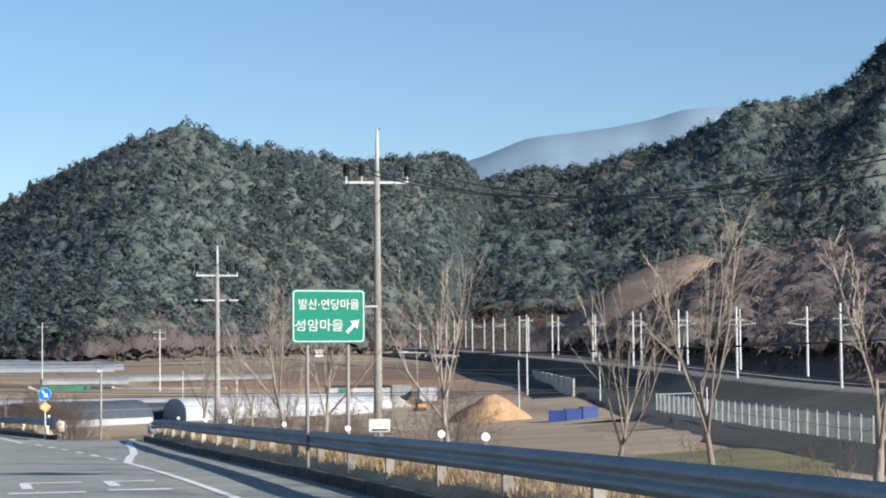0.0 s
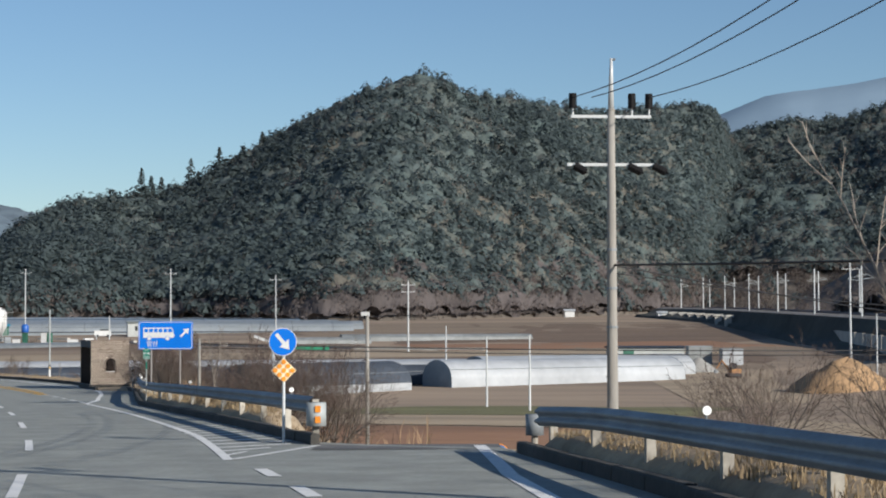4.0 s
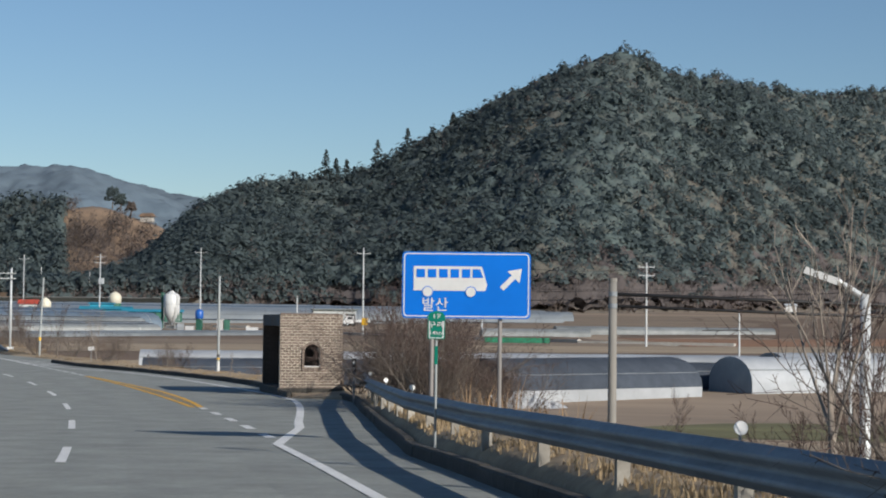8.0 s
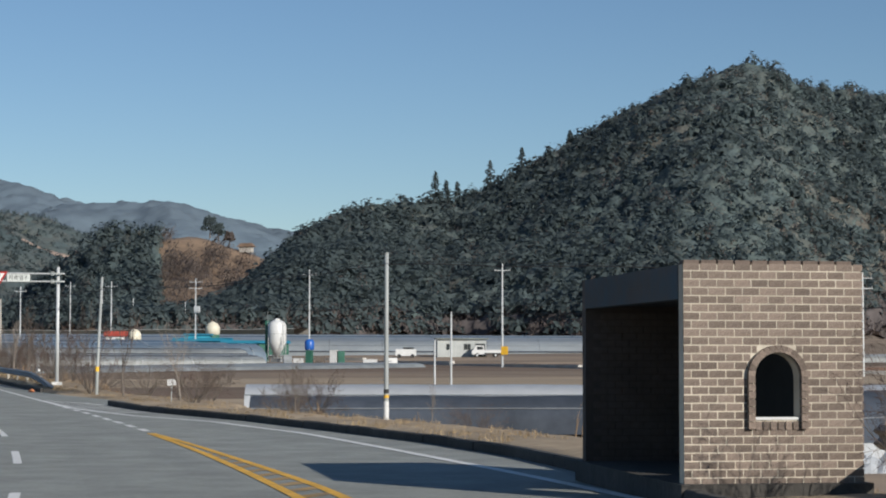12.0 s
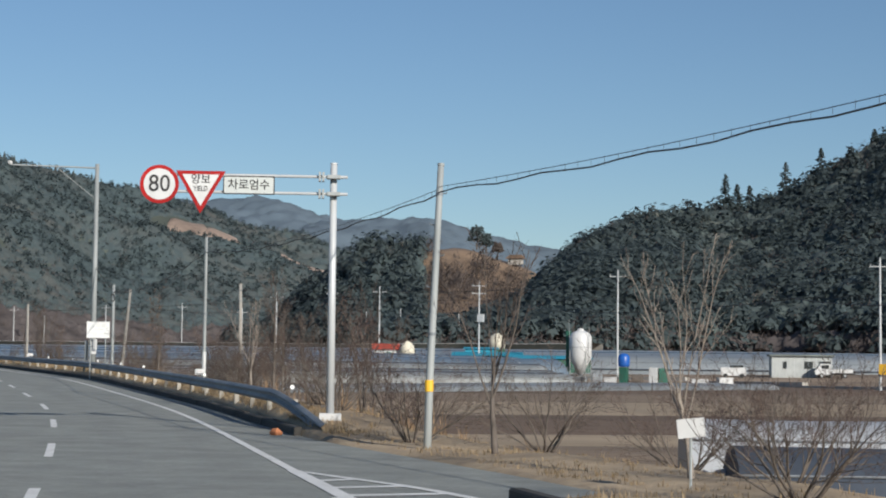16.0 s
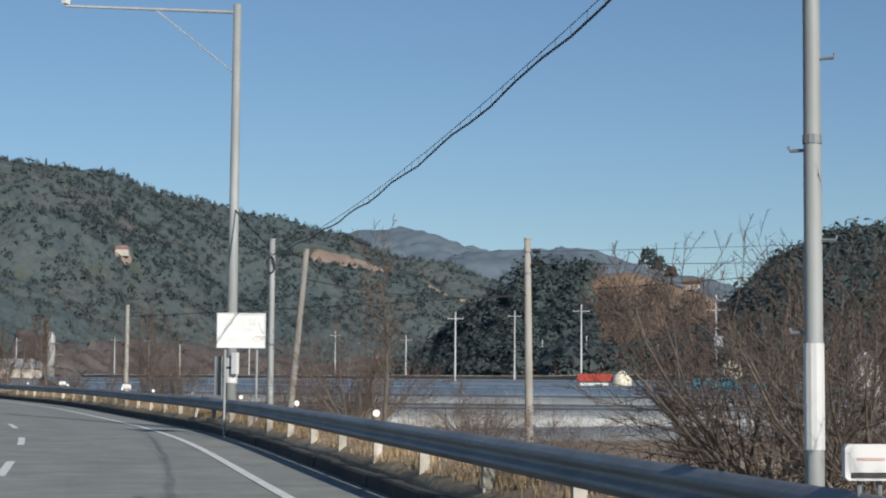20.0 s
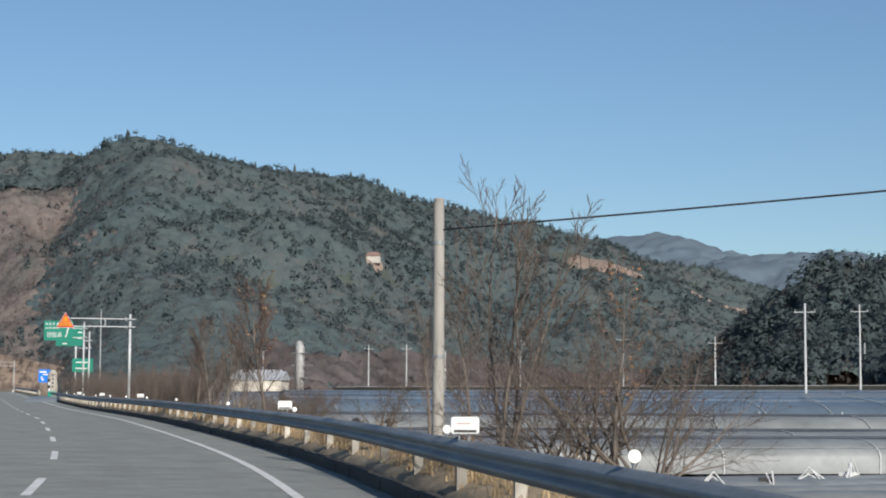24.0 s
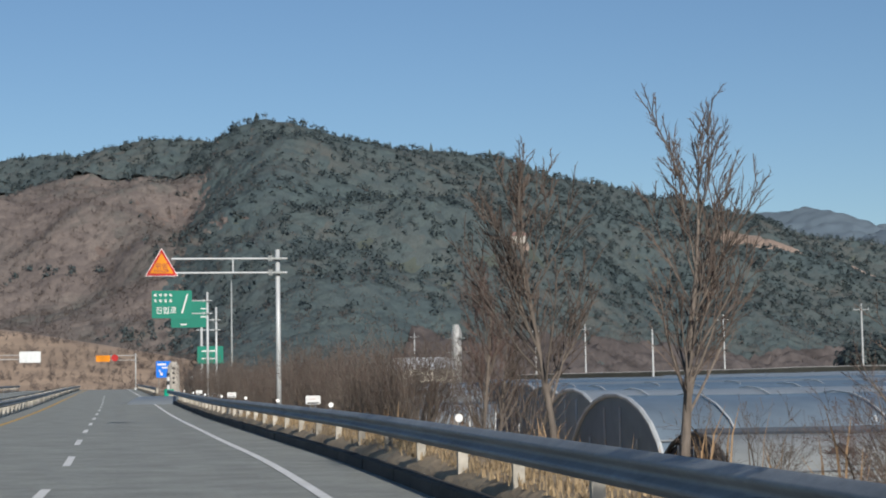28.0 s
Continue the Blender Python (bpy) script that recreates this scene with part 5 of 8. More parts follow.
near_wall = wall_core(0.0, 0.2, MORTAR, "side_wall")
# far wall in dark brick, standing for the shade inside
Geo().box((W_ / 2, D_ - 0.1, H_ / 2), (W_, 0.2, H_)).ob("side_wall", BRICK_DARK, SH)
# back wall and ceiling wear the plaster with the inner shade painted in
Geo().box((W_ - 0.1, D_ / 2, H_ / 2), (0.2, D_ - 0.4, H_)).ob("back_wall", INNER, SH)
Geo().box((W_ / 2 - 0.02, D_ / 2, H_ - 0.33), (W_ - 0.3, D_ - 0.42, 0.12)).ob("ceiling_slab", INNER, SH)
Geo().box((0.1, D_ / 2, H_ - 0.21), (0.22, D_ - 0.4, 0.42)).ob("lintel", mat("faded_fascia", (0.05, 0.075, 0.095), (0.075, 0.06, 0.052), 0.85, scale=1.6, big=0.3), SH, "faded blue-grey fascia board over the opening")
Geo().box((W_ / 2, D_ / 2, H_ - 0.12), (W_ - 0.05, D_ - 0.05, 0.1)).ob("roof", CONCRETE, SH)
Geo().box((W_ - 0.4, D_ / 2, 0.42), (0.38, D_ - 0.6, 0.07)).ob("bench", mat("worn_bench_wood", (0.2, 0.14, 0.09), (0.14, 0.1, 0.065), 0.8), SH)
for y in (0.6, D_ - 0.6):
    Geo().box((W_ - 0.4, y, 0.2), (0.3, 0.12, 0.4)).ob("bench_leg", CONCRETE, SH)
Geo().box((AXC, 0.06, AZ0 + 0.012), (2 * AW - 0.02, 0.16, 0.03)).ob("window_sill", WHITE, SH, "pale window sill")

cv = thing("chevron_marker", (-39.7, 149.3, -3.2), "narrow black marker plate with white chevrons at the rail end", "road marker", turn=heading(153.7) - 90)
Geo().box((0, 0, 0.55), (0.06, 0.05, 1.5)).ob("post", STEEL, cv)
Geo().box((0, -0.05, 1.27), (0.15, 0.03, 0.42)).ob("plate", BLACK, cv)
for k in range(2):
    z = 1.17 + 0.2 * k
    Geo().plate([(-0.06, -0.09), (0.06, 0.01), (-0.06, 0.03)], 0.004, F3((0, -0.07, z))).ob("chevron", WHITE, cv)


# ---- hills and woods ----
VIEW = Vector((-60, 170, 0))


class Hill:
    """A ridge with a slope towards the valley; at(u, v): u along the crest, v from foot (0) over the crest (1) to the back."""

    def __init__(self, crest, sink, wide, foot_up=0.0, rough=1.0, seed=0, lift=1.0):
        self.c = np.array([tuple(p) for p in spline([(x, y, z - sink) for x, y, z in crest], 12)])
        d = np.concatenate(([0], np.cumsum(np.linalg.norm(np.diff(self.c[:, :2], axis=0), axis=1))))
        self.len, self.d = d[-1], d
        self.wide, self.rough, self.seed, self.foot_up = wide, rough, seed, foot_up

    def at(self, u, v):
        p = [np.interp(u * self.len, self.d, self.c[:, k]) for k in range(3)]
        to = (VIEW - Vector((p[0], p[1], 0))).normalized()
        base = field_z(p[0], p[1]) + self.foot_up
        h = max(2.0, p[2] - base)
        w = self.wide * (0.35 + 0.65 * min(1.0, h / 90))
        k = (1 - v) * w
        x, y = p[0] + to.x * k, p[1] + to.y * k
        if v <= 1:
            f = v ** 1.12
        else:
            f = max(0.0, 1 - (v - 1) * 1.3)
        env = math.sin(math.pi * min(1.0, v) * 0.86) if v < 1 else 0.4
        q = Vector((x * 0.012 + self.seed, y * 0.012, 0))
        z = base + h * f + self.rough * env * (h * 0.16 * noise.noise(q) + h * 0.07 * noise.noise(q * 2.7))
        if v < 0.02:
            z = field_z(x, y) - 0.6
        return Vector((x, y, z))

    def mesh(self, name, material, nu, nv, label, u0=0.0, u1=1.0):
        g = Geo()
        vs = [1.6 * j / nv for j in range(nv + 1)]
        for i in range(nu + 1):
            for v in vs:
                g.v.append(tuple(self.at(u0 + (u1 - u0) * i / nu, v)))
        w = nv + 1
        g.f = [(i * w + j, (i + 1) * w + j, (i + 1) * w + j + 1, i * w + j + 1) for i in range(nu) for j in range(nv)]
        return tagged(g.ob(name, material, smooth=True), label, "hill", kind="structure")


OCTA_V = np.array([(1, 0, 0), (-1, 0, 0), (0, 1, 0), (0, -1, 0), (0, 0, 1), (0, 0, -1)], float)
OCTA_F = np.array([(0, 2, 4), (2, 1, 4), (1, 3, 4), (3, 0, 4), (2, 0, 5), (1, 2, 5), (3, 1, 5), (0, 3, 5)])
rs_np = np.random.RandomState(7)


def woods(name, places, heights, style, clumps, material, label):
    """Many tree crowns in one mesh, each of many small sprays that face outwards. style: low and top radius, lowest spray, how slender."""
    places, heights = np.array(places), np.array(heights)
    n = len(places)
    wide, tall, mid, slim = style
    c = clumps
    ang = rs_np.rand(n, c) * 6.283
    up = rs_np.rand(n, c) * 1.2 - 0.2 if slim > 0.9 else rs_np.rand(n, c) * 1.75 - 0.75
    flat = np.sqrt(np.clip(1 - up * up, 0, 1))
    sph = np.stack((np.cos(ang) * flat, np.sin(ang) * flat, up), -1)
    lump = 1 + 0.2 * np.sin(3 * ang + 5 * up + rs_np.rand(n, 1) * 6)
    out = sph * (np.array([wide, wide, tall]) * heights[:, None, None]) * (lump * (0.84 + 0.18 * rs_np.rand(n, c)))[..., None]
    out[..., 2] += mid * heights[:, None]
    cen = places[:, None, :] + out
    nor = sph + np.array([0, 0, 0.35]) + rs_np.normal(0, 0.2, (n, c, 3))
    t = np.clip(up, 0, 1)
    nor /= np.linalg.norm(nor, axis=-1, keepdims=True)
    e1 = np.cross(nor, np.array([0.31, 0.17, 0.94]))
    e1 /= np.linalg.norm(e1, axis=-1, keepdims=True)
    e2 = np.cross(nor, e1)
    size = (0.125 - 0.03 * t) * (1.0 if slim > 0.9 else 0.62) * (0.6 + 0.8 * rs_np.rand(n, c)) * heights[:, None] * (24.0 / c) ** 0.35
    a0 = rs_np.rand(n, c) * (0.6 if slim < 0.9 else 6.283)
    v = np.empty((n, c, 3, 3))
    for k in range(3):
        a = a0 + k * 2.094 + rs_np.normal(0, 0.35, (n, c))
        r = size * (0.65 + 0.7 * rs_np.rand(n, c))
        v[:, :, k] = cen + e1 * (np.sin(a) * r * slim)[..., None] + e2 * (np.cos(a) * r / slim ** 0.7)[..., None]
    v = v.reshape(-1, 3)
    k = n * c
    f = np.arange(k * 3).reshape(-1, 3)[:, ::-1]
    me = bpy.data.meshes.new(name)
    me.vertices.add(len(v))
    me.vertices.foreach_set("co", v.ravel())
    me.loops.add(len(f) * 3)
    me.loops.foreach_set("vertex_index", f.ravel())
    me.polygons.add(len(f))
    me.polygons.foreach_set("loop_start", np.arange(0, len(f) * 3, 3))
    me.polygons.foreach_set("use_smooth", np.ones(len(f), bool))
    me.update(calc_edges=True)
    # light falls softly over each crown, as over needles that point all ways
    soft = sph * 0.8 + np.array([0, 0, 0.55]) + rs_np.normal(0, 0.12, (n, c, 3))
    soft /= np.linalg.norm(soft, axis=-1, keepdims=True)
    me.attributes.new("custom_normal", "FLOAT_VECTOR", "POINT").data.foreach_set("vector", np.repeat(soft.reshape(-1, 3), 3, axis=0).astype(np.float32).ravel())
    me.materials.append(material)
    return tagged(new(name, me), label, "woods", kind="stuff")


CLEARINGS = ((-693, 1032, 11), (-750, 1339, 26), (-735, 1365, 20), (-705, 1427, 26), (-690, 1450, 20))


def cover(hill, n, brown, height, vmax=1.03, keep=None):
    """Random tree places on a slope, split into evergreen and leafless."""
    ev, br, hv, hb = [], [], [], []
    for _ in range(n):
        u, v = random.random(), vmax * random.random() ** 0.9
        if keep and not keep(u, v):
            continue
        p = hill.at(u, v)
        if any((p.x - x) ** 2 + (p.y - y) ** 2 < r * r for x, y, r in CLEARINGS):
            continue
        h = height * random.uniform(0.65, 1.25)
        if brown(u, v, p) > random.random():
            br.append(p)
            hb.append(h * 0.9)
        else:
            ev.append(p)
            hv.append(h)
    return ev, hv, br, hb


def canopy(hill, step, crown, height, material, name, label, u0=0.0, u1=1.0, v0=0.03, v1=1.08):
    """The closed roof of a wood: rounded crowns side by side over a slope."""
    n0, m0 = 130, 44
    a = np.array([[tuple(hill.at(u, v)) for v in np.linspace(v0, v1, m0)] for u in np.linspace(u0, u1, n0)])
    run = float(np.median(np.linalg.norm(np.diff(a[:, m0 // 2], axis=0), axis=1)) * n0)
    rise = float(np.median(np.linalg.norm(np.diff(a[n0 // 2], axis=0), axis=1)) * m0)
    nu, nv = max(20, int(run / step)), max(10, int(rise / step))
    fu, fv = np.linspace(0, n0 - 1.001, nu), np.linspace(0, m0 - 1.001, nv)
    iu, iv = fu.astype(int), fv.astype(int)
    du, dv = (fu - iu)[:, None, None], (fv - iv)[None, :, None]
    p = (a[iu][:, iv] * (1 - du) * (1 - dv) + a[iu + 1][:, iv] * du * (1 - dv) + a[iu][:, iv + 1] * (1 - du) * dv + a[iu + 1][:, iv + 1] * du * dv)
    p = p.reshape(-1, 3)
    p[:, :2] += rs_np.normal(0, step * 0.22, (len(p), 2))
    # nearest crown centre on a jittered grid
    q = np.stack((p[:, 0], p[:, 1] + p[:, 2] * 0.8), 1) / crown
    c = np.floor(q).astype(np.int64)
    best = np.full(len(p), 9.0)
    tall = np.zeros(len(p))
    for i in (-1, 0, 1):
        for j in (-1, 0, 1):
            k = (c[:, 0] + i) * 73856093 ^ (c[:, 1] + j) * 19349663
            h1, h2, h3 = ((k * 2654435761 >> 5) % 997) / 997.0, ((k * 40503 >> 3) % 991) / 991.0, ((k * 69069 >> 7) % 983) / 983.0
            d = np.hypot(c[:, 0] + i + h1 - q[:, 0], c[:, 1] + j + h2 - q[:, 1]) / (0.75 + 0.4 * h3)
            near = d < best
            best = np.where(near, d, best)
            tall = np.where(near, h3, tall)
    dome = np.sqrt(np.clip(1 - (best * 1.15) ** 2, 0, 1))
    lift = height * (0.15 + (0.35 + 0.5 * tall) * dome) + rs_np.normal(0, 0.22, len(p)) * height / 7
    # ragged ends where the wood stops short of the ridge's ends
    uu = np.repeat(fu / (n0 - 1), nv)
    rag = 0.028 * (np.sin(p[:, 2] * 0.11 + p[:, 0] * 0.031) + np.sin(p[:, 2] * 0.047 + 1.3) + np.sin(p[:, 0] * 0.083 + p[:, 1] * 0.06) * 0.7) + rs_np.normal(0, 0.006, len(p))
    if u0 > 0.05:
        lift = np.where(uu + rag < 0.075, -2.0, lift)
    if u1 < 0.95:
        lift = np.where(uu + rag > 0.925, -2.0, lift)
    for x, y, r in CLEARINGS:
        lift = np.where((p[:, 0] - x) ** 2 + (p[:, 1] - y) ** 2 < r * r, -1.5, lift)
    p[:, 2] += lift
    f = (np.arange(nu - 1)[:, None] * nv + np.arange(nv - 1)[None, :]).reshape(-1)
    f = np.stack((f, f + nv, f + nv + 1, f + 1), 1)
    me = bpy.data.meshes.new(name)
    me.vertices.add(len(p))
    me.vertices.foreach_set("co", p.ravel())
    me.loops.add(f.size)
    me.loops.foreach_set("vertex_index", f.ravel())
    me.polygons.add(len(f))
    me.polygons.foreach_set("loop_start", np.arange(0, f.size, 4))
    me.polygons.foreach_set("use_smooth", np.ones(len(f), bool))
    me.update(calc_edges=True)
    me.materials.append(material)
    return tagged(new(name, me), label, "woods", kind="stuff")


def patchy(p, f=0.009, o=0.0):
    return noise.noise(Vector((p.x * f + o, p.y * f, p.z * f * 2)))


ROUND, BARE = (0.28, 0.44, 0.52, 1.0), (0.28, 0.46, 0.5, 0.5)
M = Hill([(-262, 600, 4), (-243, 639, 13), (-237, 690, 36), (-228, 732, 48), (-208, 761, 51), (-184, 780, 66), (-154, 805, 87), (-115, 826, 106), (-87, 857, 98),
          (-37, 927, 101), (9, 986, 104), (24, 1046, 99), (60, 1120, 90)], 3.2, 260, seed=3)
M.mesh("wooded_hill", HILL_SOIL, 90, 34, "steep hill covered with dark pine woods")
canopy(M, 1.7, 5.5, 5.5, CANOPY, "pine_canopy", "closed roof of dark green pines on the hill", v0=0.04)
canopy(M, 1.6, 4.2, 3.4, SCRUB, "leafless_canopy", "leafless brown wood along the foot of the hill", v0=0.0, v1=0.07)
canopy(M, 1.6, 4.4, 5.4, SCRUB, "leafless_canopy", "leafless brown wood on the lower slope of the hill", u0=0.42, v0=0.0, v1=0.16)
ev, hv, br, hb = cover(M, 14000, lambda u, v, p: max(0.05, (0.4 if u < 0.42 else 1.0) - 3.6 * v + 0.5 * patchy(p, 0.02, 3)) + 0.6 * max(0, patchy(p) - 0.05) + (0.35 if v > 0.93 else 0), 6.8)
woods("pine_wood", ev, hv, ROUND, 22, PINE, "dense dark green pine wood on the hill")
woods("leafless_wood", br, hb, BARE, 40, BROWNWOOD, "leafless brown trees among the pines")
ev, hv, br, hb = cover(M, 8000, lambda u, v, p: 1.0, 6.6, keep=lambda u, v: v < (0.045 if u < 0.4 else 0.13))
woods("leafless_wood", ev + br, hv + hb, BARE, 46, mat("scrub_twigs", (0.125, 0.104, 0.1), (0.1, 0.086, 0.084), 0.95, scale=0.1, big=0.25, island=0.15, thin=0.4, spec=0.1, detail=3), "dense leafless scrub along the foot of the hill")
# a few tall firs that stand above the ridge
for u, h, k in ((0.262, 15, 1.5), (0.269, 12, 1.7), (0.276, 11, 1.7), (0.296, 14, 1.5), (0.315, 12, 1.7), (0.345, 9, 1.6)):
    p = M.at(u, 1.0)
    e = thing("tall_fir", p - Vector((0, 0, 0.5)), "tall dark fir standing above the ridge line", "tree", "ridge firs")
    Geo().tube([(0, 0, 0), (0.1, 0, h * 0.5), (0, 0, h * 0.95)], [0.28, 0.18, 0.05], 6).ob("trunk", BARK, e)
    g = Geo()
    for j in range(150):
        t = (j / 150) ** 0.85
        a = random.uniform(0, 6.28)
        r = ((1 - t) * h * 0.24 * k * (0.75 + 0.3 * math.sin(t * 30)) + 0.3) * random.uniform(0.3, 1.0)
        c = Vector((r * math.cos(a), r * math.sin(a), h * (0.14 + 0.86 * t) - 0.15 * r))
        k1, k2 = random.uniform(0.5, 0.95) * (1.1 - 0.6 * t), random.uniform(0.22, 0.4) * (1.1 - 0.4 * t)
        g.add([c + Vector((q[0] * k1, q[1] * k1, q[2] * k2)) for q in OCTA_V], [tuple(int(i) for i in q) for q in OCTA_F])
    g.ob("crown", PINE, e)

R = Hill([(5, 1110, 92), (25, 1096, 104), (70, 1076, 108), (120, 1060, 119), (160, 1030, 134), (204, 1046, 147), (249, 1054, 178), (266, 1056, 188), (285, 1050, 120), (310, 1045, 40)], 3.5, 300, seed=9)
R.mesh("wooded_hill", HILL_SOIL, 70, 30, "steep hill covered with dark pine woods")
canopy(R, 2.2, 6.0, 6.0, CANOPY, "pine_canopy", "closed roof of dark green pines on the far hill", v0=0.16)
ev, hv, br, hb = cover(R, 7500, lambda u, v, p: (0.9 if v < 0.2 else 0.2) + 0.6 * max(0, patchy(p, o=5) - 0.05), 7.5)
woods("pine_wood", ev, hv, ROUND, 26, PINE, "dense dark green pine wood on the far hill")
woods("leafless_wood", br, hb, BARE, 40, BROWNWOOD, "leafless brown trees on the far hill")

K = Hill([(-430, 830, 4), (-414, 838, 16), (-387, 825, 33), (-373, 824, 42), (-356, 829, 46), (-335, 836, 50), (-322, 841, 46), (-313, 844, 44), (-302, 848, 38), (-290, 853, 24), (-270, 860, 8)], 3.0, 190, seed=14)
K.mesh("knoll", ORANGE_GRASS, 46, 22, "low knoll with tawny dry grass and pines")
canopy(K, 1.6, 5.5, 6.0, CANOPY, "pine_canopy", "pines on one flank of the knoll", u0=0.02, u1=0.57, v0=0.08)
ev, hv, br, hb = cover(K, 900, lambda u, v, p: 0.1 if u < 0.52 else 1.0, 9.5, keep=lambda u, v: u < 0.55 or (u < 0.74 and v < 0.85) or v < 0.3)
woods("pine_wood", ev, hv, ROUND, 52, PINE, "pine wood on one flank of the knoll")
woods("leafless_wood", br, hb, BARE, 84, BROWNWOOD, "leafless reddish trees at the foot of the knoll")
for du, h in ((0.635, 8.5), (0.655, 7.0), (0.68, 5.5)):
    p = K.at(du, 1.0)
    e = thing("lone_pine", p - Vector((0, 0, 0.4)), "lone spreading pine on top of the knoll", "tree", "knoll pines")
    Geo().tube([(0, 0, 0), (0.2, 0, h * 0.45), (0, 0.1, h * 0.85)], [0.3, 0.2, 0.08], 7).ob("trunk", BARK, e)
    g = Geo()
    for k in range(260):
        a, t = random.uniform(0, 6.28), random.random()
        rr = h * (0.46 - 0.22 * t) * math.sqrt(random.random())
        c = Vector((rr * math.cos(a), rr * math.sin(a), h * (0.42 + 0.6 * t + 0.06 * math.sin(3 * a))))
        g.add([c + Vector(q) * random.uniform(0.25, 0.5) for q in OCTA_V], [tuple(int(i) for i in q) for q in OCTA_F])
    g.ob("crown", PINE if du < 0.66 else BROWNWOOD, e)
hut = thing("hill_hut", K.at(0.72, 0.97), "small hut with a pitched roof on the knoll", "hut")
Geo().box((0, 0, 1.2), (5, 3, 2.4)).ob("wall", CONCRETE, hut)
Geo().add([(-3.4, -2.2, 2.3), (3.4, -2.2, 2.3), (3.4, 2.2, 2.3), (-3.4, 2.2, 2.3), (-2.4, 0, 3.8), (2.4, 0, 3.8)], [(0, 1, 5, 4), (2, 3, 4, 5), (1, 2, 5), (3, 0, 4), (3, 2, 1, 0)]).ob("roof", mat("brown_thatch", (0.2, 0.13, 0.085), (0.15, 0.1, 0.065), 0.9), hut)

B = Hill([(-1397, 948, 154), (-1168, 1006, 150), (-1016, 1056, 155), (-954, 1065, 147), (-921, 1057, 150), (-889, 1061, 158), (-852, 1100, 150), (-825, 1156, 146),
          (-823, 1233, 138), (-816, 1312, 135), (-798, 1398, 126), (-762, 1487, 112), (-693, 1575, 83), (-640, 1640, 50)], 1.0, 420, seed=21)
B.mesh("bare_hill", HILL_BROWN, 50, 34, "bare brown flank of the long ridge", 0.0, 0.4)
B.mesh("wooded_hill", HILL_MIX, 60, 34, "long ridge covered with pine woods", 0.4, 1.0)


def b_brown(u, v, p):
    if u < 0.395 and v < 0.5 and patchy(p, 0.005, 9) > -0.08:
        return 0.4
    left = 1.0 - 7.0 * max(0.0, u - 0.375 - 0.05 * patchy(p, 0.01, 4)) if v < 0.84 else 0.08
    return max(left, 0.9 if v < 0.2 else 0.75 - 2.2 * (v - 0.2) if v < 0.48 else 0.1) + 0.7 * max(0, patchy(p, 0.006, 2) - 0.12)


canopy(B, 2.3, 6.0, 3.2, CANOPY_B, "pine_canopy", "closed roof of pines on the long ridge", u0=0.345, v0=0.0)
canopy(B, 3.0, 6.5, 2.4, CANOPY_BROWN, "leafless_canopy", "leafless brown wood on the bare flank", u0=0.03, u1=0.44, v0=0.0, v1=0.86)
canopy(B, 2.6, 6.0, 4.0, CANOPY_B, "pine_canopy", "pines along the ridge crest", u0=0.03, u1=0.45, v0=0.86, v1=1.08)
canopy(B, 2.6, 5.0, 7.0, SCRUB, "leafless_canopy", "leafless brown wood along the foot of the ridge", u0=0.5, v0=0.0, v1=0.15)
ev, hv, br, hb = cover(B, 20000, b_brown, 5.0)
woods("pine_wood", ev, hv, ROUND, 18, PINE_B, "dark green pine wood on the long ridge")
woods("leafless_wood", br, hb, BARE, 24, BROWNWOOD, "leafless brown wood on the ridge")

firs = Geo()
for _ in range(260):
    u = random.uniform(0.05, 1.0)
    p = B.at(u, random.uniform(0.985, 1.03))
    h = random.uniform(3.0, 6.5) * (0.7 if u > 0.8 else 1.0)
    r = h * random.uniform(0.2, 0.3)
    for lo, hi, k in ((0.2, 0.7, 1.0), (0.5, 1.05, 0.65)):
        a0 = random.uniform(0, 6)
        firs.add([p + Vector((r * k * math.cos(a0 + 1.257 * j), r * k * math.sin(a0 + 1.257 * j), h * lo)) for j in range(5)] + [p + Vector((0, 0, h * hi))], [(j, (j + 1) % 5, 5) for j in range(5)])
tagged(firs.ob("ridge_firs", CANOPY_B), "row of small dark firs along the ridge crest", "woods", kind="stuff")
L = Hill([(-720, 650, 34), (-706, 705, 34), (-690, 755, 27), (-676, 800, 20), (-662, 850, 9)], 0.5, 150, seed=52, rough=1.3)
L.mesh("terraced_slope", mat("tawny_terrace", (0.34, 0.255, 0.19), (0.22, 0.165, 0.125), 0.95, scale=0.12, stretch=(0.35, 0.35, 3.0), big=0.3, bump=0.6), 40, 22, "tawny terraced slope at the foot of the long ridge")
ev, hv, br, hb = cover(L, 2600, lambda u, v, p: 1.0, 3.2, keep=lambda u, v: math.sin(v * 40 + u * 9) > -0.5)
woods("leafless_scrub", br, hb, BARE, 40, BROWNWOOD, "leafless scrub scattered over the terraces")

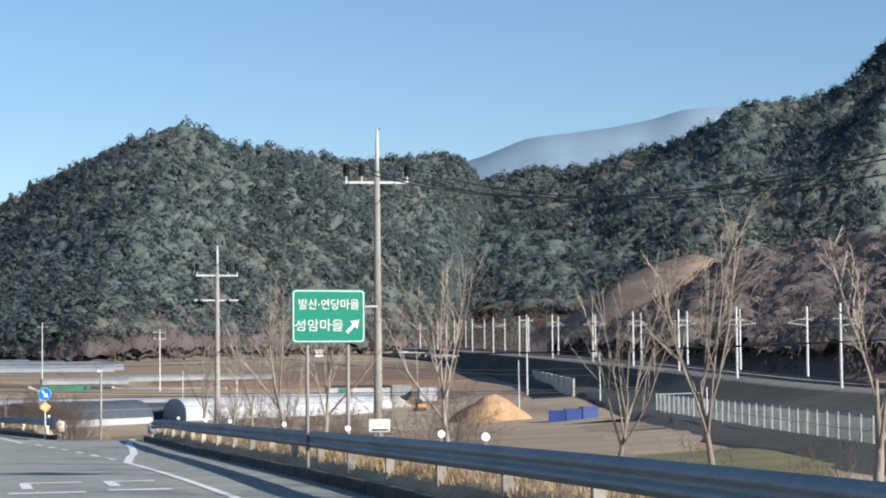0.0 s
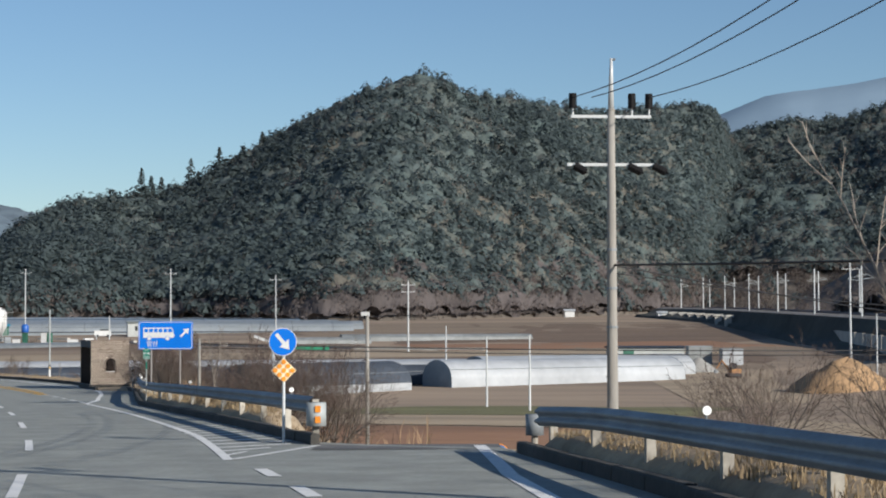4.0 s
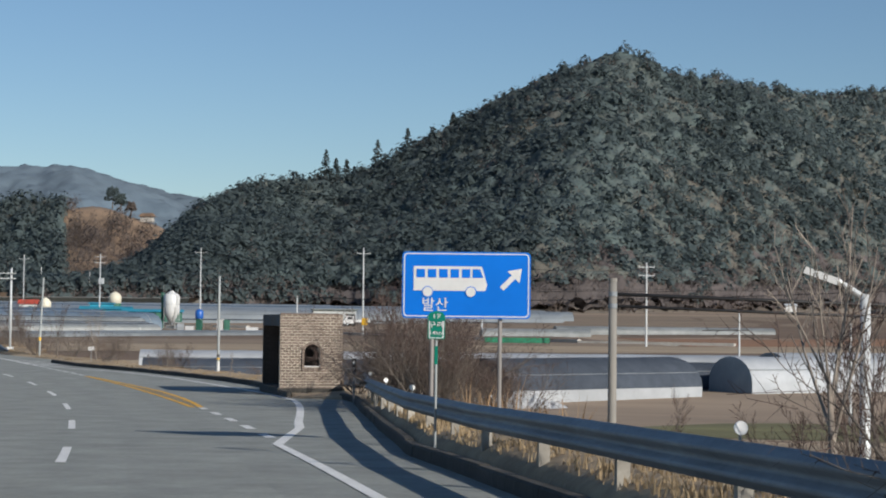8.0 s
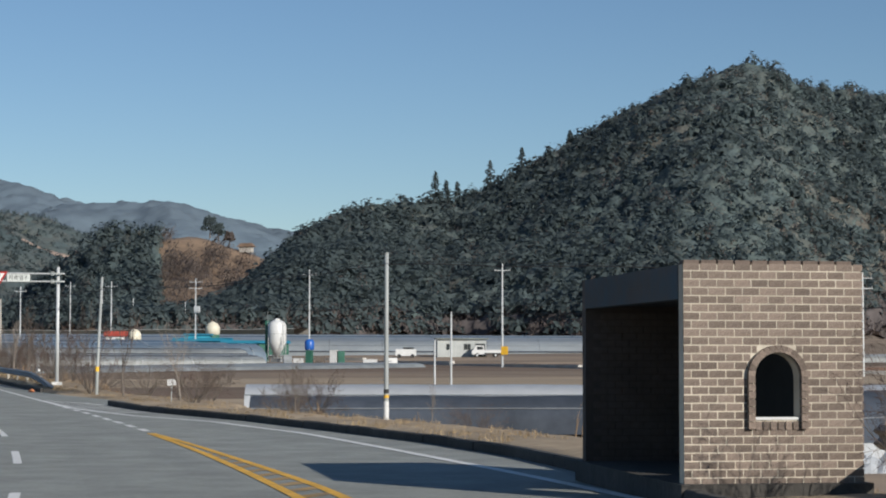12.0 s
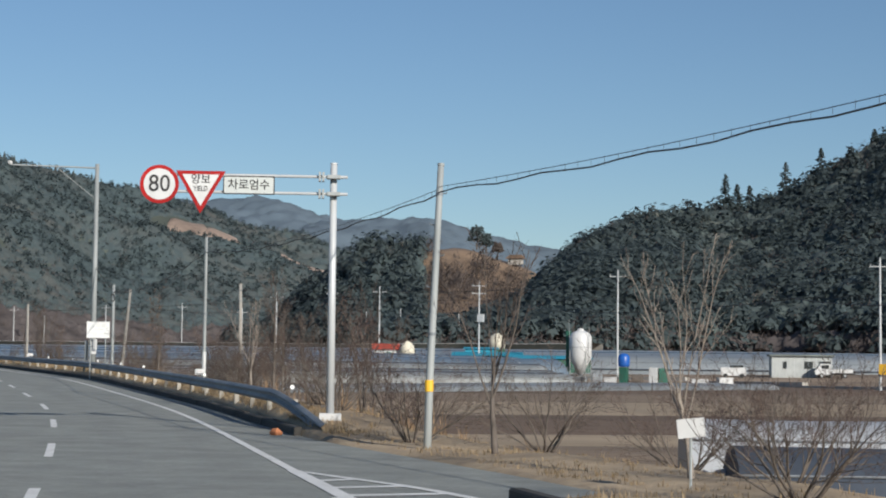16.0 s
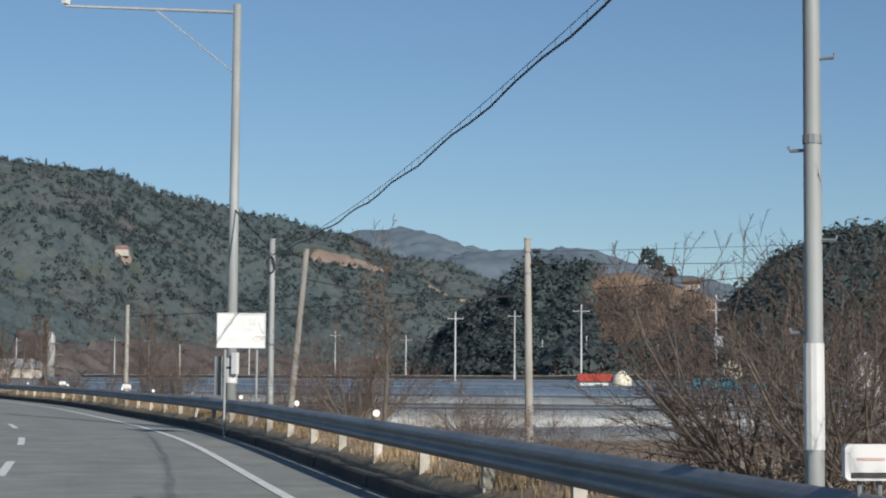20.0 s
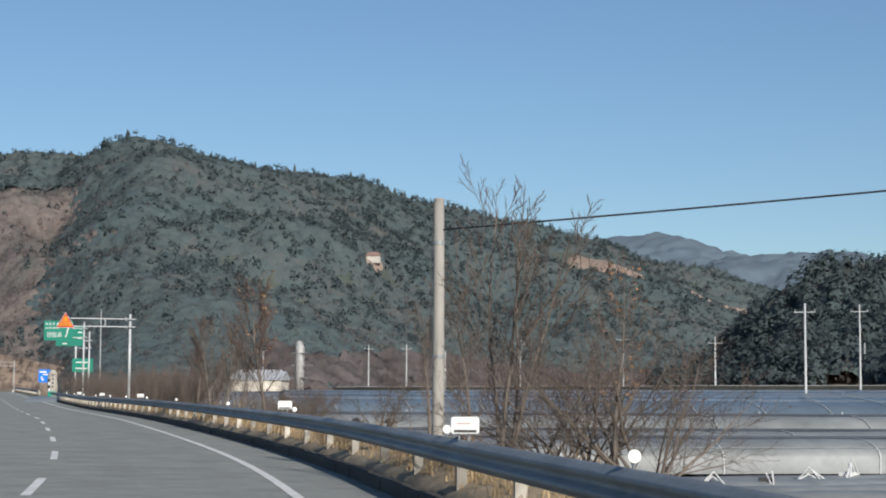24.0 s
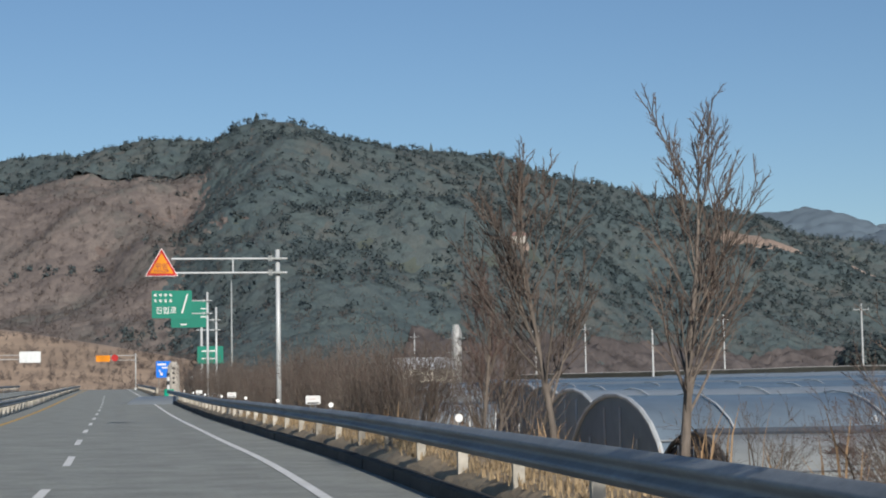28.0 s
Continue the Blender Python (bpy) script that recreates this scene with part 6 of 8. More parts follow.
# bare clearings and a small house on that ridge
grid = [(B.at(u, v), u, v) for u in np.linspace(0.45, 1.0, 130) for v in np.linspace(0.05, 1.0, 60)]
for x, y, r in CLEARINGS:
    _, u0, v0 = min(grid, key=lambda c: (c[0].x - x) ** 2 + (c[0].y - y) ** 2)
    g = Geo()
    for i in range(9):
        for j in range(9):
            a, b = (i - 4) / 4, (j - 4) / 4
            k = 0.9 / max(1.0, math.hypot(a, b))
            p = B.at(u0 + a * k * r / B.len, v0 + b * k * r / 330)
            g.v.append((p.x, p.y, p.z + (0.8 if abs(a) < 1 and abs(b) < 1 else -0.5)))
    g.f = [(i * 9 + j, (i + 1) * 9 + j, (i + 1) * 9 + j + 1, i * 9 + j + 1) for i in range(8) for j in range(8)]
    tagged(g.ob("clearing", mat("pale_clearing", (0.33, 0.25, 0.2), (0.24, 0.18, 0.145), 0.95, scale=0.2, big=0.25), smooth=True), "pale bare clearing on the wooded ridge", "clearing", kind="structure")
    if r == 11:
        q = B.at(u0, v0)
        q.z += 0.5
        hs = thing("hill_house", q, "small hill house with a reddish roof", "house", turn=30)
        Geo().box((0, 0, 1.6), (7, 5, 3.6)).ob("wall", CONCRETE, hs)
        Geo().add([(-4, -3, 3.3), (4, -3, 3.3), (4, 3, 3.3), (-4, 3, 3.3), (-2.6, 0, 5.4), (2.6, 0, 5.4)], [(0, 1, 5, 4), (2, 3, 4, 5), (1, 2, 5), (3, 0, 4), (3, 2, 1, 0)]).ob("roof", mat("faded_red_roof", (0.27, 0.17, 0.145), (0.22, 0.14, 0.12), 0.8), hs)

W = Hill([(40, 540, 6), (62, 500, 19), (75, 499, 29), (90, 489, 32), (110, 469, 33), (133, 439, 34), (177, 419, 38), (240, 400, 40)], 5.0, 150, seed=31)
W.mesh("low_spur", HILL_BROWN, 40, 18, "low spur covered with leafless trees")
canopy(W, 1.8, 5.0, 6.0, CANOPY_BROWN, "leafless_canopy", "leafless grey-brown wood on a low spur", v0=0.05)
ev, hv, br, hb = cover(W, 1400, lambda u, v, p: 0.92, 8.0)
woods("leafless_wood", ev + br, hv + hb, BARE, 44, BROWNWOOD, "leafless grey-brown wood on a low spur")
T = Hill([(30, 620, 10), (44, 600, 19), (56, 599, 29), (80, 599, 36), (92, 599, 31), (110, 590, 24)], 0.5, 130, seed=40, rough=1.5)
T.mesh("terraced_slope", mat("terrace_soil", (0.25, 0.182, 0.135), (0.16, 0.118, 0.09), 0.95, scale=0.3, stretch=(0.3, 0.3, 2.5), big=0.3), 26, 16, "terraced brown clearing on the hillside")

# distant ridges, the haze of the air painted into their blue
# pale blue here is aerial haze, not the mountain's own colour
HAZY = mat("haze_blue_mountain", (0.235, 0.325, 0.41), (0.215, 0.3, 0.385), 0.95, scale=0.01, big=0.15, spec=0.0)
# woodland tone blued to carry the haze over the far valley
FAR = mat("hazed_distant_ridge", (0.105, 0.142, 0.175), (0.09, 0.126, 0.16), 0.95, scale=0.02, big=0.3, bump=0.5, bscale=0.12)
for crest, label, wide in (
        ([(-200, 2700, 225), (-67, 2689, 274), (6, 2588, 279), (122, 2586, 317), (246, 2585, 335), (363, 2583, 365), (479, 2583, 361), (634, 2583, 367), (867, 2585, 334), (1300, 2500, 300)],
         "distant mountain behind the wooded hills, haze painted as its blue", 800),
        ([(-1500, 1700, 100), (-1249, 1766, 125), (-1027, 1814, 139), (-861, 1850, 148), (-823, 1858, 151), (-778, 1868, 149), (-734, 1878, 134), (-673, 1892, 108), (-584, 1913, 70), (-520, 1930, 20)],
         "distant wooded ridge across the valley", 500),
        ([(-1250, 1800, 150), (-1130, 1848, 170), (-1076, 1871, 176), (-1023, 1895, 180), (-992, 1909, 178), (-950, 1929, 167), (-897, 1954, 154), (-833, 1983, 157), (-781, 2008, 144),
          (-707, 2042, 127), (-600, 2080, 80), (-500, 2110, 30)], "far ridge beyond the valley, haze painted as its blue", 600)):
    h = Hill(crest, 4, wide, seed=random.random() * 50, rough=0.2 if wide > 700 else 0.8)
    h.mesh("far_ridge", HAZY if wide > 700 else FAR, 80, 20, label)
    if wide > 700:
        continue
    canopy(h, 5.0, 9.0, 7.0, FAR, "far_wood", "distant woods on the ridge, blue-grey haze in the colour", v0=0.3)
ev, hv, br, hb = cover(T, 420, lambda u, v, p: 1.0, 3.2, keep=lambda u, v: v < 0.25 or v > 0.9 or u < 0.2 or u > 0.85 or random.random() < 0.25)
woods("leafless_scrub", br, hb, BARE, 40, BROWNWOOD, "leafless scrub round the terraced clearing")


# ---- fields ----
DV, NV = Vector((0.947, 0.322, 0)), Vector((-0.322, 0.947, 0))


def plot(r, q):
    """Place in the farm's own grid: r along the furrows, q across them."""
    p = DV * r + NV * q
    return Vector((p.x, p.y, field_z(p.x, p.y)))


def patch(corners, material, label, name="field", nu=14, nv=5, furrow=0.0, up=0.07):
    """A field between four corners, lying on the land with its own relief."""
    a, b, c, d = (Vector((x, y, 0)) for x, y in corners)
    g = Geo()
    for i in range(nu + 1):
        for j in range(nv + 1):
            u, v = i / nu, j / nv
            p = (a * (1 - u) + b * u) * (1 - v) + (d * (1 - u) + c * u) * v
            w = noise.noise(p * 0.12) * 1.4
            edge = 0.0 if i in (0, nu) or j in (0, nv) else 1.0
            g.v.append((p.x + w * 0.4, p.y + w * 0.5, field_z(p.x, p.y) + up * (0.4 + 0.6 * edge) + 0.05 * noise.noise(p * 0.5) * edge + furrow * (j % 2) * edge))
    w = nv + 1
    g.f = [(i * w + j, (i + 1) * w + j, (i + 1) * w + j + 1, i * w + j + 1) for i in range(nu) for j in range(nv)]
    return tagged(g.ob(name, material, smooth=True), label, "field", kind="structure")


def strip(q0, q1, r0, r1, material, label, up=0.07):
    c = [DV * r + NV * q for r, q in ((r0, q0), (r1, q0), (r1, q1), (r0, q1))]
    return patch([(p.x, p.y) for p in c], material, label, nu=40, nv=6, up=up)


strip(240, 262, -30, -3, STUBBLE, "pale straw strip below the gantry")
strip(262, 281, -22, 95, STUBBLE_B, "strip of greyish dry stubble")
strip(281, 291, -26, 95, STUBBLE, "narrow strip of pale dry straw")
strip(291, 315, -30, 100, SOIL, "strip of dark ploughed soil")
strip(315, 343, -34, 110, STUBBLE, "broad strip of pale rice stubble")
strip(343, 372, -40, 66, STUBBLE_B, "brown harvested field")
strip(343, 392, 68, 130, SOIL_RED, "red-brown ploughed field", 0.08)
strip(372, 424, -50, 62, SOIL, "wide brown ploughed field")
strip(424, 437, -60, 60, STUBBLE_B, "brown field edge below the greenhouses")
strip(395, 440, 70, 210, SOIL, "brown ploughed field beyond the lane", 0.08)
strip(440, 520, 60, 220, STUBBLE_B, "wide brown field at the foot of the hill")
strip(520, 640, 40, 230, LAND, "dry fallow field at the foot of the hill", 0.1)
patch([(-36, 139), (-17, 134), (-11, 160), (-32, 165)], SOIL_RED, "red-brown ploughed soil below the road")
patch([(-34, 167), (-12, 162), (-7, 178), (-34, 182)], STUBBLE, "narrow pale straw strip")
patch([(-40, 183), (-8, 179), (-4, 197), (-30, 199)], GREENISH, "olive green crop strip before the tunnels")
patch([(-24, 128), (-12, 124), (-9, 133), (-22, 137)], STUBBLE, "pale dry grass strip below the road")
patch([(-5, 136), (17, 130), (24, 172), (-3, 176)], STUBBLE, "pale tan bare field")
patch([(-3, 178), (24, 174), (27, 196), (-2, 198)], STUBBLE_B, "tan bare field beside the sand heap")
patch([(6, 103), (20, 99), (27, 128), (6, 134)], GREENISH, "olive green winter crop")
patch([(4, 70), (30, 66), (27, 97), (6, 101)], STUBBLE, "pale straw-coloured rice stubble")
patch([(-8, 205), (28, 205), (22, 290), (-16, 290)], STUBBLE, "pale dry field beyond the sand heap", up=0.05)
patch([(-18, 292), (20, 292), (14, 330), (-26, 332)], SOIL, "brown ploughed field strip")
patch([(-26, 334), (14, 332), (10, 400), (-40, 402)], STUBBLE_B, "tan harvested field")
patch([(-40, 404), (8, 402), (2, 540), (-70, 540)], SOIL, "brown field near the railway")

# ---- plastic tunnels ----
def tunnel(a, b, width, h, material, label, base=None, net=None, net_down=0.35, skirt=None, end_mat=None, hoops=0, straight=0.3, strap=True, name="greenhouse_tunnel"):
    """A round-topped film tunnel from a to b, with its ends, eave pipes and hoops."""
    a, b = Vector((a[0], a[1], 0)), Vector((b[0], b[1], 0))
    d = (b - a).normalized()
    n = Vector((-d.y, d.x, 0))
    L = (b - a).length
    z = base if base is not None else min(field_z(a.x, a.y), field_z(b.x, b.y))
    e = thing(name, (a.x, a.y, z), label, "greenhouse", "plastic tunnels")
    prof = [(-width / 2, -0.2), (-width / 2, h * straight)]
    prof += [(-width / 2 * math.cos(math.pi * k / 12), h * straight + h * (1 - straight) * math.sin(math.pi * k / 12)) for k in range(1, 12)]
    prof += [(width / 2, h * straight), (width / 2, -0.2)]
    k0 = 2 if skirt else 0

    def shell(lo, hi, push, m, nm, lab=""):
        g = Geo()
        nseg = max(3, int(L / 4))
        for i in range(nseg + 1):
            sag = 0.03 * (i % 2)
            for x, zz in prof[lo:hi]:
                s_ = (1 + (push - sag) / (width / 2)) if zz > 0.1 else 1
                p = d * (L * i / nseg) + n * (x * s_) + Vector((0, 0, zz * (1 + (push - sag) / h)))
                g.v.append(tuple(p))
        w = hi - lo
        g.f = [(i * w + k, i * w + k + 1, (i + 1) * w + k + 1, (i + 1) * w + k) for i in range(nseg) for k in range(w - 1)]
        return g.ob(nm, m, e, lab, smooth=True)

    shell(0, len(prof), 0.0, material, "film")
    if net:
        shell(1, len(prof) - 1, 0.05, net, "shade_net", "dark shade net over the top")
    if skirt:
        for lo, hi in ((0, 2), (len(prof) - 2, len(prof))):
            shell(lo, hi, 0.04, skirt, "skirt", "pale film skirt")
    for p in (Vector((0, 0, 0)), d * L):
        g = Geo()
        g.v = [tuple(p + n * x + Vector((0, 0, zz))) for x, zz in prof]
        g.f = [tuple(range(len(prof)))]
        g.ob("end_wall", end_mat or material, e)
    if strap:
        for k in (3, len(prof) - 4):
            x, zz = prof[k]
            Geo().tube([n * x * 1.02 + Vector((0, 0, zz)), d * L + n * x * 1.02 + Vector((0, 0, zz))], 0.03, 5).ob("eave_pipe", STEEL, e)
    for i in range(hoops):
        p = d * (L * (i + 0.5) / hoops)
        Geo().tube([p + n * x * 1.012 + Vector((0, 0, zz * 1.012)) for x, zz in prof], 0.03, 4).ob("hoop", STEEL_PALE, e)
    return e


tunnel((-48.3, 213.5), (-37.4, 229.6), 6.0, 2.9, FILM_DIRTY, "plastic tunnel under a dark shade net with a pale skirt", net=SHADE_NET, skirt=VINYL_WHITE, end_mat=SHADE_NET)
tunnel((-33.4, 235.6), (-10.3, 254.6), 5.5, 2.7, VINYL_WHITE, "white film tunnel with a bluish round end", end_mat=VINYL_BLUE)
tunnel((-31.0, 249.0), (-9.0, 267.0), 5.5, 2.7, VINYL_WHITE, "white film tunnel behind its neighbour", end_mat=VINYL_BLUE)
tunnel((-77.2, 227.9), (-22, 246.8), 5.6, 1.75, SHADE_NET, "long low tunnel covered with dark shade net", base=-5.3, end_mat=SHADE_NET)
tunnel((-81.0, 237.1), (-20, 257.8), 6.0, 1.6, VINYL_WHITE, "long white film tunnel", base=-4.7, end_mat=VINYL)
for hx, hy, hz, n_ in ((-46.5, 209.5, field_z(-46, 210), 34), (-79.0, 229.6, -5.0, 22)):
    heap = thing("plastic_heap", (hx, hy, hz - 0.1), "crumpled heap of white plastic sheet beside a tunnel", "plastic sheet", "plastic heaps")
    g = Geo()
    for i in range(13):
        for k in range(n_):
            x, y = -2.6 + 7.5 * k / (n_ - 1), -1.1 + 2.2 * i / 12
            q = Vector((x * 1.7 + hx, y * 2.3, 0.4))
            dome = max(0.0, 1 - (y / 1.1) ** 2) * max(0.0, 1 - ((x - 1.1) / 3.8) ** 4)
            g.v.append((x * (0.6 if n_ < 30 else 1.0), y, dome * (0.55 + 0.75 * abs(noise.noise(q)) + 0.4 * noise.noise(q * 2.7)) - 0.05))
    g.f = [(i * n_ + k, i * n_ + k + 1, (i + 1) * n_ + k + 1, (i + 1) * n_ + k) for i in range(12) for k in range(n_ - 1)]
    g.ob("sheet", VINYL_WHITE, heap)
for q, r0, r1, h, m in ((441, -112, -14, 2.9, VINYL), (449.5, -116, -10, 2.9, VINYL), (458, -120, -8, 2.9, VINYL_BLUE), (474, -128, 74, 3.0, VINYL), (484, -128, 78, 3.0, VINYL), (494, -125, 74, 3.0, VINYL),
                        (504, -120, 66, 3.0, VINYL_BLUE), (514, -112, 58, 3.0, VINYL), (524, -100, 30, 3.0, VINYL), (412, 62, 100, 1.3, FILM_DIRTY), (402, 48, 66, 1.3, FILM_DIRTY)):
    a, b = plot(r0, q), plot(r1, q)
    e = tunnel((a.x, a.y), (b.x, b.y), 7.4 if h > 2.5 else 4, h, m, "long milky film tunnel in terraced rows", base=(field_z(a.x, a.y) + field_z(b.x, b.y)) / 2)
    g = Geo()
    mid = (b - a).normalized()
    nn = Vector((-mid.y, mid.x, 0))
    for i in range(int((b - a).length / 9)):
        p = (b - a) * ((i + 0.5) / int((b - a).length / 9))
        p.z = 0
        g.tube([p - nn * (3.72 * math.cos(t)) + Vector((0, 0, h * 0.3 + h * 0.705 * math.sin(t))) for t in np.linspace(0.1, 3.04, 9)], 0.05, 4)
    if h > 2.5:
        tagged(g.ob("hoops", STEEL, e, "row of steel hoops"), kind="stuff")
        Geo().tube([-nn * 3.74 + Vector((0, 0, h * 0.3)), Vector(((b - a).x, (b - a).y, 0)) - nn * 3.74 + Vector((0, 0, h * 0.3))], 0.12, 6).ob("rolled_film", SHADE_NET, e, "dark rolled side film")

# tunnels that stand across from the long straight
for k in range(8):
    s = 409 + 13.0 * k
    a, b = road(s, 12.9 + 0.155 * (s - 409)), road(s, 88 + 0.1 * (s - 409))
    e = tunnel((a.x, a.y), (b.x, b.y), 9.6, 3.3, VINYL_BLUE if k % 3 != 1 else VINYL, "milky blue film tunnel with a round mesh end", base=-2.9 + 0.02 * (s - 409), hoops=18 if k < 4 else 0,
               end_mat=MESH_GREY)
    d = (b - a)
    d.z = 0
    d.normalize()
    n = Vector((-d.y, d.x, 0))
    if k < 4:
        Geo().tube([n * (4.84 * math.cos(t)) - d * 0.03 + Vector((0, 0, 0.99 + 2.34 * math.sin(t))) for t in np.linspace(0, math.pi, 14)], 0.07, 6).ob("end_hoop", STEEL_PALE, e)
        for x in (-2.4, -0.8, 0.8, 2.4):
            Geo().tube([n * x - d * 0.05, n * x - d * 0.05 + Vector((0, 0, 3.1 - 0.16 * x * x))], 0.03, 5).ob("end_pipe", STEEL_PALE, e)
        Geo().tube([n * 4.86 + Vector((0, 0, 1.0)), n * 4.86 + d * 70 + Vector((0, 0, 1.0))], 0.14, 6).ob("rolled_film", SHADE_NET, e, "dark rolled side film")
        for i in range(12):
            p = d * (6 + 5.2 * i)
            Geo().tube([-n * 4.4 + p + Vector((0, 0, 1.1)), -n * 3.4 + p + Vector((0, 0, 2.65))], 0.04, 5).ob("side_pipe", STEEL_PALE, e)
for s, o0, o1, h in ((397.8, 11.6, 80, 2.35), (390.5, 14.5, 77, 1.6), (384.0, 16.5, 75, 1.3)):
    a, b = road(s, o0), road(s, o1)
    # dark end walls stand in for the dimness of the open ends
    e = tunnel((a.x, a.y), (b.x, b.y), 5.4, h, FILM_DIRTY, "old dusty film tunnel, its open end's shade drawn as a dark wall", base=-2.85, end_mat=SHADE_NET, hoops=8, net=None, straight=0.4)
    d = Vector((b.x - a.x, b.y - a.y, 0)).normalized()
    n = Vector((-d.y, d.x, 0))
    Geo().tube([Vector((0, 0, h + 0.04)), d * (o1 - o0) + Vector((0, 0, h + 0.04))], 0.1, 6).ob("rolled_film", SHADE_NET, e, "dark rolled film along the ridge")
    Geo().tube([n * (2.74 * math.cos(t)) - d * 0.05 + Vector((0, 0, h * 0.4 + h * 0.61 * math.sin(t))) for t in np.linspace(0, math.pi, 14)], 0.06, 6).ob("end_hoop", BLACK, e)
    for x in (-1.2, 0.0, 1.1):
        Geo().tube([n * x - d * 0.05, n * x - d * 0.05 + Vector((0, 0, h * 0.9))], 0.025, 5).ob("end_pipe", STEEL_PALE, e)
    if h > 2:
        for x in (2.5, 4.2):
            # black plates on the film imitate the dark inside torn holes
            Geo().box(d * x - n * 2.05 + Vector((0, 0, 1.75)), (0.9, 0.9, 0.05), Matrix.Rotation(radians(40), 3, d)).ob("torn_hole", BLACK, e, "black patch for the darkness in a torn hole")
for k in range(4):
    bed = Geo()
    for i in range(31):
        for j in range(5):
            p = road(364 + 4 * k + 0.9 * j, 15 + 2 * (k % 2) + 75 * i / 30)
            bed.v.append((p.x, p.y, field_z(p.x, p.y) + (0.0, 0.45, 0.6, 0.45, 0.0)[j] + 0.08 * noise.noise(p)))
    bed.f = [(i * 5 + j, (i + 1) * 5 + j, (i + 1) * 5 + j + 1, i * 5 + j + 1) for i in range(30) for j in range(4)]
    tagged(bed.ob("film_bed", FILM_DIRTY, smooth=True), "dusty film lying over a low garden bed", "plastic sheet", "film beds")
for k in range(9):
    p = road(377 + random.uniform(-6, 4), 13.5 + 2.6 * k)
    fr = thing("frame_debris", (p.x, p.y, field_z(p.x, p.y) + 0.2), "white bent pipes and rubbish left beside the tunnels", "debris", "pipe debris", turn=random.uniform(0, 180))
    for _ in range(3):
        z1 = random.uniform(0.3, 1.1)
        Geo().tube([(random.uniform(-1, -0.4), 0, 0), (0, random.uniform(-0.3, 0.3), z1), (random.uniform(0.6, 1.3), 0, 0)], 0.035, 5).ob("pipe", WHITE, fr)
    if k % 2:
        Geo().box((0.2, 0.3, 0.25), (0.9, 0.5, 0.5)).ob("crate", BLACK if k % 4 == 1 else WHITE, fr)
# white pipe frame at the near tunnel ends
pf_ = thing("pipe_frame", (road(431, 14.2).x, road(431, 14.2).y, -2.7), "white pipe frame standing before the film tunnels", "frame", turn=heading(431) - 90)
for x in (-1.2, -0.2, 0.7):
    Geo().tube([(x, 0, 0), (x + 0.1, 0, 2.9 if x < 0.5 else 2.2)], 0.03, 5).ob("pipe", WHITE, pf_)
Geo().tube([(-1.6, 0, 1.5), (3.2, 0, 1.55)], 0.03, 5).ob("pipe", WHITE, pf_)
# the bank, its shade painted dark, and the pale farm road behind the tunnels
g = Geo()
for i in range(41):
    p = Vector((-341, 542, 0)).lerp(Vector((-60, 470, 0)), i / 40)
    z = 4.9 - 0.9 * min(1.0, i / 16) + 0.15 * noise.noise(p * 0.1)
    for dy, dz in ((0, -4.5), (1.5, 0.0), (2.0, 0.1), (6.5, 0.15), (7, -3)):
        g.v.append((p.x + dy * 0.25, p.y + dy, z + dz - (1.6 if i > 16 else 1.6 * i / 16) * 0))
for k, (m, lab, nm) in enumerate(((BANK, "bank below the farm road, its shade put into the colour", "bank"), (CONCRETE, "pale concrete farm road on the bank", "farm_road"))):
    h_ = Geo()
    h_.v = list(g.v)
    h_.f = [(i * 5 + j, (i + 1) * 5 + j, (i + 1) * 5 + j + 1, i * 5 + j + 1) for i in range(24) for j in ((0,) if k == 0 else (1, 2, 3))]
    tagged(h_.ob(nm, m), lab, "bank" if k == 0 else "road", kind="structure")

# ---- farm buildings ----
def lathe(prof, n=20):
    g = Geo()
    for r, z in prof:
        for k in range(n):
            g.v.append((r * math.cos(2 * math.pi * k / n), r * math.sin(2 * math.pi * k / n), z))
    for i in range(len(prof) - 1):
        for k in range(n):
            g.f.append((i * n + k, i * n + (k + 1) % n, (i + 1) * n + (k + 1) % n, (i + 1) * n + k))
    g.f += [tuple(range(n))[::-1], tuple(range((len(prof) - 1) * n, len(prof) * n))]
    return g


GREY_PANEL = mat("grey_wall_panel", (0.42, 0.44, 0.43), (0.34, 0.36, 0.355), 0.7, scale=1.2, big=0.12)
GREEN_METAL = mat("dark_green_metal", (0.03, 0.13, 0.09), (0.02, 0.1, 0.07), 0.6)
silo = thing("feed_silo", (-144, 413.7, -2.75), "white steel feed silo with a cone bottom on legs", "silo")
lathe([(0.3, 1.1), (1.45, 3.4), (1.45, 6.0), (1.2, 6.5), (0.5, 6.85), (0.3, 6.9)]).ob("bin", WHITE, silo, smooth=True)
lathe([(0.45, 6.8), (0.45, 7.05), (0.1, 7.15)], 14).ob("hatch", WHITE, silo)
Geo().tube([(0, 0, 4.65), (0, 0, 4.72)], 1.47, 20).ob("band", STEEL_POLE, silo)
for k in range(4):
    a = math.pi / 4 + k * math.pi / 2
    Geo().tube([(1.5 * math.cos(a), 1.5 * math.sin(a), 0), (1.5 * math.cos(a), 1.5 * math.sin(a), 4.2)], 0.07, 6).ob("leg", STEEL_POLE, silo)
for z in (1.0, 2.0):
    Geo().tube([(1.5 * math.cos(a), 1.5 * math.sin(a), z) for a in np.linspace(0, 6.283, 17)], 0.04, 5).ob("ring_rail", STEEL_POLE, silo)
Geo().box((-1.75, 0.3, 3.6), (0.5, 0.5, 6.4)).ob("chute", GREEN_METAL, silo, "dark green feed chute")
Geo().tube([(1.4, -1.0, 1.0), (1.5, -1.0, 7.2)], 0.04, 5).ob("ladder", STEEL_POLE, silo)
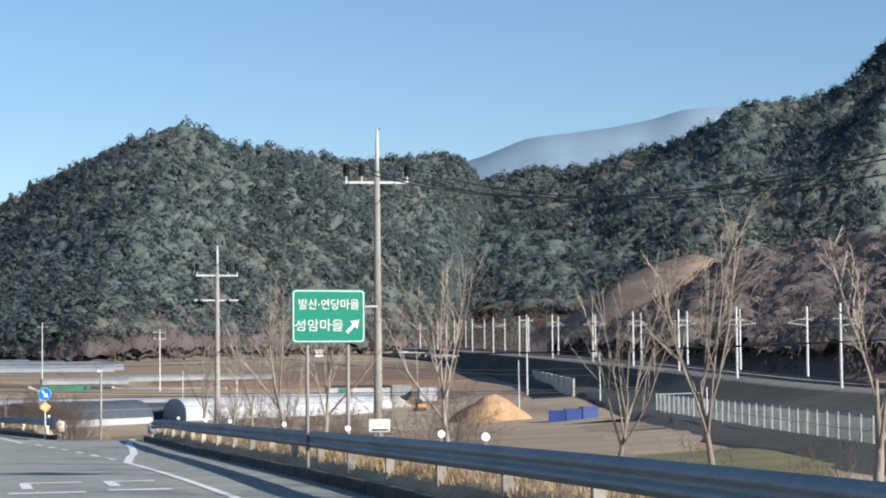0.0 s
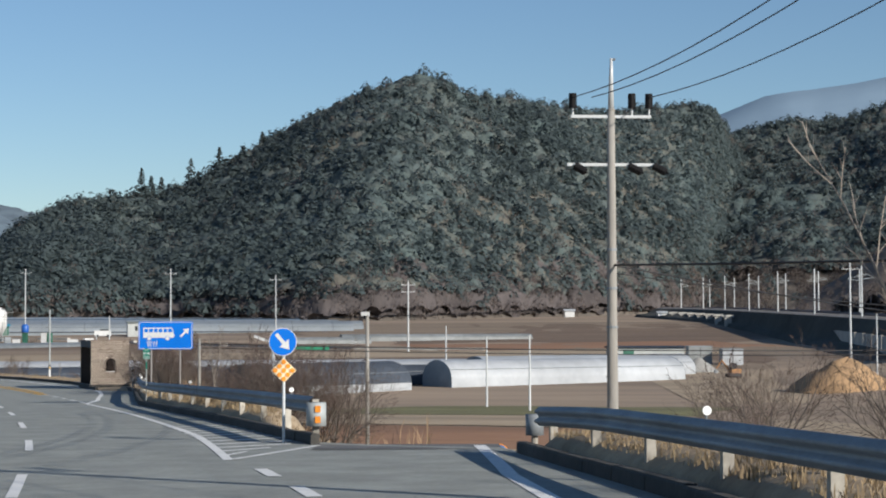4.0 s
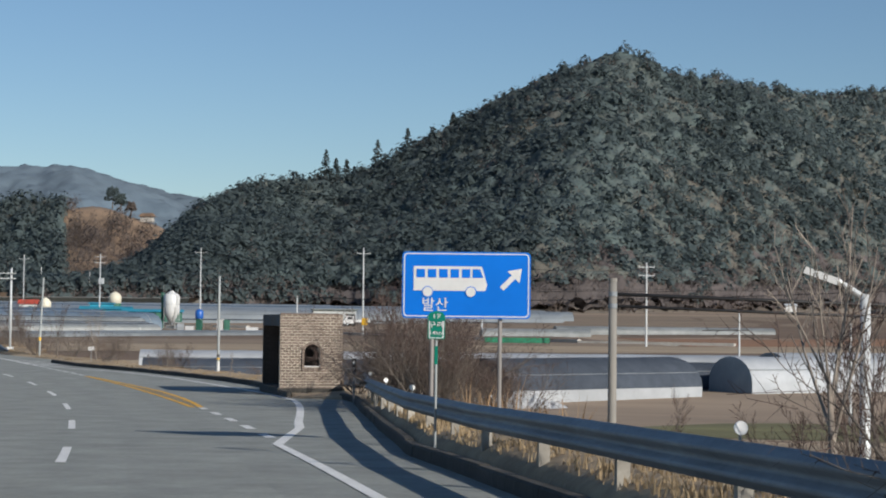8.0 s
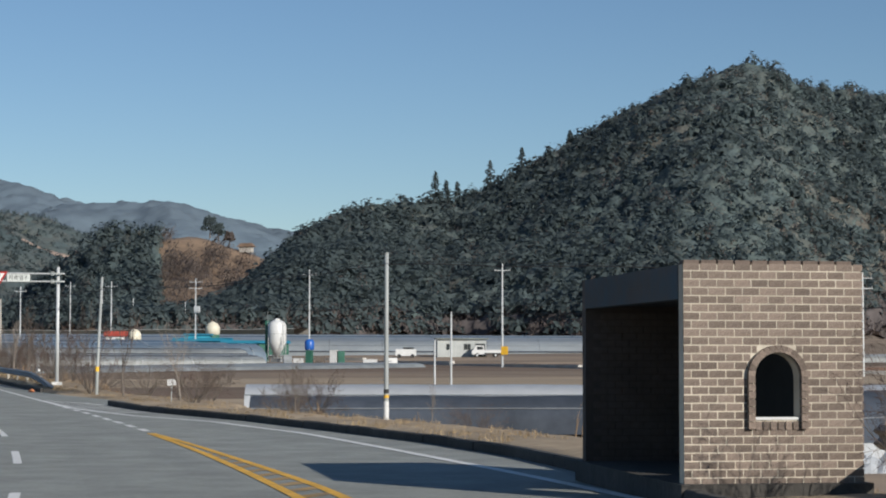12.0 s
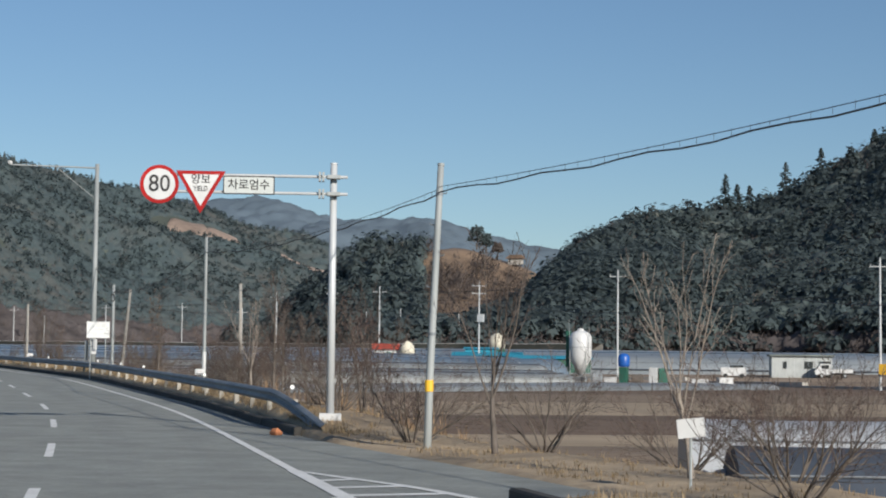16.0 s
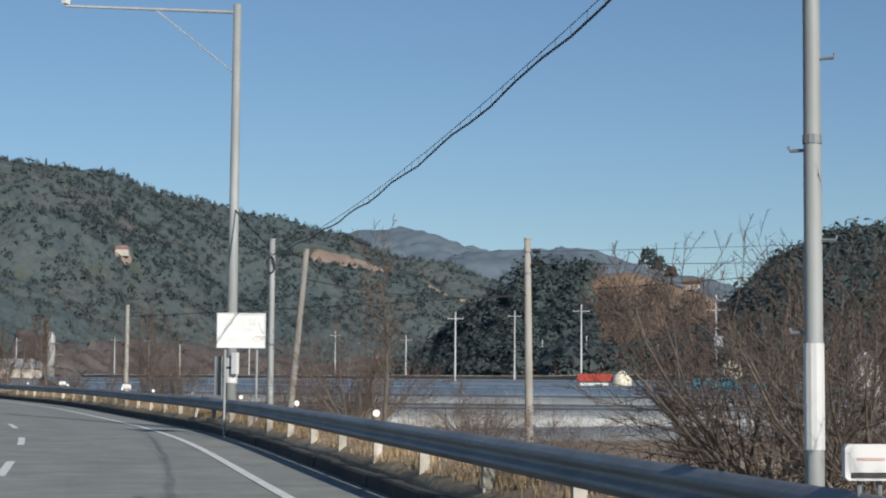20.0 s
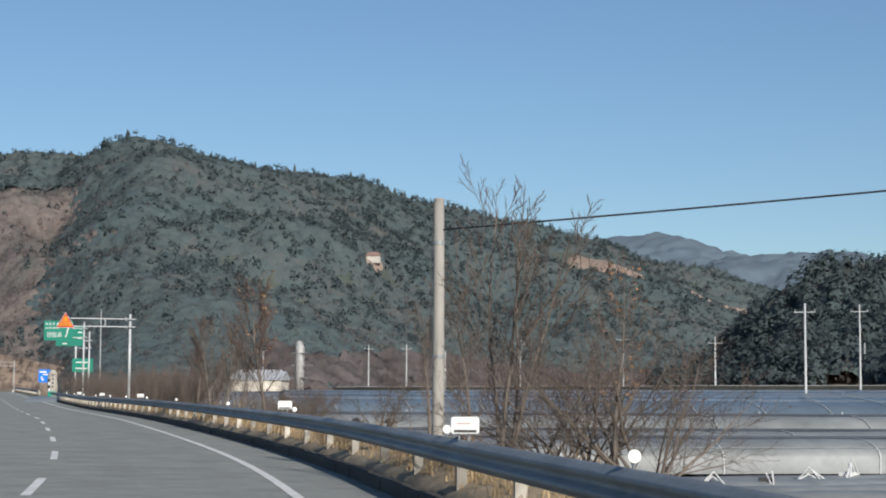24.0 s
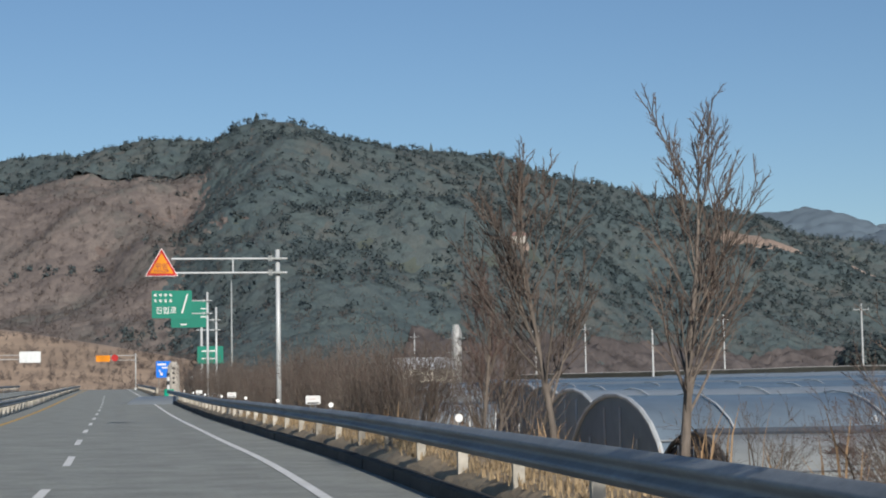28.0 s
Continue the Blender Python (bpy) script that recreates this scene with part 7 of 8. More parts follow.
Geo().tube([(-1.2, -0.9, 5.9), (-1.25, -0.9, 8.2)], 0.03, 5).ob("antenna", STEEL_POLE, silo)
Geo().box((0, 0, 0.4), (1.6, 1.2, 0.9)).ob("hopper", STEEL, silo, "dark steel hopper")


def round_tank(at, label, r=1.25, h=3.4, skirt=GREEN_METAL):
    e = thing("water_tank", at, label, "tank", "farm tanks")
    lathe([(r, 0), (r, h * 0.3)]).ob("base_ring", skirt, e, "green base")
    lathe([(r * 1.02, h * 0.3), (r * 1.04, h * 0.7), (r * 0.75, h * 0.88), (r * 0.25, h * 0.98), (r * 0.2, h)]).ob("dome", mat("cream_tank", (0.72, 0.68, 0.55), (0.62, 0.57, 0.45), 0.6, scale=1), e, smooth=True)
    return e


round_tank((-171.2, 454.1, 1.3), "cream domed water tank on a green base")
round_tank((-180.5, 441, -0.2), "cream domed tank beside a red-roofed shed", 1.1, 3.4)


def shed(at, size, turn, wall, roof, label, name="shed", pitch=0.35, group=""):
    e = thing(name, at, label, "shed", group, turn)
    w, d, h = size
    Geo().box((0, 0, h / 2 - 0.2), (w, d, h + 0.4)).ob("wall", wall, e)
    o = 0.35
    g = Geo()
    g.add([(-w / 2 - o, -d / 2 - o, h), (w / 2 + o, -d / 2 - o, h), (w / 2 + o, d / 2 + o, h), (-w / 2 - o, d / 2 + o, h), (-w / 2 - o, 0, h + d * pitch), (w / 2 + o, 0, h + d * pitch)],
          [(0, 1, 5, 4), (2, 3, 4, 5), (1, 2, 5), (3, 0, 4), (3, 2, 1, 0)])
    g.ob("roof", roof, e)
    return e


sr = shed((-184, 441, 0.0), (3.4, 2.6, 1.9), 18, WHITE, ROOF_RED, "small white shed with a red roof")
Geo().box((0.5, -1.32, 0.8), (0.8, 0.05, 1.5)).ob("door", GREEN_METAL, sr)
shed((-166, 437, -0.6), (9.5, 5, 1.6), 18, TEAL, TEAL, "low teal sheet-metal shed", pitch=0.12)
shed((-155.5, 434.5, -0.9), (11, 5, 1.5), 22, GREEN_METAL, TEAL, "low open shelter with a teal roof", pitch=0.1)
shed((-170, 444.5, 0.2), (4.5, 3.6, 1.9), 18, TEAL, TEAL, "small teal sheet-metal hut", pitch=0.08)
shed((-196, 448, -0.4), (15, 5, 1.0), 19, GREY_PANEL, mat("teal_grey_sheet", (0.16, 0.36, 0.42), (0.12, 0.3, 0.36), 0.5), "long low shed with faded teal sheets", pitch=0.1)
bt = thing("blue_tank", (-133.8, 399.8, field_z(0, 400)), "blue plastic water tank on a green stand", "tank")
Geo().box((0, 0, 1.1), (0.9, 0.9, 2.3)).ob("stand", GREEN_METAL, bt)
lathe([(0.62, 2.3), (0.7, 2.5), (0.7, 3.5), (0.5, 3.8), (0.2, 3.9)], 16).ob("drum", mat("blue_plastic", (0.02, 0.13, 0.5), (0.015, 0.1, 0.4), 0.4), bt, smooth=True)
for dx, w_, h_, m, lab in ((1.6, 1.6, 1.7, BARK, "brown round bale"), (3.6, 1.0, 2.2, WHITE, "white tall cabinet"), (4.7, 1.0, 2.1, GREEN_METAL, "green machine cabinet"), (-1.6, 1.4, 1.0, WHITE, "white sacks in a pile"),
                           (-3.2, 1.2, 1.4, STEEL, "grey machine beside the silo"), (9, 2.0, 0.9, WHITE, "white wrapped boxes"), (12, 1.8, 1.1, WHITE, "white wrapped boxes")):
    b_ = thing("farm_crate" if m != BARK else "straw_bale", (-133.8 + dx * 0.95, 399.8 + dx * 0.32, field_z(0, 400)), lab + " in the farmyard", "crate", turn=random.uniform(0, 40))
    if m == BARK:
        Geo().tube([(-0.6, 0, 0.7), (0.6, 0, 0.7)], 0.75, 14).ob("bale", BARK, b_)
    else:
        Geo().box((0, 0, h_ / 2), (w_, 0.9, h_)).ob("body", m, b_)
        Geo().box((0, 0, h_ + 0.02), (w_ + 0.06, 0.96, 0.07)).ob("lid", m, b_)
# prefab hut and a small truck
hutp = thing("prefab_hut", (-121.5, 441.5, field_z(0, 441) - 0.1), "grey prefabricated hut with small windows and a flat eave", "hut", turn=19)
Geo().box((0, 0, 1.5), (8.2, 3.4, 3.0)).ob("wall", GREY_PANEL, hutp)
Geo().box((0, -0.1, 3.1), (8.8, 4.0, 0.22)).ob("roof", mat("dark_grey_roof", (0.16, 0.18, 0.17), (0.12, 0.14, 0.13), 0.7), hutp)
for x in (-2.3, 0.6, 1.2):
    wn_ = Geo().box((x, -1.72, 1.75), (0.55, 0.06, 1.0)).ob("window", GLASS_DARK, hutp)
    Geo().box((x, -1.74, 1.22), (0.7, 0.08, 0.06)).ob("sill", WHITE, wn_)
# flat dark panel on the wall stands for the doorway's inner shade
Geo().box((3.1, -1.72, 1.2), (1.6, 0.06, 2.2)).ob("door", GLASS_DARK, hutp, "dark panel for the shade in an open doorway")
for x in np.linspace(-4, 4, 9):
    Geo().box((x, -1.715, 1.5), (0.05, 0.03, 2.9)).ob("panel_joint", STEEL_PALE, hutp)
tr = thing("pickup_truck", (-116.8, 439.2, field_z(0, 439)), "small white flatbed truck parked beside the hut", "truck", turn=19)
Geo().add([(x, y, z) for y in (-0.8, 0.8) for x, z in ((-2.2, 0.45), (-0.2, 0.45), (-0.2, 1.9), (-1.5, 1.95), (-1.95, 1.2), (-2.25, 1.05))],
          [(5, 4, 3, 2, 1, 0), (6, 7, 8, 9, 10, 11)] + [(i, (i + 1) % 6, (i + 1) % 6 + 6, i + 6) for i in range(6)]).ob("cab", WHITE, tr)
Geo().box((1.3, 0, 0.95), (3.0, 1.7, 0.5)).ob("cargo_bed", WHITE, tr)
Geo().box((0.6, 0, 0.6), (5.2, 0.7, 0.2)).ob("chassis", BLACK, tr)
for y in (-0.82, 0.82):
    Geo().box((-0.9, y, 1.5), (1.0, 0.04, 0.5)).ob("window", GLASS_DARK, tr)
    for x in (-1.4, 1.7):
        wh = Geo().tube([(x, y - 0.12, 0.33), (x, y + 0.12, 0.33)], 0.33, 14).ob("tyre", BLACK, tr)
        Geo().tube([(x, y - 0.13, 0.33), (x, y + 0.13, 0.33)], 0.17, 10).ob("rim", STEEL_PALE, wh)
# second small white van and wrapped bales by the yard
van = thing("white_van", (-129.5, 436, field_z(0, 436)), "small white van standing in the yard", "van", turn=15)
Geo().box((0, 0, 0.85), (3.4, 1.5, 1.1)).ob("body", WHITE, van)
Geo().box((0.4, 0, 1.5), (1.8, 1.4, 0.4)).ob("cabin", GLASS_DARK, van)
for x in (-1.1, 1.1):
    for y in (-0.75, 0.75):
        Geo().tube([(x, y - 0.08, 0.3), (x, y + 0.08, 0.3)], 0.3, 12).ob("tyre", BLACK, van)
# low concrete channel wall across the fields and a green net fence
wl = [Vector((-150, 428)), Vector((-131, 418)), Vector((-112, 400)), Vector((-88, 374)), Vector((-62, 356)), Vector((-40, 350))]
chan = tagged(new("channel_wall"), "low pale concrete irrigation channel across the fields", "wall", kind="structure")
for p, q in zip(wl, wl[1:]):
    c = (p + q) / 2
    Geo().box((c.x, c.y, field_z(c.x, c.y) + 0.12), ((q - p).length, 0.8, 0.6), Matrix.Rotation(math.atan2(q.y - p.y, q.x - p.x), 3, "Z")).ob("section", CONCRETE, chan)
nf = thing("net_fence", (-70, 351, field_z(0, 351)), "low green net fence along the field edge", "fence", turn=8)
Geo().box((0, 0, 0.45), (9, 0.04, 0.7)).ob("net", mat("green_net", (0.02, 0.22, 0.12), (0.015, 0.17, 0.09), 0.7), nf)
for k in range(4):
    Geo().tube([(-4.5 + 3 * k, 0, 0), (-4.5 + 3 * k, 0, 1.0)], 0.04, 5).ob("post", GREEN_METAL, nf)
# twin silos and a barn far along the road
tw = thing("twin_silo", (-432, 647, field_z(0, 647)), "pair of tall white grain silos with a stair", "silo")
hh = 18.8 - field_z(0, 647)
for x in (-1.5, 1.5):
    lathe([(1.15, 0), (1.15, hh - 1.6), (0.5, hh), (0.2, hh + 0.1)], 16).ob("bin", WHITE, tw, smooth=True)
    for z in (hh * 0.4, hh * 0.6, hh * 0.8):
        Geo().tube([(x, -0.02, z), (x, -0.02, z + 0.08)], 1.18, 16).ob("band", STEEL_POLE, tw)
tw.children[0].location.x, tw.children[4].location.x = -1.4, 1.4
Geo().box((0, -0.9, hh * 0.5), (0.5, 0.3, hh)).ob("stair", STEEL_POLE, tw)
shed((-357, 542.6, 4.6), (9, 6.0, 1.6), 25, mat("cream_barn_wall", (0.62, 0.58, 0.5), (0.54, 0.5, 0.43), 0.8), VINYL_WHITE, "cream barn with a broad white roof", "barn", 0.28)
shed((-372, 560, 3.6), (9, 7, 3.4), 12, CONCRETE, STEEL_PALE, "grey barn with a pale metal roof", "barn", 0.25)
for x, y, w_, h_ in ((-42, 640, 3, 2.0), (-13, 604, 2.6, 1.6), (-96, 470, 2.6, 1.4)):
    s_ = shed((x, y, field_z(x, y)), (w_, 3, h_), 10, WHITE, STEEL_PALE, "small white far-off farm store", "farm_store", 0.2, "farm stores")
# sand heap, tarpaulin bins, excavator
g = Geo()
rows_, n_ = 12, 36
for i in range(rows_ + 1):
    u = i / rows_
    for k in range(n_):
        a = 2 * math.pi * k / n_
        r = (1 - u) * (1 + 0.12 * math.sin(3 * a + 1)) * (0.85 + 0.15 * u)
        p = Vector((4.6 * r * math.cos(a) + 0.6 * u, 3.6 * r * math.sin(a), 2.95 * u ** 0.92 * (1 - 0.12 * u * u)))
        p += Vector((0, 0, 0.22 * noise.noise(p * 0.9) + 0.06 * noise.noise(p * 3)))
        g.v.append(tuple(p))
g.f = [(i * n_ + k, i * n_ + (k + 1) % n_, (i + 1) * n_ + (k + 1) % n_, (i + 1) * n_ + k) for i in range(rows_) for k in range(n_)]
heap2 = g.ob("sand_heap", SAND, smooth=True)
heap2.matrix_world = pose(5.1, 223.7, field_z(5.4, 223.7) - 0.05) @ Matrix.Diagonal((1.3, 1.2, 1.3, 1))
tagged(heap2, "large heap of orange-brown sand in the field", "sand heap")
for k, (x, y) in enumerate(((12.6, 212.6), (14.4, 213), (16.2, 213.4))):
    bb = thing("waste_bin", (x, y, field_z(x, y)), "dark blue tarpaulin-covered bin beside the field", "bin", "blue bins", turn=8 * k)
    Geo().box((0, 0, 0.6), (1.8, 1.3, 1.2)).ob("body", BLUE_SHEET, bb)
    Geo().box((0, 0, 1.25), (1.9, 1.4, 0.12)).ob("cover", mat("pale_blue_sheet", (0.03, 0.07, 0.22), (0.02, 0.05, 0.17), 0.6), bb)
sto = shed((-13.5, 296, field_z(-13.5, 296)), (9.5, 4.5, 2.0), 12, GREY_PANEL, SHADE_NET, "low grey farm store with a dark flat roof", "farm_store", 0.05, "farm stores")
Geo().box((-2.6, -2.27, 0.9), (1.4, 0.05, 1.7)).ob("door", GREEN_METAL, sto)
for x, y, w_, h_, m, lab in ((-6.6, 290.5, 3.0, 2.3, FILM_DIRTY, "pale grey storage container beside the farm store"), (-2.6, 288.5, 2.6, 2.0, VINYL_WHITE, "white storage container beside the farm store")):
    ct = thing("container", (x, y, field_z(x, y)), lab, "container", turn=10)
    Geo().box((0, 0, h_ / 2), (w_, 2.3, h_)).ob("body", m, ct)
    Geo().box((0, 0, h_ + 0.04), (w_ + 0.1, 2.4, 0.1)).ob("roof", STEEL, ct)
    Geo().box((0, -1.17, h_ / 2), (0.05, 0.04, h_ * 0.95)).ob("door_joint", BLACK, ct)
g = Geo()
for i in range(9):
    u = i / 8
    for k in range(24):
        a = 2 * math.pi * k / 24
        p = Vector((2.6 * (1 - u) * math.cos(a), 2.2 * (1 - u) * math.sin(a), 1.9 * u ** 0.9))
        g.v.append(tuple(p + Vector((0, 0, 0.14 * noise.noise(p * 1.3 + Vector((7, 3, 0)))))))
g.f = [(i * 24 + k, i * 24 + (k + 1) % 24, (i + 1) * 24 + (k + 1) % 24, (i + 1) * 24 + k) for i in range(8) for k in range(24)]
gp = g.ob("gravel_heap", mat("pale_gravel", (0.34, 0.33, 0.31), (0.24, 0.235, 0.22), 0.95, scale=3, big=0.2, bump=0.6), smooth=True)
gp.matrix_world = pose(-7.0, 270, field_z(-7, 270) - 0.05)
tagged(gp, "cone-shaped heap of pale grey gravel by the store", "gravel heap")
mi = thing("convex_mirror", (-17.0, 124.5, field_z(-17, 124.5)), "round convex traffic mirror on a thin post by the lane", "traffic mirror", turn=8)
zc = -4.76 - field_z(-17, 124.5)
Geo().tube([(0, 0.06, -0.3), (0, 0.06, zc)], 0.035, 8).ob("post", STEEL_POLE, mi)
Geo().tube([(0, 0.03, zc), (0, 0.055, zc)], 0.4, 26).ob("backing", AMBER, mi, "orange rim and backing")
dish = Geo()
for i in range(6):
    r_ = 0.36 * i / 5
    for k in range(24):
        dish.v.append((r_ * math.cos(2 * math.pi * k / 24), 0.024 - 0.05 * (1 - (i / 5) ** 2), zc + r_ * math.sin(2 * math.pi * k / 24)))
dish.f = [(i * 24 + k, i * 24 + (k + 1) % 24, (i + 1) * 24 + (k + 1) % 24, (i + 1) * 24 + k) for i in range(5) for k in range(24)]
dish.ob("mirror", mat("mirror_silver", (0.75, 0.76, 0.76), (0.72, 0.73, 0.73), 0.08, 1.0), mi, "dusty mirror face", smooth=True)
ex = thing("excavator", (-3.3, 257, field_z(-3.3, 257)), "small rusty yellow excavator beside the sand heap", "excavator", turn=25)
RUSTY = mat("rusty_yellow_paint", (0.33, 0.17, 0.06), (0.22, 0.1, 0.05), 0.7, scale=3, big=0.3)
for y in (-0.7, 0.7):
    Geo().tube([(-1.0, y, 0.3), (1.0, y, 0.3)], 0.3, 8).ob("track", BLACK, ex)
Geo().box((0.2, 0, 0.95), (1.7, 1.4, 0.6)).ob("body", RUSTY, ex)
Geo().box((-0.2, -0.25, 1.6), (0.9, 0.8, 0.9)).ob("cab", GLASS_DARK, ex)
Geo().tube([(-0.6, 0.3, 1.1), (-1.9, 0.3, 2.4), (-2.8, 0.3, 1.3)], [0.14, 0.14, 0.1], 6).ob("boom", RUSTY, ex)
Geo().box((-2.9, 0.3, 0.9), (0.4, 0.5, 0.5)).ob("bucket", STEEL, ex)
ex.scale = (0.7, 0.7, 0.8)

# ---- railway ----
TRK = [tuple(p) for p in spline([(75, 60, -2.6), (58, 120, -2.3), (48, 170, -1.7), (40, 200, -1.1), (32, 297, 0.7), (18, 420, 2.9), (2.5, 560, 5.0), (-10, 640, 6)], 6)]
T_ = [Vector(p) for p in TRK]


def track_side(i):
    d = T_[min(i + 1, len(T_) - 1)] - T_[max(i - 1, 0)]
    d.z = 0
    d.normalize()
    return Vector((d.y, -d.x, 0))


def track_band(offs, material, name, label, category, smooth=True):
    g = Geo()
    for i, p in enumerate(T_):
        n = track_side(i)
        fz = field_z(p.x, p.y) - 0.3
        for o, dz in offs:
            q = p + n * o
            z = p.z + dz if dz is not None else fz
            g.v.append((q.x, q.y, z + (0.35 * noise.noise(q * 0.12) if dz is None or dz < -1 else 0)))
    w = len(offs)
    g.f = [(i * w + k, i * w + k + 1, (i + 1) * w + k + 1, (i + 1) * w + k) for i in range(len(T_) - 1) for k in range(w - 1)]
    return tagged(g.ob(name, material, smooth=smooth), label, category, kind="structure")


g = Geo()
for i, p in enumerate(T_):
    q = p + track_side(i) * -5
    fx = float(np.interp(p.y, [60, 117, 205, 290, 470, 640], [24, 20.8, 19.0, 19.0, 7, -22]))
    f_ = Vector((min(fx, q.x - 3), p.y, field_z(fx, p.y)))
    for u, h_ in ((0, -0.2), (0.12, 0.7), (0.35, 1.0), (0.55, 1.15), (0.72, None), (0.86, None), (1.0, None)):
        r = f_.lerp(q, u)
        z = f_.z + h_ if h_ is not None else f_.z + 1.15 + (p.z - 0.35 - f_.z - 1.15) * (u - 0.55) / 0.45
        g.v.append((r.x, r.y, min(z, p.z - 0.34) + 0.25 * noise.noise(r * 0.2) * (0 < u < 1)))
g.f = [(i * 7 + k, i * 7 + k + 1, (i + 1) * 7 + k + 1, (i + 1) * 7 + k) for i in range(len(T_) - 1) for k in range(6)]
tagged(g.ob("embankment", BANK, smooth=True), "scrubby railway embankment, shade in its dark colour", "embankment", kind="structure")
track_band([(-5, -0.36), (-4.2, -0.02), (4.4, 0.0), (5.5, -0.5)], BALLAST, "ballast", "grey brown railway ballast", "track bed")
track_band([(5.5, -0.5), (14, -1.5), (30, None)], BANK, "embankment", "scrubby railway embankment behind the track, shade in its dark colour", "embankment")
rails = thing("rail_track", (0, 0, 0), "two parallel pairs of rusty railway rails", "railway")
RUST = mat("rusty_rail", (0.12, 0.085, 0.07), (0.09, 0.065, 0.055), 0.6, 0.3)
for o in (-3.0, -1.55, 1.2, 2.65):
    Geo().tube([p + track_side(i) * o + Vector((0, 0, 0.16)) for i, p in enumerate(T_)], 0.09, 4).ob("rail", RUST, rails)
cum = np.concatenate(([0], np.cumsum([(b - a).length for a, b in zip(T_, T_[1:])])))


def on_track(d, o, dz):
    i = int(np.clip(np.searchsorted(cum, d) - 1, 0, len(T_) - 2))
    u = (d - cum[i]) / (cum[i + 1] - cum[i])
    return T_[i].lerp(T_[i + 1], u) + track_side(i) * o + Vector((0, 0, dz))


d_ = 62.0
while d_ < cum[-1] - 4:
    for o in (-4.3, 4.0):
        p = on_track(d_, o, -0.2)
        m_ = thing("catenary_mast", p, "grey steel catenary mast with a bracket arm", "mast", "catenary masts")
        Geo().tube([(0, 0, 0), (0, 0, 8.4)], [0.15, 0.12], 8).ob("shaft", STEEL_PALE, m_)
        inn = track_side(3) * (2.6 if o < 0 else -2.6)
        Geo().tube([(0, 0, 6.2), tuple(inn * 0.95 + Vector((0, 0, 6.5)))], 0.05, 5).ob("bracket", STEEL_POLE, m_)
        Geo().tube([(0, 0, 7.2), tuple(inn * 0.95 + Vector((0, 0, 6.5)))], 0.03, 5).ob("stay", STEEL_POLE, m_)
        Geo().tube([tuple(-inn * 0.3 + Vector((0, 0, 6.9))), tuple(inn * 0.3 + Vector((0, 0, 6.9)))], 0.04, 5).ob("crossarm", STEEL_POLE, m_)
    d_ += 34.0 if d_ < 250 else 40.0
for o in (-2.3, 1.9):
    wz = tagged(Geo().tube([on_track(d, o, 5.7) for d in np.arange(60, cum[-1] - 4, 15)], 0.012, 4).ob("contact_wire", CABLE), "thin contact wire over the railway", "cable", "railway wires")
fen = thing("fence", (0, 0, 0), "pale wire mesh fence on a concrete footing below the railway", "fence")
FA, FB = Vector((22.9, 205, -4.3)), Vector((26.4, 117, -4.2))
for k in range(31):
    p = FA.lerp(FB, k / 30)
    Geo().tube([p, p + Vector((0, 0, 2.15))], 0.045, 5).ob("post", STEEL_PALE, fen)
    if k < 30:
        q = FA.lerp(FB, (k + 1) / 30)
        g = Geo()
        for j in range(1, 9):
            b_ = p.lerp(q, j / 9)
            g.tube([b_ + Vector((0, 0, 0.3)), b_ + Vector((0, 0, 2.0))], 0.01, 3, cap=False)
        for z in (0.3, 1.15, 2.0):
            g.tube([p + Vector((0, 0, z)), q + Vector((0, 0, z))], 0.025, 4, cap=False)
        g.ob("mesh_panel", STEEL_POLE, fen)
Geo().tube([FA, FA + Vector((5, 1.5, 0))], 0.2, 4).ob("footing", CONCRETE, fen)
for p in (FA + Vector((0, 0, 2.0)),):
    Geo().tube([p, p + Vector((5, 1.5, 0.1))], 0.04, 5).ob("top_rail", STEEL_PALE, fen)
rw = thing("retaining_wall", (0, 0, 0), "grey concrete wall panels below the railway", "wall")
for k in range(18):
    p, q = Vector((19, 278, -4.4)).lerp(Vector((15.5, 470, -2.6)), k / 18), Vector((19, 278, -4.4)).lerp(Vector((15.5, 470, -2.6)), (k + 1) / 18 - 0.002)
    c = (p + q) / 2
    Geo().box((c.x, c.y, c.z + 1.5), (0.3, (q - p).length, 3.2), Matrix.Rotation(math.atan2(q.y - p.y, q.x - p.x) - math.pi / 2, 3, "Z")).ob("panel", CONCRETE, rw)
for k in range(8):
    p = on_track(cum[-1] - 150 + 17 * k, -7.5, -1.6)
    pr = thing("viaduct_pier", (p.x, p.y, p.z - 3.2), "pale concrete viaduct pier", "pier", "viaduct piers")
    Geo().box((0, 0, 1.6), (1.6, 1.6, 3.2)).ob("column", CONCRETE, pr)
    Geo().box((0, 0, 3.4), (2.6, 2.0, 0.5)).ob("cap", CONCRETE, pr)

# ---- distant poles ----
def far_pole(tp, base, arms, label, box=None, r=0.15):
    e = thing("utility_pole", (tp[0], tp[1], base), label, "utility pole", "field poles")
    h = tp[2] - base
    Geo().tube([(0, 0, -0.4), (0, 0, h)], [r * 1.05, r * 0.65], 8).ob("shaft", STEEL_PALE, e)
    for z, w_ in arms:
        Geo().box((0, 0, h - z), (w_, 0.07, 0.08), Matrix.Rotation(radians(18), 3, "Z")).ob("crossarm", STEEL_PALE, e)
        for x in (-0.46, 0, 0.46):
            Geo().tube([(x * w_ * 0.95, x * w_ * 0.3, h - z), (x * w_ * 0.95, x * w_ * 0.3, h - z + 0.3)], 0.045, 5).ob("insulator", STEEL_POLE, e)
    if box:
        Geo().box((0.35, -0.2, box[0]), box[1]).ob("box", box[2], e, box[3])
    return e


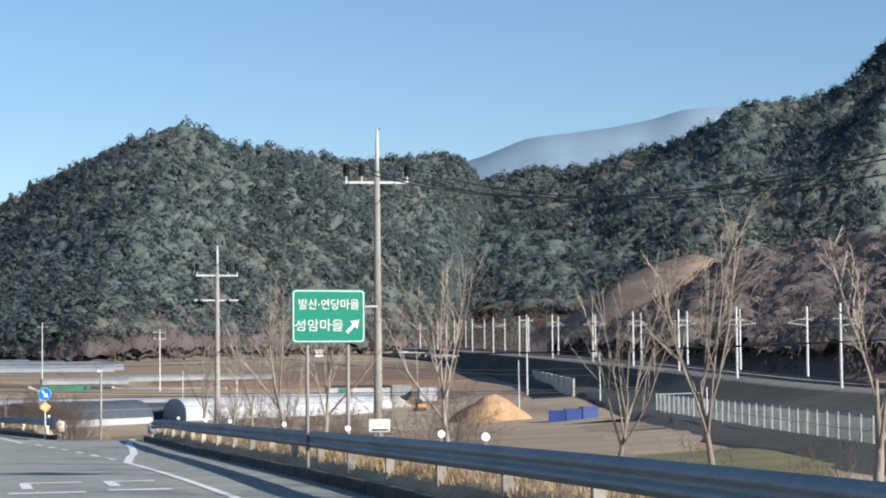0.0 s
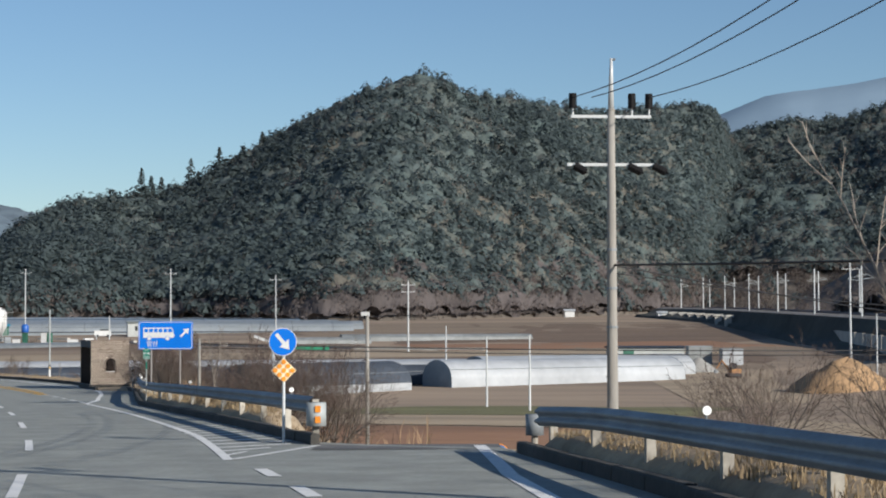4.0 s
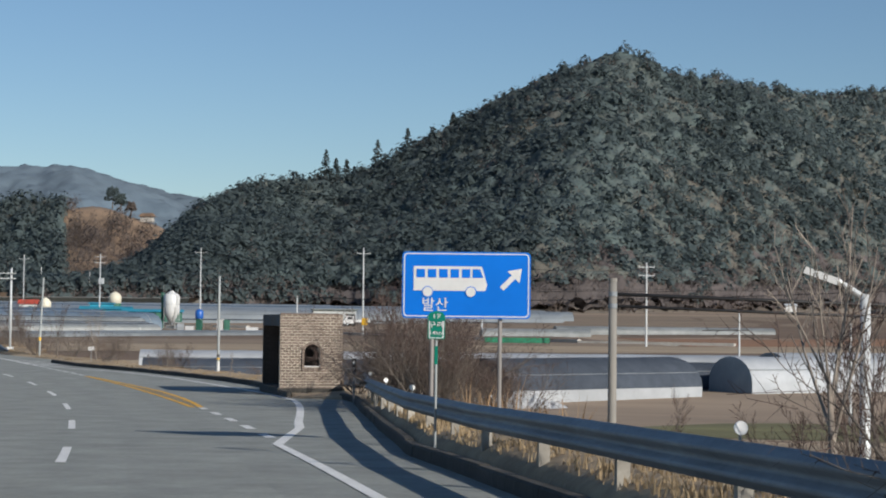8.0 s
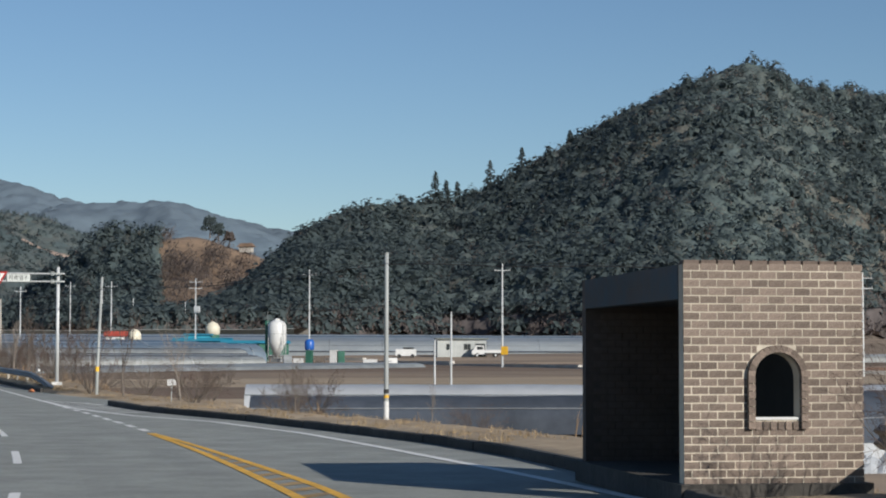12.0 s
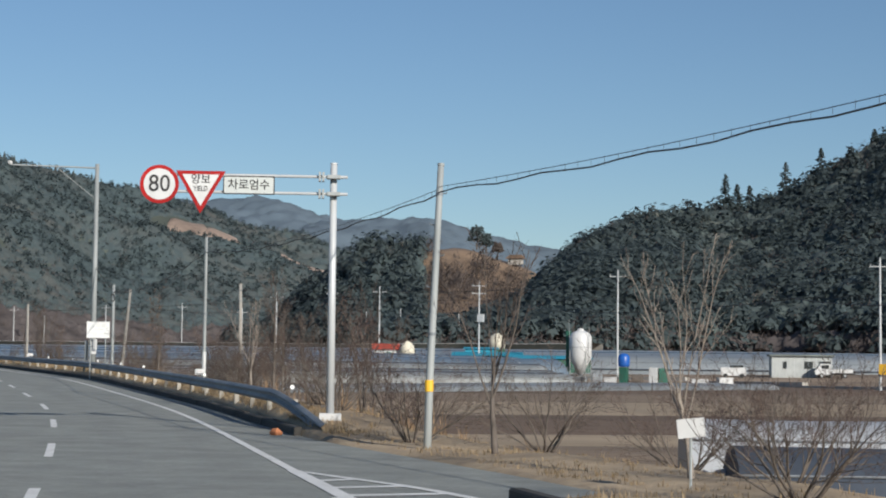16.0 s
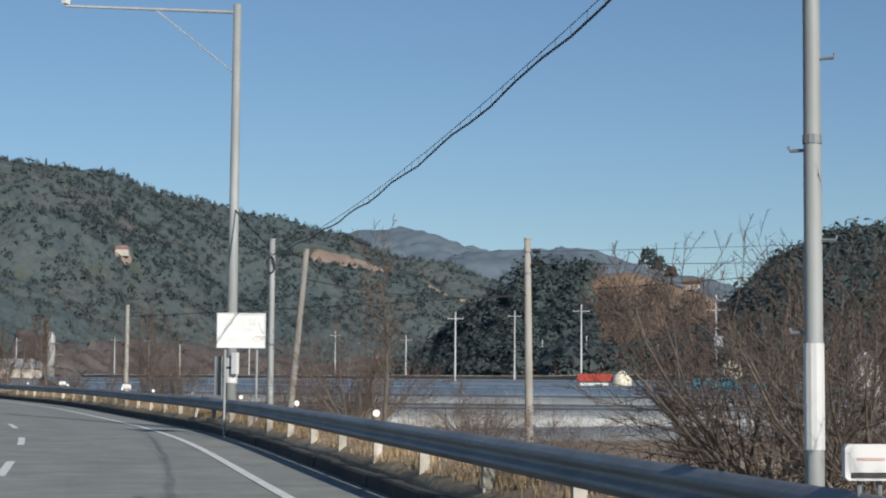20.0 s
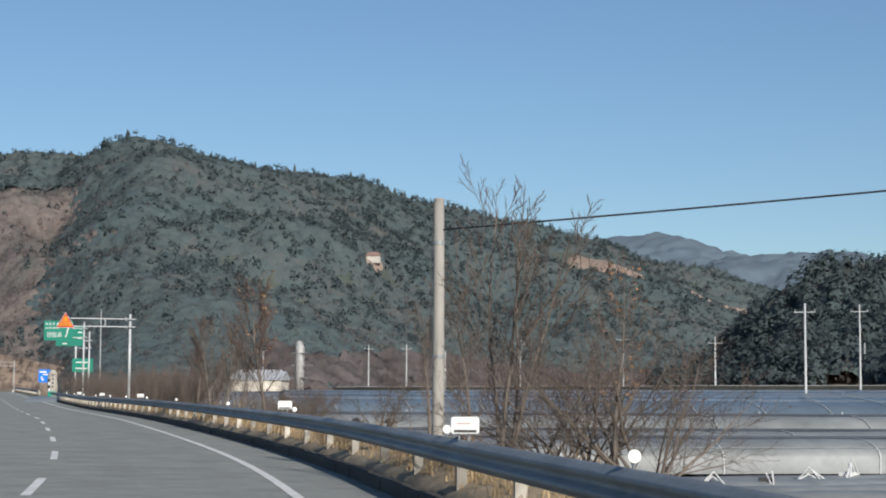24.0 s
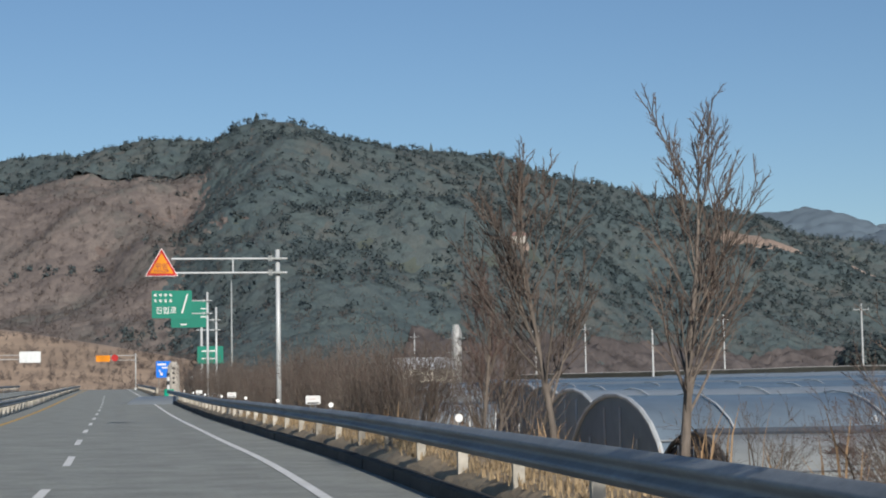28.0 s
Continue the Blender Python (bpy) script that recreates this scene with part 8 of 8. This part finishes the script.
ONE, TWO = ((0.9, 2.2),), ((0.6, 2.2), (1.7, 2.2))
for tp, arms, box in (((-51, 340.8, 7.5), TWO, None), ((-142.3, 424.1, 12.5), ONE, None), ((-83.8, 396, 10.1), ONE, None),
                      ((-100.3, 382.2, 10.95), ONE, (2.3, (0.9, 0.3, 1.1), DELIN_YELLOW, "yellow meter box")), ((-193, 458, 12.3), ONE, None), ((-222.6, 501, 14.1), ONE, None), ((-209, 453, 11.3), ONE, None),
                      ((-166.8, 435.5, 11.7), TWO, (8.2, (0.9, 0.6, 1.1), STEEL_PALE, "grey transformer")), ((13, 297, 8.6), ONE, None), 
                      ((-255, 525, 11.5), ONE, None), ((-290, 560, 14), ONE, None), ((-330, 590, 15), ONE, None), ((-365, 600, 15), ONE, None), ((-262, 600, 13.5), (), None),
                      ((-235, 560, 12.5), (), None), ((-215, 545, 11), (), None), ((-300, 520, 10), (), None), ((-405, 640, 17), ONE, None), ((-455, 660, 18), ONE, None)):
    far_pole(tp, field_z(tp[0], tp[1]), arms, "pale concrete power pole in the fields" + (" with a " + box[3] if box else ""), box)
for tp in ((-76.4, 265.8, 1.7), (-74.9, 255.9, -0.4), (-20.5, 188, -0.2), (-24.5, 196, -0.4), (-33, 240, 0.5), (8.9, 226, 1.5), (20.2, 246, 2.6), (23.5, 170, -1.0)):
    far_pole(tp, field_z(tp[0], tp[1]), (), "thin grey pole standing in the fields", r=0.09)
for a, b, sg in (((-83.8, 396, 9.2), (-51, 340.8, 6.7), 0.8), ((-142.3, 424.1, 11.7), (-100.3, 382.2, 10.2), 1.0), ((-193, 458, 11.6), (-142.3, 424.1, 11.7), 1.0), ((-76.4, 265.8, 1.6), (-20, 236, 2.2), 0.5),
                 ((-166.8, 435.5, 9.5), (-91.3, 300, 3.2), 1.5), ((-91.3, 300, 3.2), (-76.4, 265.8, 1.6), 0.3)):
    wire(a, b, sg, 0.03, "thin power line across the fields")


lm = thing("slender_mast", (-292.3, 435.5, 1.4), "slender grey steel mast standing by the junction", "mast")
Geo().tube([(0, 0, -0.5), (0, 0, 10.6)], [0.1, 0.06], 8).ob("mast", STEEL_POLE, lm, smooth=True)
Geo().tube([(0, 0, 10.6), (0, 0, 10.9)], 0.03, 6).ob("tip", STEEL_POLE, lm)


# ---- bare trees and shrubs ----
def limb(geos, p, d, length, r, level, rng_, spec):
    """One branch as a bent tapering tube, and the branches it bears; the last ones are pointed twigs."""
    last = level >= spec["levels"]
    n = 1 if last else (6, 4, 2)[min(level, 2)]
    pts, rad = [p.copy()], [r]
    q = p.copy()
    step = length / n
    for i in range(n):
        up = spec["up"] if level else 0.05
        d = (d + Vector((rng_.uniform(-1, 1), rng_.uniform(-1, 1), rng_.uniform(-0.6, 0.8))) * spec["bend"] + Vector((0, 0, up * 0.3))).normalized()
        q = q + d * step
        pts.append(q.copy())
        rad.append(max(spec["least"], r * (1 - (i + 1) / n * spec["taper"])))
    if last:
        e1 = d.cross(Vector((0.3, 0.5, 0.8))).normalized() * r
        e2 = d.cross(e1)
        a = pts[0]
        geos[2].add([a + e1, a - e1 * 0.5 + e2 * 0.87, a - e1 * 0.5 - e2 * 0.87, pts[1]], [(0, 1, 3), (1, 2, 3), (2, 0, 3)])
        return pts
    geos[min(level, 2)].tube(pts, rad, (7, 4, 3)[min(level, 2)], cap=level == 0)
    kids = spec["kids"][level]
    for k in range(kids):
        u = spec["from"][level] + (1 - spec["from"][level]) * (k + rng_.random()) / kids
        f = u * n
        i = min(n - 1, int(f))
        c = pts[i].lerp(pts[i + 1], f - i)
        a = rng_.uniform(0, 6.283)
        base = (pts[i + 1] - pts[i]).normalized()
        sd = base.cross(Vector((math.cos(a), math.sin(a), 0.3))).normalized()
        ang = spec["angle"][level] * rng_.uniform(0.7, 1.3)
        dd = base * math.cos(ang) + sd * math.sin(ang)
        limb(geos, c, dd, length * spec["ratio"][level] * (1.12 - spec.get("cone", 0.55) * u) * rng_.uniform(0.7, 1.25), max(spec["least"], rad[i] * spec["thin"]), level + 1, rng_, spec)
    return pts


SPECS = {
    # pruned vase-shaped street tree: a short trunk, long rising limbs, straight shoots
    "vase": dict(least=0.0042, up=0.36, bend=0.12, taper=0.78, levels=3, kids=(7, 7, 4), angle=(0.46, 0.5, 0.6), ratio=(1.7, 0.34, 0.5), thin=0.56, **{"from": (0.5, 0.25, 0.2)}, trunk=0.36, stems=1),
    # open tree with fine twigs all the way up
    "tall": dict(least=0.004, up=0.42, bend=0.1, taper=0.95, levels=3, kids=(26, 6, 4), angle=(0.6, 0.6, 0.7), ratio=(0.3, 0.45, 0.5), thin=0.36, **{"from": (0.26, 0.2, 0.2)}, trunk=0.98, stems=1),
    # spreading many-stemmed shrub
    "bush": dict(least=0.0042, up=0.16, bend=0.2, taper=0.85, levels=3, kids=(8, 6, 4), angle=(0.65, 0.7, 0.8), ratio=(0.55, 0.5, 0.5), thin=0.45, **{"from": (0.2, 0.15, 0.15)}, trunk=0.85, stems=9),
    # dense thicket of thin upright canes
    "canes": dict(least=0.0065, up=0.2, bend=0.13, taper=0.88, levels=2, kids=(8, 4), angle=(0.5, 0.7), ratio=(0.38, 0.5), thin=0.5, **{"from": (0.25, 0.15)}, trunk=0.92, stems=22),
    # upright tree with a dense, twiggy, brush-like crown
    "crown": dict(least=0.0062, up=0.5, bend=0.1, taper=0.92, levels=3, kids=(29, 10, 5), angle=(0.62, 0.55, 0.6), ratio=(0.5, 0.42, 0.5), thin=0.42, cone=0.6, **{"from": (0.2, 0.2, 0.15)}, trunk=0.92, stems=1),
    # forked tree with a few rising stems
    "fork": dict(least=0.0042, up=0.45, bend=0.11, taper=0.85, levels=3, kids=(9, 7, 5), angle=(0.5, 0.6, 0.7), ratio=(0.4, 0.42, 0.5), thin=0.45, **{"from": (0.28, 0.2, 0.2)}, trunk=0.85, stems=4),
}
TEMPLATES = {}


def make_plant(kind, h, bark, twig, label, name, category, group, seed, leaves=0, r=None, spread=1.0):
    """A plant of height h at the origin."""
    rng_ = random.Random(seed)
    sp = SPECS[kind]
    geos = [Geo(), Geo(), Geo()]
    tops = []
    for k in range(sp["stems"]):
        a = 6.283 * k / sp["stems"] + rng_.uniform(-0.4, 0.4)
        lean = {"vase": 0.03, "tall": 0.02, "crown": 0.04, "bush": 1.15, "canes": 0.35, "fork": 0.28}[kind] * rng_.uniform(0.4, 1.2) * spread
        p0 = Vector((math.cos(a), math.sin(a), 0)) * ({"canes": 0.6, "bush": 0.12}.get(kind, 0.05) * rng_.random()) * (h / 2.5)
        p0.z = -0.15
        d = Vector((math.cos(a) * lean, math.sin(a) * lean, 1)).normalized()
        rr = r or {"vase": 0.0145, "tall": 0.014, "crown": 0.016, "bush": 0.011, "canes": 0.0065, "fork": 0.0078}[kind] * h
        tops += limb(geos, p0, d, h * sp["trunk"] * rng_.uniform(0.8, 1.05), rr * rng_.uniform(0.75, 1.1), 0, rng_, sp)
    zmax = max(v[2] for g in geos for v in g.v)
    for g in geos:
        g.v = [(x * h / zmax * 1.0, y * h / zmax, z * h / zmax) for x, y, z in g.v]
    e = thing(name, (0, 0, -60), label, category, group)
    geos[0].ob("trunk" if sp["stems"] == 1 else "stem_clump", bark, e, smooth=True)
    geos[1].ob("branchwork", bark, e, smooth=True)
    tagged(geos[2].ob("twig_crown", twig, e), kind="stuff")
    if leaves:
        g = Geo()
        src = geos[2].v
        for _ in range(leaves):
            c = Vector(src[rng_.randrange(len(src))])
            s_ = rng_.uniform(0.025, 0.05)
            a = Vector((rng_.uniform(-1, 1), rng_.uniform(-1, 1), rng_.uniform(-1, 0.2))).normalized() * s_
            b = a.cross(Vector((rng_.uniform(-1, 1), rng_.uniform(-1, 1), 1))).normalized() * s_ * 0.6
            g.add([c, c + a + b, c + a * 2, c + a - b], [(0, 1, 2, 3)])
        g.ob("leaves", DRY_LEAF, e, "withered brown leaves")
    return e


def plant(kind, s, o, above, bark="g", leaves=0, seed=0, xy=None, sunk=0.0):
    """Puts a plant on the verge, its top that much above the road."""
    z = verge_z(s, o) - sunk
    above += 0.35 if kind == "bush" else 0.0
    p = road(s, o)
    h = max(0.8, p.z + above - z)
    key = (kind, bark, leaves > 0, seed % 3)
    if key not in TEMPLATES:
        labels = {"vase": "bare pruned roadside tree with rising forked limbs", "tall": "slender bare tree with fine upright twigs", "bush": "leafless spreading shrub with dark tangled stems",
                  "canes": "dense thicket of reddish leafless canes", "crown": "bare brown tree with a broad twiggy crown", "fork": "bare many-stemmed tree with thin twigs"}
        tint = {"g": "", "p": ", pale bark", "r": ", reddish twigs"}[bark]
        TEMPLATES[key] = (make_plant(kind, 4.0, BARK_PALE if bark == "p" else BARK, TWIG_RED if bark == "r" else TWIG if bark == "g" else BARK_PALE, labels[kind] + tint + (", dry leaves" if leaves else ""),
                                     "bare_tree" if kind in ("vase", "tall", "fork", "crown") else "shrub", "tree" if kind in ("vase", "tall", "fork", "crown") else "shrub",
                                     "roadside trees" if kind in ("vase", "tall", "fork", "crown") else "roadside shrubs", 100 + 7 * (seed % 3) + len(TEMPLATES), leaves), [0])
    tpl, used = TEMPLATES[key]
    k = h / 4.0
    wide = k * random.uniform(0.9, 1.12)
    m = pose(p.x, p.y, z, 0, 0, random.uniform(0, 360)) @ Matrix.Diagonal((wide, wide, k, 1))
    if not used[0]:
        used[0] = 1
        tpl.matrix_basis = m
        return tpl
    t = tpl.scale
    return copy_thing(tpl, m @ Matrix.Diagonal((1 / t.x, 1 / t.y, 1 / t.z, 1)))


# young trees along the first rail
for i, (s, o, a) in enumerate(((27.9, 5.5, 3.9), (45.3, 5.7, 4.85), (50.5, 5.9, 3.7), (61.4, 6.2, 3.75), (18.9, 6.2, 3.6), (40.4, 5.7, 4.0), (56.4, 6.3, 3.1), (66.5, 9.0, 3.4), (14.9, 6.2, 3.4), (25.7, 7.4, 3.3), (72.7, 11.5, 3.9))):
    plant("vase", s, o, a, "p", seed=i)
for i, (s, o, a) in enumerate(((32.0, 6.6, 1.5), (45.6, 9, 1.7), (67, 8.5, 1.6), (74, 9.5, 1.8), (78, 10.5, 1.5), (22, 8.3, 0.9), (58, 8.0, 1.3), (70, 12, 2.0), (63.5, 9.5, 1.5), (53.5, 9, 1.3), (48.5, 8.2, 1.2))):
    plant("bush", s, o, a, "r" if i % 2 else "g", seed=i)
# thicket beside the island rail
for i in range(9):
    plant("bush", random.uniform(98, 107.5), random.uniform(5.6, 7.4), random.uniform(1.1, 2.2), "r" if i % 2 else "g", seed=i)
for i, (s, o, a) in enumerate(((107.4, 6.6, 2.9), (104.5, 6.4, 2.7), (101.0, 7.2, 2.4), (98.5, 6.6, 2.2))):
    plant("fork", s, o, a, "r", seed=i)
plant("vase", 108.5, 5.0, 2.95, "p", seed=2)
for i, (s, o, a) in enumerate(((112.5, 7.2, 2.4), (115.5, 8.0, 2.0), (118.5, 8.6, 1.6), (122.0, 7.6, 1.2))):
    plant("tall" if i % 2 else "fork", s, o, a, "r", seed=i)
plant("bush", 121, 9.0, 0.4, "g", seed=1)
# shrubs round the bus shelter
for i in range(11):
    s = random.uniform(144.5, 156)
    plant("bush", s, RIGHT(s) + random.uniform(1.6, 4.2), random.uniform(1.2, 2.4), "g" if i % 3 else "r", seed=i)
for i, (s, o, a) in enumerate(((150.4, 8.5, 2.3), (152.5, 9.4, 1.9), (148.4, 8.2, 2.5), (154.0, 9.2, 1.4), (145.0, 8.0, 2.6), (159.6, 8.9, 1.9))):
    plant("bush", s, o, a, "r" if i % 2 else "g", seed=i)
for i, (s, o, a) in enumerate(((149.6, 8.6, 3.0), (144.5, 8.4, 3.2), (146.6, 9.4, 2.9))):
    plant("fork", s, o, a, "r", seed=i)
for i, (s, o, a) in enumerate(((147.6, 8.0, 3.5), (149.8, 8.6, 3.7), (151.9, 8.9, 3.8), (153.4, 9.6, 3.3), (155.2, 8.9, 2.9), (157.4, 9.4, 2.4), (150.6, 9.8, 3.5), (148.6, 9.2, 3.2))):
    plant("bush" if i % 2 else "fork", s, o, a, "r", seed=i)
# island beyond the stop
for i, (s, o, a) in enumerate(((203, 9.6, 1.5), (208.5, 9.7, 1.1), (215, 7.6, 1.7), (219, 9, 1.7), (231.8, 5.9, 2.0), (230, 8.2, 1.9), (240.8, 5.7, 2.5), (246.6, 6.2, 2.6), (260, 6.6, 1.9), (268, 6.5, 2.9), (269.5, 7.2, 2.6), (266.3, 6.8, 2.3), (276, 6.8, 1.0), (281, 6.6, 1.2), (284, 7.2, 1.0), (293, 6.6, 1.1), (225, 9.5, 1.4), (213, 11.5, 1.0),
                               (272, 8.5, 1.5), (264, 7.4, 1.8), (193, 12, 0.5), (248.5, 6.8, 2.0), (236, 7.0, 1.6))):
    plant("bush", s, o, a, "r" if i % 2 == 0 else "g", seed=i)
for i, (s, o, a, b, k) in enumerate(((220.2, 7.9, 3.7, "p", "vase"), (228.2, 6.8, 4.3, "g", "vase"), (241.5, 6.4, 3.6, "r", "fork"), (247, 5.9, 3.6, "g", "fork"), (253.1, 5.7, 4.6, "g", "tall"), (254.2, 6.1, 4.0, "g", "tall"),
                                     (259.6, 5.9, 3.9, "p", "vase"), (279, 11, 4.0, "g", "fork"), (281, 15.6, 5.5, "g", "fork"), (186.5, 9.0, 1.4, "p", "tall"), (206, 9.6, 2.0, "p", "tall"))):
    plant(k, s, o, a, b, seed=i)
plant("tall", 287.7, 6.0, 5.0, "g", leaves=130, seed=0)
for i, (s, o, a) in enumerate(((267.0, 6.6, 3.0), (264.8, 6.7, 2.6), (295.2, 6.6, 3.0), (297.4, 7.2, 2.6))):
    plant("bush", s, o, a, "g" if i % 3 else "r", seed=i)
# along the long rail
for i, (s, o, a) in enumerate(((298, 7, 1.6), (302, 7.4, 2.0), (345, 5.8, 1.7), (332, 6.6, 1.9), (326.8, 6.6, 2.6), (308, 8, 1.3), (304.5, 6.4, 1.8), (316, 7.5, 1.5), (328.5, 6.2, 2.4), (377, 7.8, 1.4), (285, 8, 1.4), (290, 8, 1.3))):
    plant("bush", s, o, a, "r" if i % 2 else "g", seed=i)
plant("fork", 329.0, 5.2, 4.9, "g", seed=1)
plant("bush", 329.6, 5.8, 2.2, "r", seed=2)
plant("tall", 327.0, 6.2, 3.4, "g", leaves=130, seed=1)
plant("tall", 361.7, 11.7, 5.7, "g", seed=2)
plant("tall", 337.5, 5.5, 3.3, "g", seed=1)
for i, (s, o, a, k, b, l) in enumerate(((366.7, 5.8, 5.5, "crown", "r", 3), (372.2, 5.6, 3.3, "tall", "g", 0), (378.4, 5.6, 4.7, "crown", "g", 0), (385.2, 5.8, 4.9, "crown", "g", 0), (390.2, 5.6, 3.6, "crown", "r", 0),
                                        (397, 7.2, 3.4, "crown", "g", 0))):
    plant(k, s, o, a, b, leaves=60 * l, seed=i)
for i, (s, o, a) in enumerate(((373.6, 6.4, 1.5), (375.6, 7.4, 1.1), (383, 8.0, 1.0), (361.5, 6.0, 1.7), (360.2, 6.3, 1.6), (363.5, 6.6, 1.4), (358.8, 6.2, 1.4), (371.5, 7.0, 1.3))):
    plant("bush", s, o, a, "r" if i % 2 else "g", seed=i)
for i in range(26):
    plant("canes", random.uniform(400, 430), random.uniform(5.9, 9.4), random.uniform(1.5, 3.2), "r" if i % 3 else "g", seed=i)
for i in range(46):
    s = 428 + 92 * random.random()
    plant("canes", s, random.uniform(5.6, 10), random.uniform(2.0, 4.0), "r" if i % 3 else "g", seed=i, sunk=0.3)
for i in range(14):
    plant("canes", random.uniform(440, 600), random.uniform(-26, -19), random.uniform(1.5, 3.2), "r", seed=i)

# dry grass on the verge: tufts of thin blades
def blades(name, places, hmin, hmax, material, label, per=8, width=0.007):
    g_v, g_f = [], []
    for p in places:
        k = random.uniform(hmin, hmax)
        for _ in range(per):
            a = random.uniform(0, 6.283)
            c = p + Vector((random.uniform(-0.12, 0.12), random.uniform(-0.12, 0.12), -0.03))
            h = k * random.uniform(0.5, 1.2)
            lean = Vector((math.cos(a), math.sin(a), 0)) * h * random.uniform(0.1, 0.7)
            w = Vector((-math.sin(a), math.cos(a), 0)) * width * random.uniform(0.7, 1.6)
            n = len(g_v)
            mid = c + lean * 0.35 + Vector((0, 0, h * 0.6))
            g_v += [tuple(c - w), tuple(c + w), tuple(mid + w * 0.7), tuple(mid - w * 0.7), tuple(c + lean + Vector((0, 0, h)))]
            g_f += [(n, n + 1, n + 2, n + 3), (n + 3, n + 2, n + 4)]
    me = bpy.data.meshes.new(name)
    me.from_pydata(g_v, [], g_f)
    me.materials.append(material)
    return tagged(new(name, me), label, "grass", kind="stuff")


spots = []
for _ in range(7500):
    s = random.uniform(-5, 430)
    if not (78 < s < 87 or 152 < s < 233):
        o = RIGHT(s) + 0.3 + 0.9 * random.random() ** 1.2
        p = road(s, o)
        spots.append(Vector((p.x, p.y, verge_z(s, o))))
blades("dry_grass", spots, 0.07, 0.2, STRAW, "dense dry yellow grass under the guardrail", per=8, width=0.008)
spots = []
for _ in range(9000):
    s = random.uniform(-5, 430)
    o = RIGHT(s) + 0.3 + 3.2 * random.random() ** 1.6
    if 79 < s < 86:
        continue
    if 156 < s < 164 and o < 13:
        continue
    p = road(s, o)
    if noise.noise(p * 0.3) > -0.1:
        spots.append(Vector((p.x, p.y, verge_z(s, o))))
blades("dry_grass", spots, 0.05, 0.17, STRAW, "tufts of dry yellow grass along the kerb")
spots = []
for _ in range(2600):
    s = random.uniform(85, 430)
    o = RIGHT(s) + random.uniform(2.0, 9.5)
    p = road(s, o)
    if noise.noise(p * 0.2 + Vector((9, 0, 0))) > -0.1 and (not 163 < s < 233 or random.random() < 0.07):
        spots.append(Vector((p.x, p.y, verge_z(s, o))))
blades("tall_weeds", spots, 0.35, 0.9, mat("dry_weeds", (0.3, 0.2, 0.115), (0.2, 0.135, 0.08), 0.9, scale=1, island=0.35), "tall withered weeds on the bank", per=7, width=0.01)

# ---- bricks of the shelter, joined to its walls ----
brick_w, brick_h = 0.2, 0.084
rows = int(H_ / 0.1) + 1
for j in range(rows):
    z = 0.05 + 0.1 * j
    x = -0.002 if j % 2 == 0 else -0.112
    while x < W_:
        a, b = max(0.0, x), min(W_, x + brick_w)
        x += brick_w + 0.016
        spans = [(a, b)]
        hw = 0.0
        if AZ0 - 0.12 < z < AZ1:
            hw = AW + 0.095
        elif AZ1 <= z < AZ1 + AW + 0.13:
            hw = math.sqrt(max(0.0, (AW + 0.1) ** 2 - max(0.0, z - 0.04 - AZ1) ** 2))
        if hw:
            spans = [(a, min(b, AXC - hw)), (max(a, AXC + hw), b)]
        for p, q in spans:
            if q - p > 0.035:
                o = Geo().box((0, 0, 0), (q - p, 0.03, brick_h)).ob("brick", BRICK, near_wall)
                o.location = ((p + q) / 2, 0.009 + random.uniform(-0.002, 0.002), z)
for k in range(15):
    t = math.pi * (k + 0.5) / 15
    o = Geo().box((0, 0, 0), (0.085, 0.1, 0.07)).ob("arch_brick", BRICK, near_wall)
    o.matrix_basis = pose(AXC + (AW + 0.05) * math.cos(t), -0.02, AZ1 + (AW + 0.05) * math.sin(t), 0, -math.degrees(t), 0)
for sgn in (-1, 1):
    for k in range(7):
        o = Geo().box((0, 0, 0), (0.085, 0.1, 0.084)).ob("arch_brick", BRICK, near_wall)
        o.location = (AXC + sgn * (AW + 0.05), -0.02, AZ0 - 0.11 + 0.092 * k + 0.04)
for k in range(6):
    o = Geo().box((0, 0, 0), (0.075, 0.045, 0.1)).ob("sill_brick", BRICK, near_wall)
    o.location = (AXC - 0.2375 + 0.095 * k, 0.0, AZ0 - 0.075)
# faint bricks on the inner face of the far wall, darkened as in shade
g = Geo()
for j in range(rows - 5):
    for i in range(9):
        g.box((0.22 + 0.216 * i + (0.108 if j % 2 else 0), D_ - 0.205, 0.05 + 0.1 * j), (brick_w, 0.03, brick_h))
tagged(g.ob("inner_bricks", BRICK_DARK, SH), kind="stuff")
# the outer face of the back wall and the courses of the parapet
g = Geo()
for j in range(rows):
    z = 0.05 + 0.1 * j
    y = 0.0 if j % 2 == 0 else -0.11
    while y < D_:
        a, b = max(0.0, y), min(D_, y + brick_w)
        y += brick_w + 0.016
        if b - a > 0.03:
            g.box((W_ + 0.004, (a + b) / 2, z), (0.03, b - a, brick_h))
tagged(g.ob("brick_courses", BRICK, SH), kind="stuff")
g = Geo()
x = 0.0
while x < W_ - 0.2:
    g.box((x + 0.105, 0.1, H_ + 0.02), (0.19, 0.2, 0.06))
    x += 0.215
tagged(g.ob("coping", BRICK_DARK, SH), kind="stuff")
